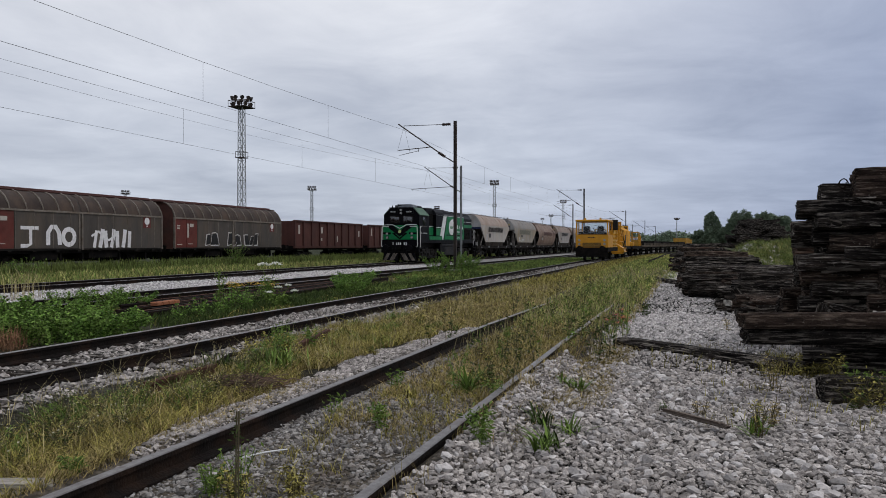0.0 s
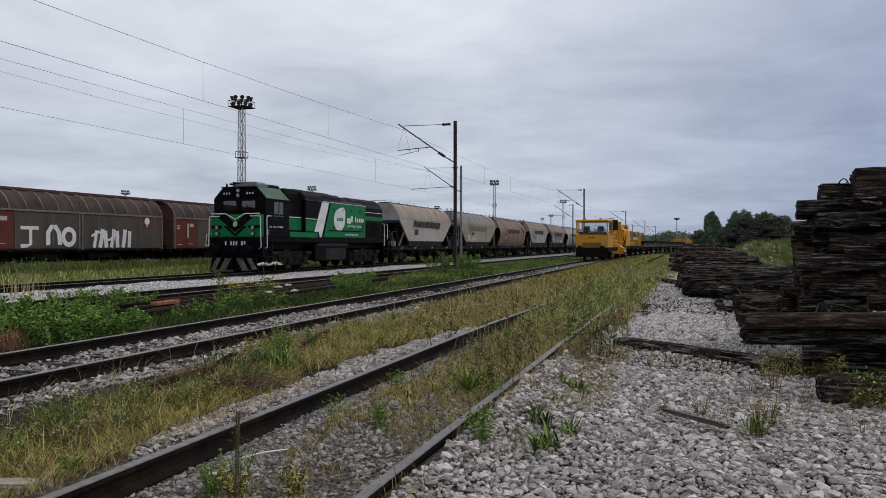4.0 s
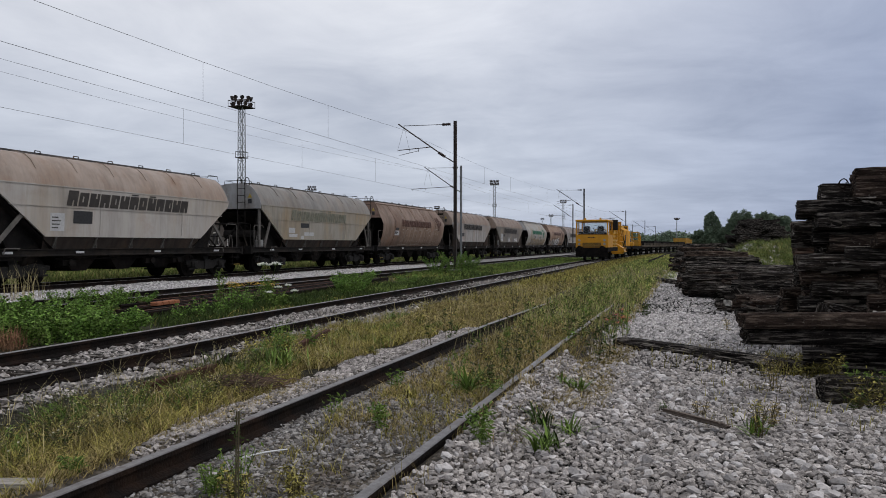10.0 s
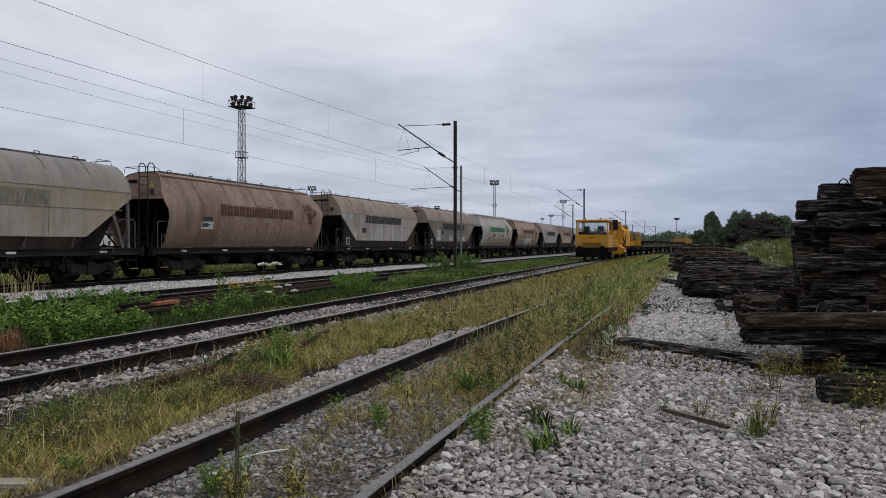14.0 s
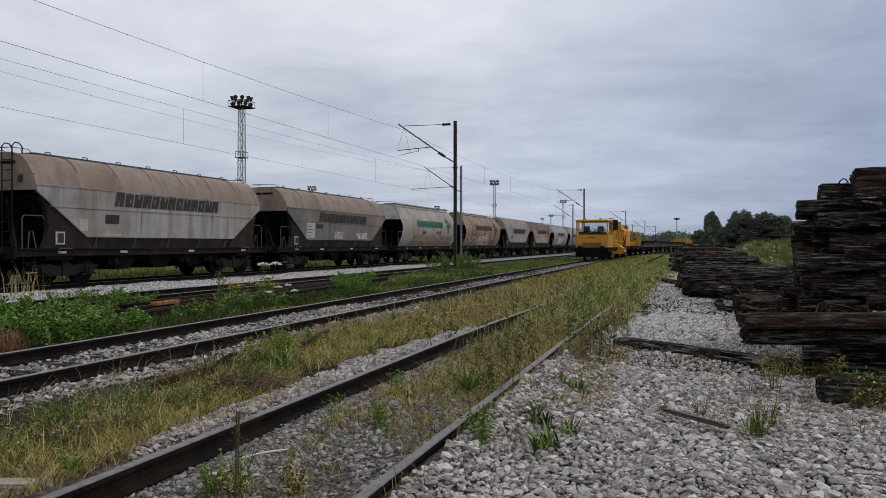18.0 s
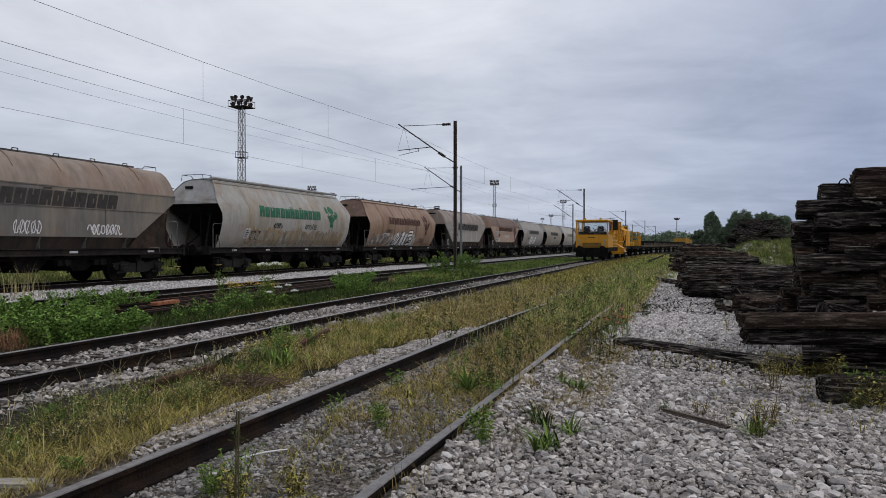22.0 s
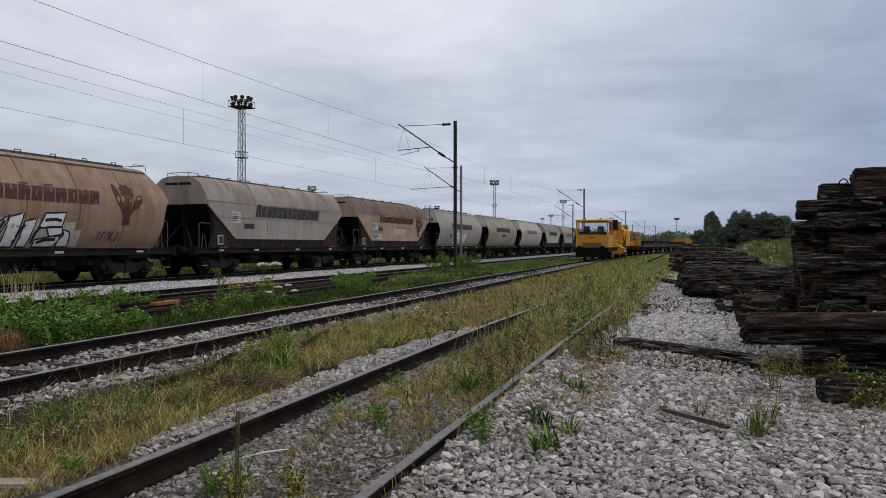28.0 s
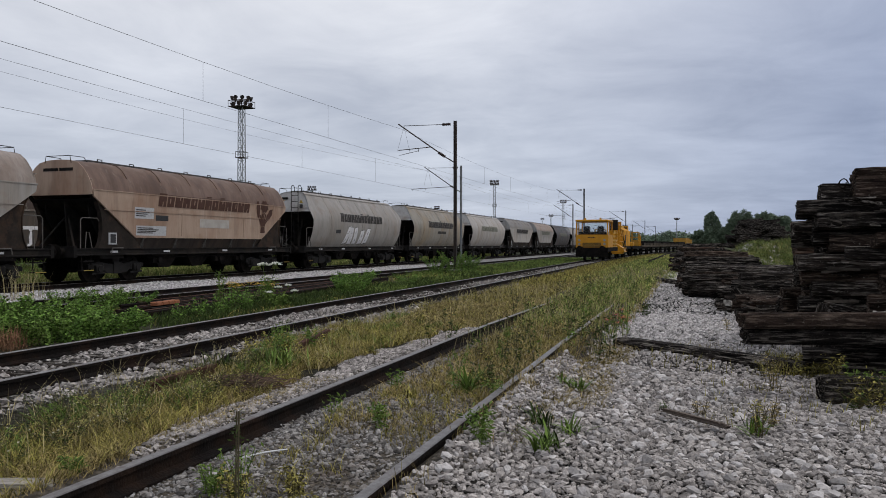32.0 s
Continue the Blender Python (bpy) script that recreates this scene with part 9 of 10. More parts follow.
p = off_rails(tufted(np.concatenate([scatter(-3.3, -0.85, 13, 30, 13000, lambda x, y: x < -1.12 + 0.15 * wobble(x, y)), scatter(-1.6, -0.9, 10, 24, 3000, lambda x, y: x < -1.15 + 0.15 * wobble(x, y)), scatter(-5.0, 0.2, 30, 110, 26000, lambda x, y: x < -0.6 + 0.0 * y)]), 0.2, 1.2, 4.0))
blades("grass", p, hts(len(p), 0.04, 0.24), 0.004 + 0.0006 * p[:, 1], FIELD, "yellow-green grass growing over the sunken rails", 0.9)
p = off_rails(tufted(np.concatenate([scatter(-3.2, -1.15, 12, 30, 12000), scatter(-4.5, -0.6, 30, 80, 11000)]), 0.0, 1.7, 9.0))
blades("grass", p, hts(len(p), 0.05, 0.26), 0.005 + 0.0006 * p[:, 1], GREEN_GRASS, "green grass tufts over the sunken rails", 0.7)
p = off_rails(tufted(np.concatenate([scatter(-3.0, -1.75, 6.5, 9, 5000), scatter(-3.0, -1.3, 9, 14, 10000), scatter(-3.3, -1.0, 14, 30, 12000)]), 0.3, 0.9, 1.0))
blades("grass", p, hts(len(p), 0.04, 0.16), 0.004 + 0.0006 * p[:, 1], DRY_GRASS, "dry grass growing over the sunken rails", 1.2)
p = np.concatenate([scatter(-3.3, -0.95, 9, 20, 700), scatter(-3.4, -0.9, 20, 40, 600), scatter(-5.6, -3.9, 3.0, 9, 500), scatter(-5.8, -3.6, 9, 24, 600)])
blades("grass", p, hts(len(p), 0.16, 0.5), 0.0022 + 0.0005 * p[:, 1], STRAW, "thin pale seed stalks standing above the grass", 0.6)
c = scatter(-1.75, -1.3, 3.2, 12, 50)
p = tufts(c, 16, 0.04)
blades("grass", p, hts(len(p), 0.04, 0.2), 0.0028 + 0.0005 * p[:, 1], DRY_GRASS, "thin dry grass along the rail and the gravel edge")
yy_ = RNG.uniform(26, 110, 9000)
p = np.stack([np.array([b_centre(v) for v in yy_]) + RNG.uniform(0.95, 2.6, 9000), yy_], -1)
blades("grass", p, hts(len(p), 0.08, 0.3), 0.008 + 0.0006 * p[:, 1], MIX_GRASS, "olive grass along the second siding")
p = scatter(-4.3, -3.35, 3.0, 7.0, 6000)
blades("grass", p, hts(len(p), 0.02, 0.09), 0.004 + 0 * p[:, 1], DRY_GRASS, "short dry grass at the edge of the pale stones", 1.6)
# green strip between the middle tracks
p = tufted(np.concatenate([scatter(-12.9, -8.3, 8, 22, 26000), scatter(-12.9, -8.4, 22, 75, 30000)]), 0.0, 0.9, 5.0)
p = p[(p[:, 0] > -10.2) | (p[:, 1] > 30) | (RNG.uniform(0, 1, len(p)) < 0.3)]
p = p[(p[:, 1] > 15) | (RNG.uniform(0, 1, len(p)) < np.where(p[:, 1] < 11, 0.06, 0.4))]
hh = hts(len(p), 0.08, 0.34)
hh = np.where((p[:, 0] < -10.3) & (p[:, 1] < 32) | (p[:, 1] < 20), hh * 0.45, hh)
blades("grass", p, hh, 0.008 + 0.0006 * p[:, 1], GREEN_GRASS, "fresh green grass between the middle tracks", 0.7)
p = tufted(np.concatenate([scatter(-12.9, -8.3, 11, 22, 6000), scatter(-12.9, -8.4, 22, 75, 16000)]), 0.1, 0.8, 15.0)
blades("grass", p, hts(len(p), 0.04, 0.2), 0.007 + 0.0006 * p[:, 1], MIX_GRASS, "thin yellowish grass between the middle tracks", 1.0)
p = tufts(np.concatenate([scatter(-10.0, -8.4, 11, 20, 110), scatter(-10.2, -8.4, 20, 34, 90), scatter(-12.6, -8.6, 34, 75, 160)]), 60, 0.16)
blades("grass", p, hts(len(p), 0.06, 0.3), 0.012 + 0.0006 * p[:, 1], LEAF_DARK, "dark green weed clumps between the middle tracks", 0.5)
# tall grass behind the running track
p = tufted(np.concatenate([scatter(-29.0, -21.3, 14, 40, 26000), scatter(-29.0, -21.3, 40, 95, 15000)]), 0.7, 0.5, 6.0)
blades("grass", p[::2], hts(len(p[::2]), 0.12, 0.5), 0.018 + 0.0006 * p[::2][:, 1], MEADOW, "yellow-green meadow grass behind the running track")
blades("grass", p[1::2], hts(len(p[1::2]), 0.12, 0.5), 0.018 + 0.0006 * p[1::2][:, 1], GREEN_GRASS, "green meadow grass behind the running track")
p = tufted(np.concatenate([scatter(-29.0, -26.9, 14, 75, 30000)]), 0.75, 0.6, 7.0)
blades("grass", p, hts(len(p), 0.3, 0.95), 0.028 + 0.0004 * p[:, 1], FAR_WEED, "tall green weeds along the far siding", 0.25)
# mound behind the sleeper piles
p = np.stack([RNG.uniform(1.7, 8.5, 30000), RNG.uniform(24.5, 43, 30000)], -1)
p = p[p[:, 0] > 2.4 - 0.08 * (p[:, 1] - 26)]
blades("grass", p, hts(len(p), 0.08, 0.34), 0.016 + 0 * p[:, 1], FAR_WEED, "long grass on the mound behind the sleeper piles", 1.1)
p = tufts(np.stack([RNG.uniform(1.8, 7.5, 160), RNG.uniform(25, 42, 160)], -1), 60, 0.3)
blades("grass", p, hts(len(p), 0.1, 0.34), 0.014 + 0 * p[:, 1], MEADOW, "pale flowering grass on the mound", 0.7)
p = tufts(np.stack([RNG.uniform(1.8, 7.5, 110), RNG.uniform(26, 42, 110)], -1), 60, 0.22)
blades("grass", p, hts(len(p), 0.15, 0.5), 0.02 + 0 * p[:, 1], FAR_WEED, "tall dull green weeds on the mound", 0.5)
p = np.stack([RNG.uniform(0.7, 2.2, 900), RNG.uniform(9.0, 10.6, 900)], -1)
p = np.concatenate([p[p[:, 0] > 0.9], np.stack([RNG.uniform(0.75, 1.6, 500), RNG.uniform(9.2, 9.9, 500)], -1)])
blades("grass", p, hts(len(p), 0.06, 0.24), 0.012 + 0 * p[:, 1], MIX_GRASS, "green grass at the foot of the sleeper pile")
p = tufted(np.concatenate([scatter(-0.5, 1.3, 9.0, 11.2, 700), scatter(0.1, 2.2, 6.4, 8.4, 500)]), -0.25, 2.4, 8.0)
blades("grass", p, hts(len(p), 0.06, 0.22), 0.008 + 0 * p[:, 1], MIX_GRASS, "sparse grass tufts in the gravel")
# pale reeds by the running track
p = np.stack([RNG.normal(-16.3, 0.25, 60), RNG.normal(15.0, 0.3, 60)], -1)
blades("reeds", p, hts(60, 0.6, 1.35), 0.010 + 0 * p[:, 1], STRAW, "pale dry reeds beside the track", 0.3)


def leaf_cloud(c, n, size, spread, wide=0.28):
    """n leaf-shaped quads round points c (k, 3)."""
    base = c[RNG.integers(0, len(c), n)] + RNG.normal(0, 1, (n, 3)) * np.asarray(spread)
    d = RNG.normal(0, 1, (n, 3))
    d[:, 2] *= 0.5
    d /= np.linalg.norm(d, axis=1, keepdims=True)
    u = np.cross(d, RNG.normal(0, 1, (n, 3)))
    u /= np.linalg.norm(u, axis=1, keepdims=True) + 1e-6
    s = size * RNG.uniform(0.6, 1.3, (n, 1))
    V = np.stack([base, base + d * s * 0.5 + u * s * wide, base + d * s, base + d * s * 0.5 - u * s * wide], 1).reshape(-1, 3)
    Fc = (np.arange(4)[None] + 4 * np.arange(n)[:, None])
    return V, Fc


def weed(x, y, h, stems, leaves, size, material, label, spread=0.05, flower=None, lean=0.25):
    """A leafy weed: thin stems with leaves all the way up, and perhaps flower heads."""
    t = thing("weed_plant", label, "weed", "weeds in the yard", at=pose(x, y, float(ground_height(np.array(x), np.array(y)))))
    bm = bmn()
    pts, tips = [], []
    for i in range(stems):
        a = random.uniform(0, 6.283)
        r0, r1 = spread * random.random(), h * lean * random.random() + spread
        hh = h * random.uniform(0.65, 1.0)
        path = [Vector((r0 * math.cos(a), r0 * math.sin(a), -0.02)), Vector(((r0 + r1) / 2.4 * math.cos(a), (r0 + r1) / 2.4 * math.sin(a), hh * 0.55)), Vector((r1 * math.cos(a), r1 * math.sin(a), hh))]
        tube(bm, path, max(0.0025, 0.006 * h), 4)
        tips.append(path[-1])
        for k in range(12):
            u = k / 11
            pts.append(path[0].lerp(path[1], u * 2) if u < 0.5 else path[1].lerp(path[2], u * 2 - 1))
    tagged(part("stalk", bm, STEM if material is not LEAF else LEAF, t), kind="stuff")
    if leaves:
        V, Fc = leaf_cloud(np.array([tuple(q) for q in pts]), int(leaves * 2.4) if leaves < 300 else leaves, size * 0.9, size * 0.45, 0.15 if leaves < 300 else 0.28)
        V[:, 2] = np.maximum(V[:, 2], 0.0)
        ob = tagged(new("foliage", mesh_np("foliage", V, Fc, material)), kind="stuff")
        ob.parent = t
    if flower:
        m, r, n = flower
        bm = bmn()
        for q in tips:
            for k in range(n):
                c = q + Vector((random.gauss(0, r), random.gauss(0, r), random.gauss(0, r * 0.25)))
                a = random.uniform(0, 6.28)
                s_ = r * 0.35
                bm.faces.new([bm.verts.new(c + Vector((s_ * math.cos(a + j * 1.571), s_ * math.sin(a + j * 1.571), random.uniform(0, 0.3 * s_)))) for j in range(4)])
        tagged(part("bloom", bm, m, t), kind="stuff")
    return t


def lance_weed(x, y, h, n, material, label, spread=0.03, droop=0.5, wide=0.09):
    """A weed of long lance-shaped leaves that rise from one foot and arch outwards."""
    t = thing("weed_plant", label, "weed", "weeds in the yard", at=pose(x, y, float(ground_height(np.array(x), np.array(y)))))
    bm = bmn()
    for i in range(n):
        a, L = 2.4 * i + random.uniform(-0.4, 0.4), h * random.uniform(0.55, 1.1)
        up = random.uniform(0.55, 1.45)
        foot = Vector((spread * random.gauss(0, 1), spread * random.gauss(0, 1), -0.01 + 0.35 * h * random.random() ** 2))
        d, side_ = Vector((math.cos(a), math.sin(a), 0)), Vector((-math.sin(a), math.cos(a), 0))
        prev = None
        for k in range(5):
            u = k / 4
            c = foot + d * L * math.cos(up) * u * (1 + droop * u * 0.5) + Vector((0, 0, L * math.sin(up) * u - droop * L * 0.55 * u * u))
            w = L * wide * (0.35, 0.9, 1.0, 0.65, 0.04)[k]
            row = [bm.verts.new(c + side_ * w + Vector((0, 0, 0.25 * w))), bm.verts.new(c - side_ * w + Vector((0, 0, 0.25 * w)))]
            if prev:
                bm.faces.new((prev[0], prev[1], row[1], row[0]))
            prev = row
    tagged(part("foliage", bm, material, t), kind="stuff")
    return t


random.seed(21)
WHITE_FL = surf("white_petals", (0.80, 0.80, 0.74), (0.66, 0.67, 0.58), 20, 0.7)
YELLOW_FL = surf("yellow_petals", (0.55, 0.36, 0.03), (0.42, 0.28, 0.03), 20, 0.7)
RED_FL = surf("poppy_petals", (0.55, 0.06, 0.025), (0.42, 0.04, 0.02), 20, 0.6)
for x, y, h, st, lv, sz, m, lb in (
        (-1.36, 4.93, 0.26, 12, 150, 0.05, LEAF, "bright green leafy weed in gravel"),
        (-1.9, 7.0, 0.3, 5, 50, 0.05, LEAF_DARK, "dark seeding weed between the rails"),
        (-2.76, 6.88, 0.2, 8, 70, 0.05, LEAF, "green weed between the rails"),
        (-2.84, 5.69, 0.16, 4, 30, 0.05, LEAF, "small green weed between the rails"),
        (-2.25, 5.38, 0.24, 7, 90, 0.05, LEAF, "small green weed between the rails"),
        (-1.67, 7.24, 0.42, 4, 50, 0.05, LEAF_DARK, "tall thin weed by the rail"),
        (-1.62, 6.44, 0.2, 6, 60, 0.04, LEAF, "green weed by the rail"),
        (0.08, 6.77, 0.16, 14, 60, 0.03, DRY_GRASS, "dry reddish weed in gravel"),
        (0.49, 6.19, 0.3, 12, 90, 0.035, MIX_GRASS, "yellow-green upright weed in gravel"),
        (0.6, 6.5, 0.24, 12, 70, 0.035, DRY_GRASS, "dry weed in gravel"),
        (0.78, 8.06, 0.4, 12, 90, 0.04, DRY_GRASS, "dry yellow weed in gravel"),
        (-0.87, 15.48, 0.28, 8, 90, 0.07, LEAF_DARK, "dark green weed at the gravel edge"),
        (0.61, 13.37, 0.26, 9, 60, 0.04, DRY_GRASS, "dry weed in gravel"),
        (-2.42, 3.62, 0.22, 16, 220, 0.035, MIX_GRASS, "grassy weed among dark stones"),
        (-2.62, 3.7, 0.2, 16, 200, 0.035, LEAF, "grassy weed among dark stones"),
        (-1.95, 3.55, 0.18, 14, 160, 0.03, MIX_GRASS, "grassy weed among dark stones"),
        (-2.18, 3.86, 0.2, 14, 160, 0.035, MIX_GRASS, "grassy weed among dark stones"),
        (-2.5, 3.8, 0.28, 8, 60, 0.04, LEAF, "grassy weed among dark stones"),
        (-3.46, 3.52, 0.1, 14, 160, 0.03, LEAF, "low green weed beside the plank"),
        (1.45, 7.75, 0.34, 12, 160, 0.05, LEAF, "green weeds round the timber block"),
        (1.75, 7.7, 0.3, 12, 160, 0.05, LEAF, "green weeds round the timber block"),
        (1.35, 8.3, 0.36, 10, 120, 0.05, MIX_GRASS, "weeds under the timber beam"),
        (1.9, 9.0, 0.3, 10, 120, 0.05, LEAF, "weeds under the timber beam"),
        (-5.24, 8.98, 0.42, 9, 120, 0.07, LEAF, "bright green weed in dry grass"),
        (-5.0, 9.4, 0.36, 8, 90, 0.07, LEAF, "bright green weed in dry grass"),
        (-4.45, 12.16, 0.3, 8, 70, 0.06, MIX_GRASS, "green weed in dry grass")):
    weed(x, y, h, st, lv, sz, m, lb)
for i in range(70):
    weed(random.uniform(-3.4, -0.95), 9 + 19 * random.random() ** 1.3, random.uniform(0.22, 0.62), random.choice((2, 3, 4)), random.choice((10, 16, 26)), 0.07, LEAF_DARK if i % 3 else LEAF, "dark seeding weed in the grass" if i % 3 else "leafy green weed in the grass", 0.04, None, 0.2)
for i in range(16):
    weed(random.uniform(-5.8, -3.4), random.uniform(8, 26), random.uniform(0.2, 0.4), 4, 30, 0.05, MIX_GRASS, "thin weed in dry grass")
for x, y, h, n, m, lb in (
        (-0.99, 5.22, 0.26, 24, LEAF, "bright green weed with lance-shaped leaves in gravel"), (-0.93, 5.36, 0.2, 18, LEAF_DARK, "dark green weed with lance-shaped leaves in gravel"), (-0.86, 5.75, 0.2, 18, LEAF, "green weed with arching leaves in gravel"),
        (-1.12, 5.9, 0.22, 22, LEAF_DARK, "dark green weed with arching leaves in gravel"), (-1.06, 7.44, 0.2, 26, LEAF, "low green weed with arching leaves at the gravel edge"), (-1.2, 7.6, 0.18, 20, LEAF, "low green weed with arching leaves at the gravel edge"),
        (-0.2, 6.95, 0.12, 12, LEAF_DARK, "small dark weed in gravel"), (-1.99, 6.84, 0.3, 26, LEAF, "dark upright weed between the rails"), (-2.02, 7.4, 0.22, 20, LEAF, "green leafy weed between the rails"),
        (-2.45, 6.5, 0.18, 22, MIX_GRASS, "yellow-green tuft between the rails"), (-2.3, 6.1, 0.16, 20, MIX_GRASS, "yellow-green tuft between the rails"), (0.47, 6.2, 0.2, 20, LEAF, "green upright weed in gravel"), (-4.35, 7.4, 0.3, 40, GREEN_GRASS, "bright green grassy clump beside the loose rail"), (-4.55, 7.55, 0.3, 40, LEAF, "bright green grassy clump beside the loose rail"), (-5.1, 7.35, 0.26, 36, LEAF_DARK, "dark green clump beside the loose rail")):
    lance_weed(x, y, h, int(n * 1.7), m, lb, 0.035 if n < 30 else 0.1, 0.5 if n < 30 else 0.3, 0.042 if n < 30 else 0.03)
bm = bmn()
for i in range(170):
    a, q = random.gauss(0.5, 0.35), Vector((random.gauss(0, 0.2), random.gauss(0, 0.13), abs(random.gauss(0, 0.03))))
    l_ = random.uniform(0.1, 0.26)
    tube(bm, [q, q + Vector((l_ * 0.5 * math.cos(a), l_ * 0.5 * math.sin(a), random.uniform(0.0, 0.05))), q + Vector((l_ * math.cos(a), l_ * math.sin(a), random.uniform(0.0, 0.03)))], 0.005, 4)
solid("dead_brushwood", bm, surf("dead_stems", (0.14, 0.09, 0.065), (0.07, 0.045, 0.035), 8, 0.9, island=0.5), "flattened heap of brown dead stems in the grass", "brushwood", kind="stuff", at=pose(-4.25, 6.45, 0.03))
# near stalk with a dark seed head
weed(-2.28, 3.42, 0.78, 2, 60, 0.03, LEAF_DARK, "tall dry stalk with dark seed heads", 0.02, None, 0.06)
# nettles and bushes between the middle tracks
for x, y, h, n in ((-9.5, 8.5, 0.5, 1500), (-9.0, 8.75, 0.45, 1300), (-8.85, 9.3, 0.42, 1300), (-8.75, 9.9, 0.36, 800), (-10.6, 9.2, 0.6, 1300), (-9.4, 9.4, 0.5, 1500), (-9.9, 9.0, 0.55, 1500), (-9.0, 9.9, 0.45, 1500), (-10.0, 9.8, 0.5, 1200),  (-9.6, 20.3, 0.6, 1700), (-9.9, 21.6, 0.6, 1700), (-9.2, 19.6, 0.5, 1400), (-11.0, 35.2, 1.1, 1800), (-10.6, 36.6, 0.9, 1600), (-11.6, 34.2, 0.9, 1500), (-9.8, 25.5, 0.4, 500), (-27.0, 40.5, 1.5, 900), (-26.6, 24.6, 0.9, 600), (-12.4, 13.5, 0.5, 900), (-11.9, 13.9, 0.42, 700), (-12.9, 13.0, 0.45, 700), (-10.0, 15.5, 0.4, 200)):
    weed(x, y, h, 22, int(n * 2.6), 0.056, BUSH_LEAF, "dense green nettles between the tracks", 0.4, None, 0.45)
for x, y, h, st, lv in ((-9.28, 13.4, 0.95, 3, 200), (-9.15, 13.6, 0.55, 9, 420), (-9.0, 13.0, 0.45, 9, 360), (-8.95, 12.2, 0.4, 9, 360), (-8.85, 11.5, 0.32, 9, 300), (-9.3, 14.4, 0.4, 9, 320), (-9.6, 14.9, 0.45, 8, 260)):
    weed(x, y, h, st, lv, 0.06, BUSH_LEAF if st > 3 else LEAF, "upright leafy weed by the loose rails", 0.1, None, 0.14 if st > 3 else 0.04)


def umbel_plant(x, y, h, heads, label):
    """A hogweed: forked stems, each with a flat plate of tiny white blooms on spokes."""
    t = thing("umbel_plant", label, "weed", "weeds in the yard", at=pose(x, y, float(ground_height(np.array(x), np.array(y)))))
    bs, pts = bmn(), []
    for dx, dy, hh, r in heads:
        fork, tip = Vector((0.3 * dx, 0.3 * dy, 0.45 * hh)), Vector((dx, dy, hh))
        tube(bs, [Vector((0, 0, -0.02)), fork, tip], 0.007, 5)
        pts += [fork.lerp(Vector((0, 0, 0)), k / 8) for k in range(8)] + [fork.lerp(tip, k / 8) for k in range(4)]
        bf = bmn()
        for k in range(18):
            a, q = 2.4 * k, r * math.sqrt((k + 0.5) / 18)
            c = tip + Vector((q * math.cos(a), q * math.sin(a), 0.075 - 0.4 * q * q / r))
            tube(bs, [tip, c], 0.002, 3)
            for j in range(9):
                e = c + Vector((random.gauss(0, 0.018), random.gauss(0, 0.018), random.uniform(-0.012, 0.012)))
                b_ = random.uniform(0, 6.28)
                bf.faces.new([bf.verts.new(e + Vector((0.013 * math.cos(b_ + i * 1.571), 0.013 * math.sin(b_ + i * 1.571), random.uniform(-0.010, 0.012)))) for i in range(4)])
        tagged(part("bloom", bf, WHITE_FL, t, "flat white flower head"), kind="stuff")
    tagged(part("stalk", bs, LEAF, t), kind="stuff")
    V, Fc = leaf_cloud(np.array([tuple(q) for q in pts]), 420, 0.085, 0.07, 0.2)
    V[:, 2] = np.maximum(V[:, 2], 0.0)
    tagged(new("foliage", mesh_np("foliage", V, Fc, LEAF)), kind="stuff").parent = t
    return t


umbel_plant(-9.5, 15.6, 0.95, ((-0.14, 0.02, 0.93, 0.13), (0.2, 0.03, 0.95, 0.15), (0.02, -0.05, 0.62, 0.06)), "tall hogweed with flat white flower heads by the loose rails")
umbel_plant(-9.0, 15.2, 0.5, ((-0.2, 0.0, 0.3, 0.06), (0.02, 0.0, 0.42, 0.07), (0.22, 0.1, 0.46, 0.06), (0.38, 0.1, 0.34, 0.07)), "low hogweed with small whitish flower heads")
weed(-12.2, 19.0, 0.35, 14, 160, 0.07, LEAF, "low weed with yellow flowers", 0.5, (YELLOW_FL, 0.10, 26), 0.5)
weed(-1.12, 11.5, 0.5, 5, 20, 0.04, LEAF, "red poppies in dry grass", 0.12, (RED_FL, 0.04, 16), 0.3)
weed(-0.93, 11.35, 0.45, 5, 16, 0.04, LEAF, "red poppies in dry grass", 0.1, (RED_FL, 0.04, 16), 0.3)
DOCK = surf("brown_seed_heads", (0.24, 0.13, 0.07), (0.16, 0.085, 0.045), 6, 0.9, island=0.4)
for x, y, h in ((-8.73, 7.85, 0.32), (-8.85, 7.7, 0.32), (-8.95, 7.95, 0.34)):
    lance_weed(x, y, h, 90, DOCK, "brown dried dock plants", 0.09, 0.04, 0.012)

# coarse herbs in the near grass, by the loose rails and round the timbers
random.seed(31)
for i in range(110):
    weed(random.uniform(-5.1, -4.1), 3.0 + 5.0 * random.random() ** 1.3, random.uniform(0.1, 0.24), 9, 110, 0.026, (MIX_GRASS, LEAF_DARK, MEADOW, LEAF)[i % 4], "low herb tangled in the yellow grass", 0.1, None, 0.7)
for i in range(9):
    weed(random.gauss(-4.95, 0.12), random.gauss(8.15, 0.3), random.uniform(0.2, 0.4), 7, 90, 0.055, (LEAF, MIX_GRASS)[i % 2], "leafy green weed beside the loose rails", 0.08, None, 0.4)
for i in range(15):
    weed(random.uniform(-2.6, -1.75), random.uniform(6.6, 11.5), random.uniform(0.14, 0.4), 5, 45, 0.045, (LEAF_DARK, MIX_GRASS, LEAF)[i % 3], "small seeding weed beside the sunken rail", 0.04)
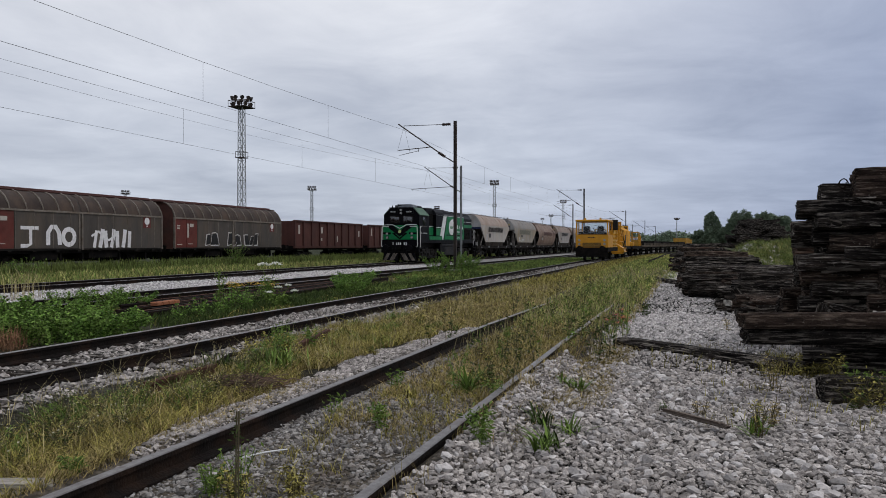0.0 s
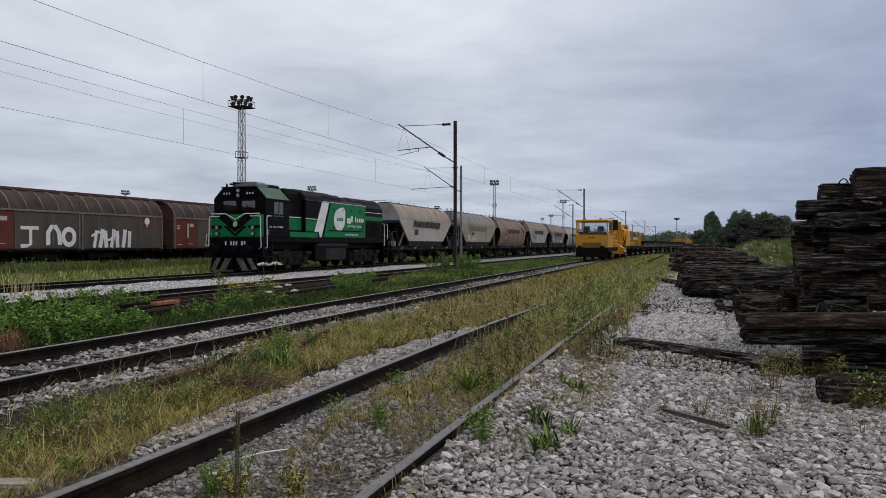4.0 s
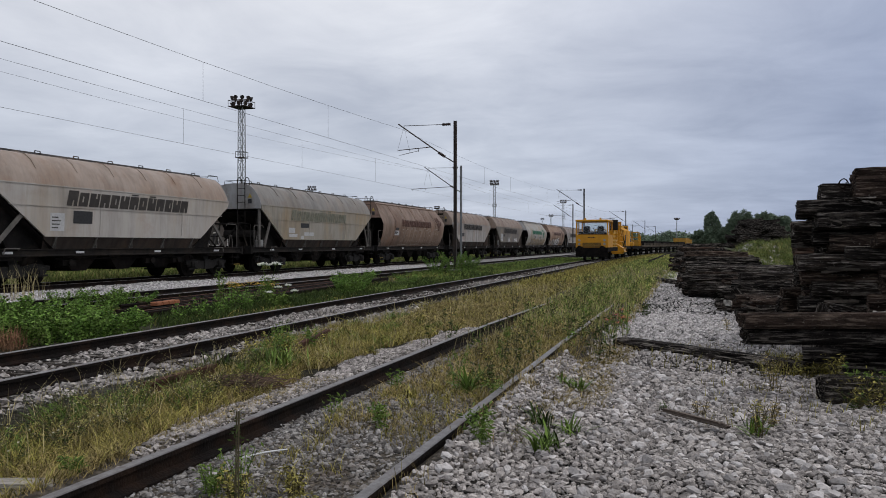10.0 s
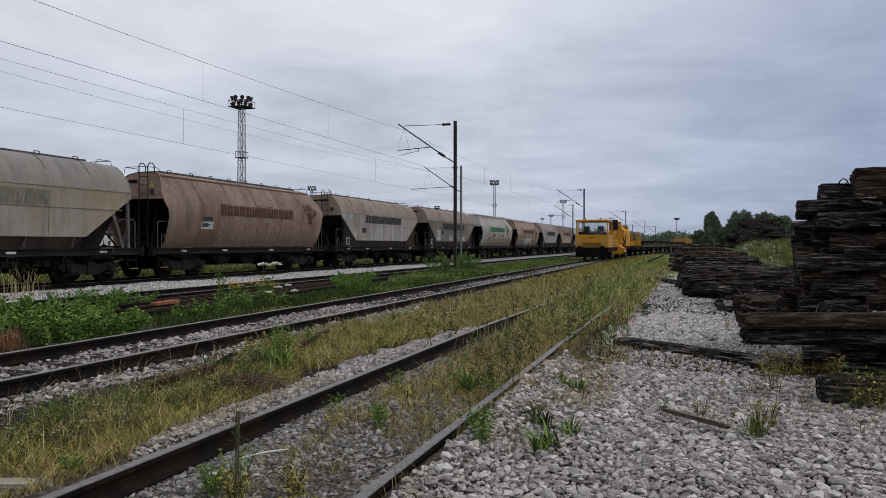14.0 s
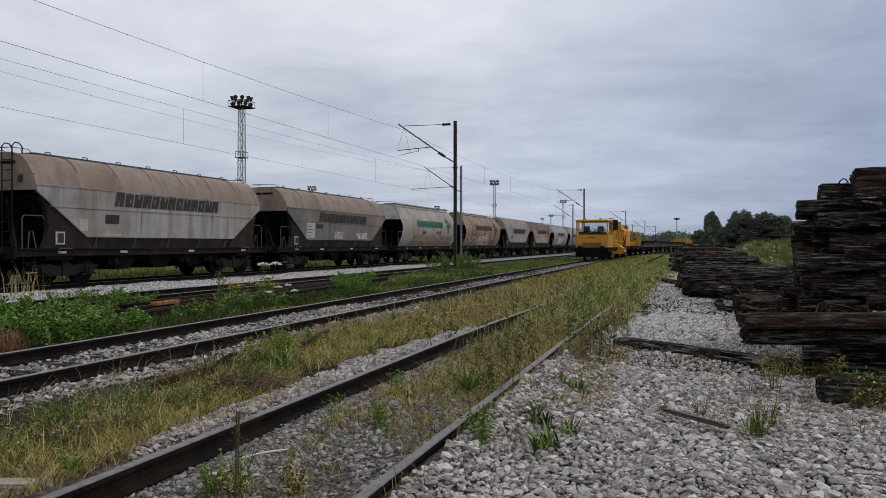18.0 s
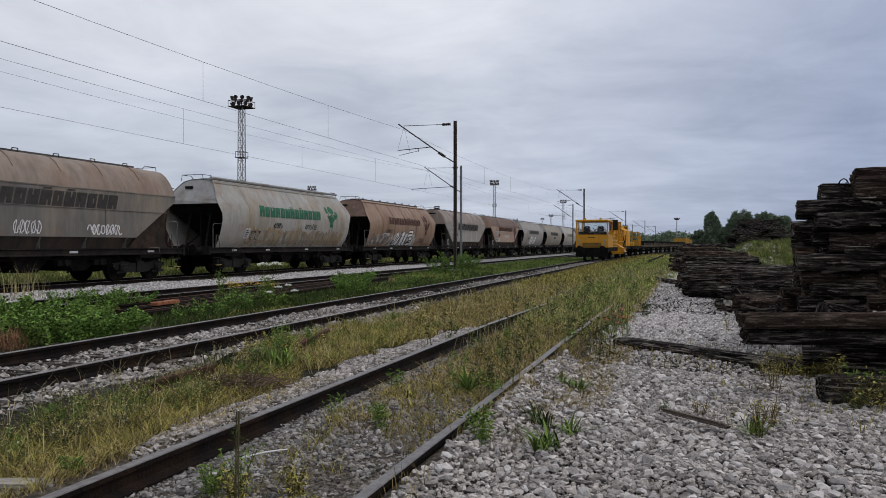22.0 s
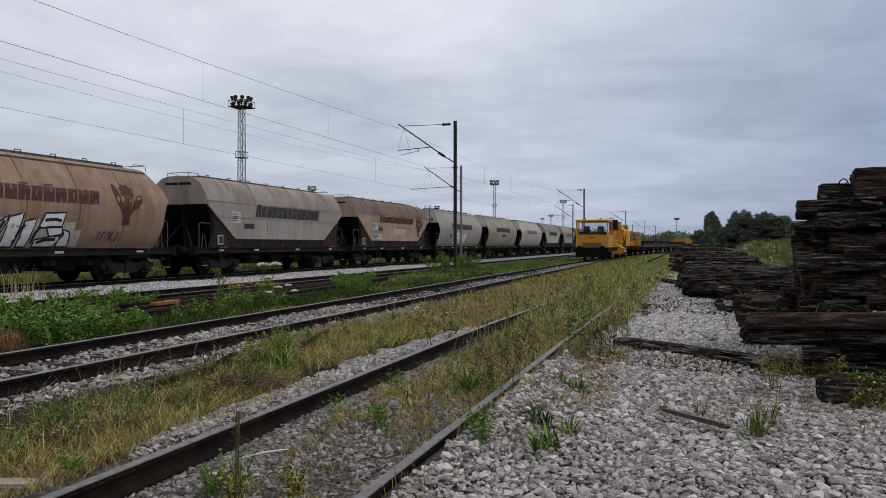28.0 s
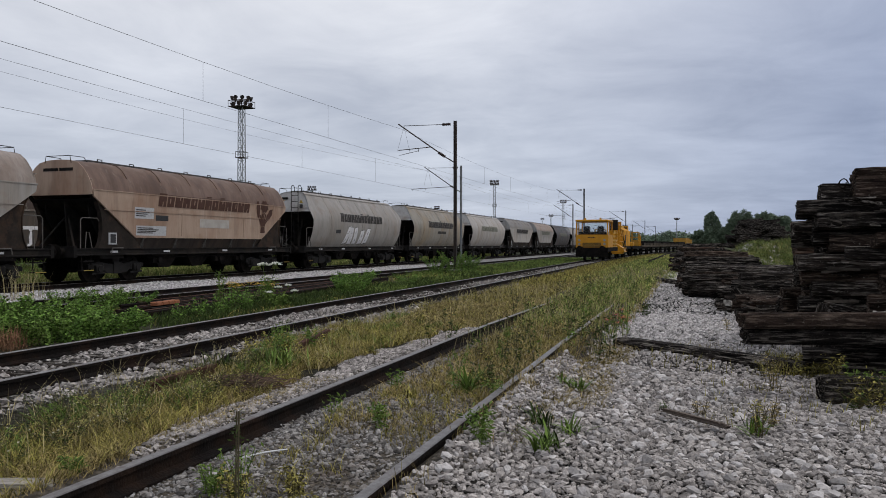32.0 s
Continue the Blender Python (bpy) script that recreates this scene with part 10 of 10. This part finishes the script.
for i in range(14):
    weed(random.uniform(1.3, 2.3), random.uniform(7.2, 7.6), random.uniform(0.16, 0.4), 10, 45, 0.05, (MIX_GRASS, DRY_GRASS, LEAF_DARK)[i % 3], "arching weeds before the timber block", 0.08, None, 0.9)
for i in range(10):
    weed(random.uniform(0.6, 1.6), random.uniform(8.9, 9.6), random.uniform(0.12, 0.25), 12, 80, 0.04, MIX_GRASS, "yellow-green weeds behind the timber beam", 0.12, None, 0.6)


# ---------------------------------------------------------------- trees and far woods
def tree(x, y, h, w, label="broad-leaved tree with a dense dark green crown"):
    t = thing("tree", label, "tree", "trees at the yard's end", at=pose(x, y, 0))
    bm = bmn()
    cyl(bm, (0, 0, -0.3), (0, 0, h * 0.45), 0.028 * h, 0.016 * h, 8)
    cen = []
    for i in range(16):
        a, e = 2.4 * i + random.random(), (i + 0.5) / 16
        rad = w * 0.40 * math.sqrt(max(0.05, 1 - (2.0 * e - 0.85) ** 2 / 1.45)) * random.uniform(0.6, 1)
        q = (rad * math.cos(a), rad * math.sin(a), h * (0.26 + 0.66 * e))
        cyl(bm, (0, 0, h * random.uniform(0.15, 0.42)), q, 0.012 * h, 0.004 * h, 5)
        cen.append(q)
    part("trunk", bm, BARK, t)
    cs = []
    for c in cen:
        for k in range(9):
            d = Vector((random.gauss(0, 1), random.gauss(0, 1), random.gauss(0, 0.8))).normalized()
            cs.append(tuple(c[j] + d[j] * (w * 0.15, w * 0.15, h * 0.085)[j] for j in range(3)))
    V, Fc = leaf_cloud(np.array(cs), 14000, 0.25, (0.04 * w, 0.04 * w, 0.025 * h), 0.4)
    ob = new("crown", mesh_np("crown", V, Fc, TREE_LEAF))
    ob.parent = t
    return t


random.seed(5)
for x, d, h, w in ((0.0245, 150, 8.3, 3.4), (0.012, 160, 4.8, 4.0), (0.052, 158, 7.6, 4.6), (0.061, 150, 8.6, 5.2), (0.079, 156, 7.8, 4.8), (0.088, 150, 8.3, 5.2), (0.099, 158, 7.6, 4.6), (0.108, 150, 7.4, 4.0), (0.12, 154, 5.9, 5.4), (0.134, 150, 5.6, 5.6), (0.15, 150, 5.4, 5.8), (0.038, 165, 5.6, 5.5), (0.07, 170, 5.6, 6.0), (0.17, 155, 5.6, 6.0), (0.2, 150, 5.6, 6.0)):
    tree(x * d, d, h * 0.90, w * 0.86)
cs = []
for i in range(900):
    a = RNG.uniform(-0.10, 0.06)
    d = RNG.uniform(420, 470)
    hh = (5.0 + 4.0 * abs(math.sin(a * 70) * math.cos(a * 31)) + RNG.uniform(-1, 1))
    cs.append((a * d, d, RNG.uniform(0.5, hh)))
V, Fc = leaf_cloud(np.array(cs), 30000, 1.0, (1.8, 1.8, 0.7), 0.4)
tagged(new("far_woods", mesh_np("far_woods", V, Fc, TREE_LEAF)), "distant dark green belt of trees on the horizon", "woods", kind="stuff")
cs = []
for i in range(2200):
    a = RNG.uniform(-1.3, 0.6)
    d = RNG.uniform(800, 860)
    cs.append((a * d, d, RNG.uniform(0.5, 7 + 4 * abs(math.sin(a * 23)))))
V, Fc = leaf_cloud(np.array(cs), 22000, 3.0, (4, 3, 1.0))
tagged(new("far_woods", mesh_np("far_woods", V, Fc, TREE_LEAF)), "distant dark tree line beyond the yard", "woods", kind="stuff")


# ---------------------------------------------------------------- what moves
def motions():
    for ob, y in MOVERS:
        walk(ob, [(t, pose(T_X, y + SPEED * t, RAIL_TOP)) for t in (0.0, 8.0, 16.0, 24.0, 32.0)])
    for ob, m, r in SPINNERS:
        turn = math.degrees(-SPEED / r)
        walk(ob, [(k / 10, m @ pose(0, 0, 0, turn * k / 10)) for k in range(321)])


motions()
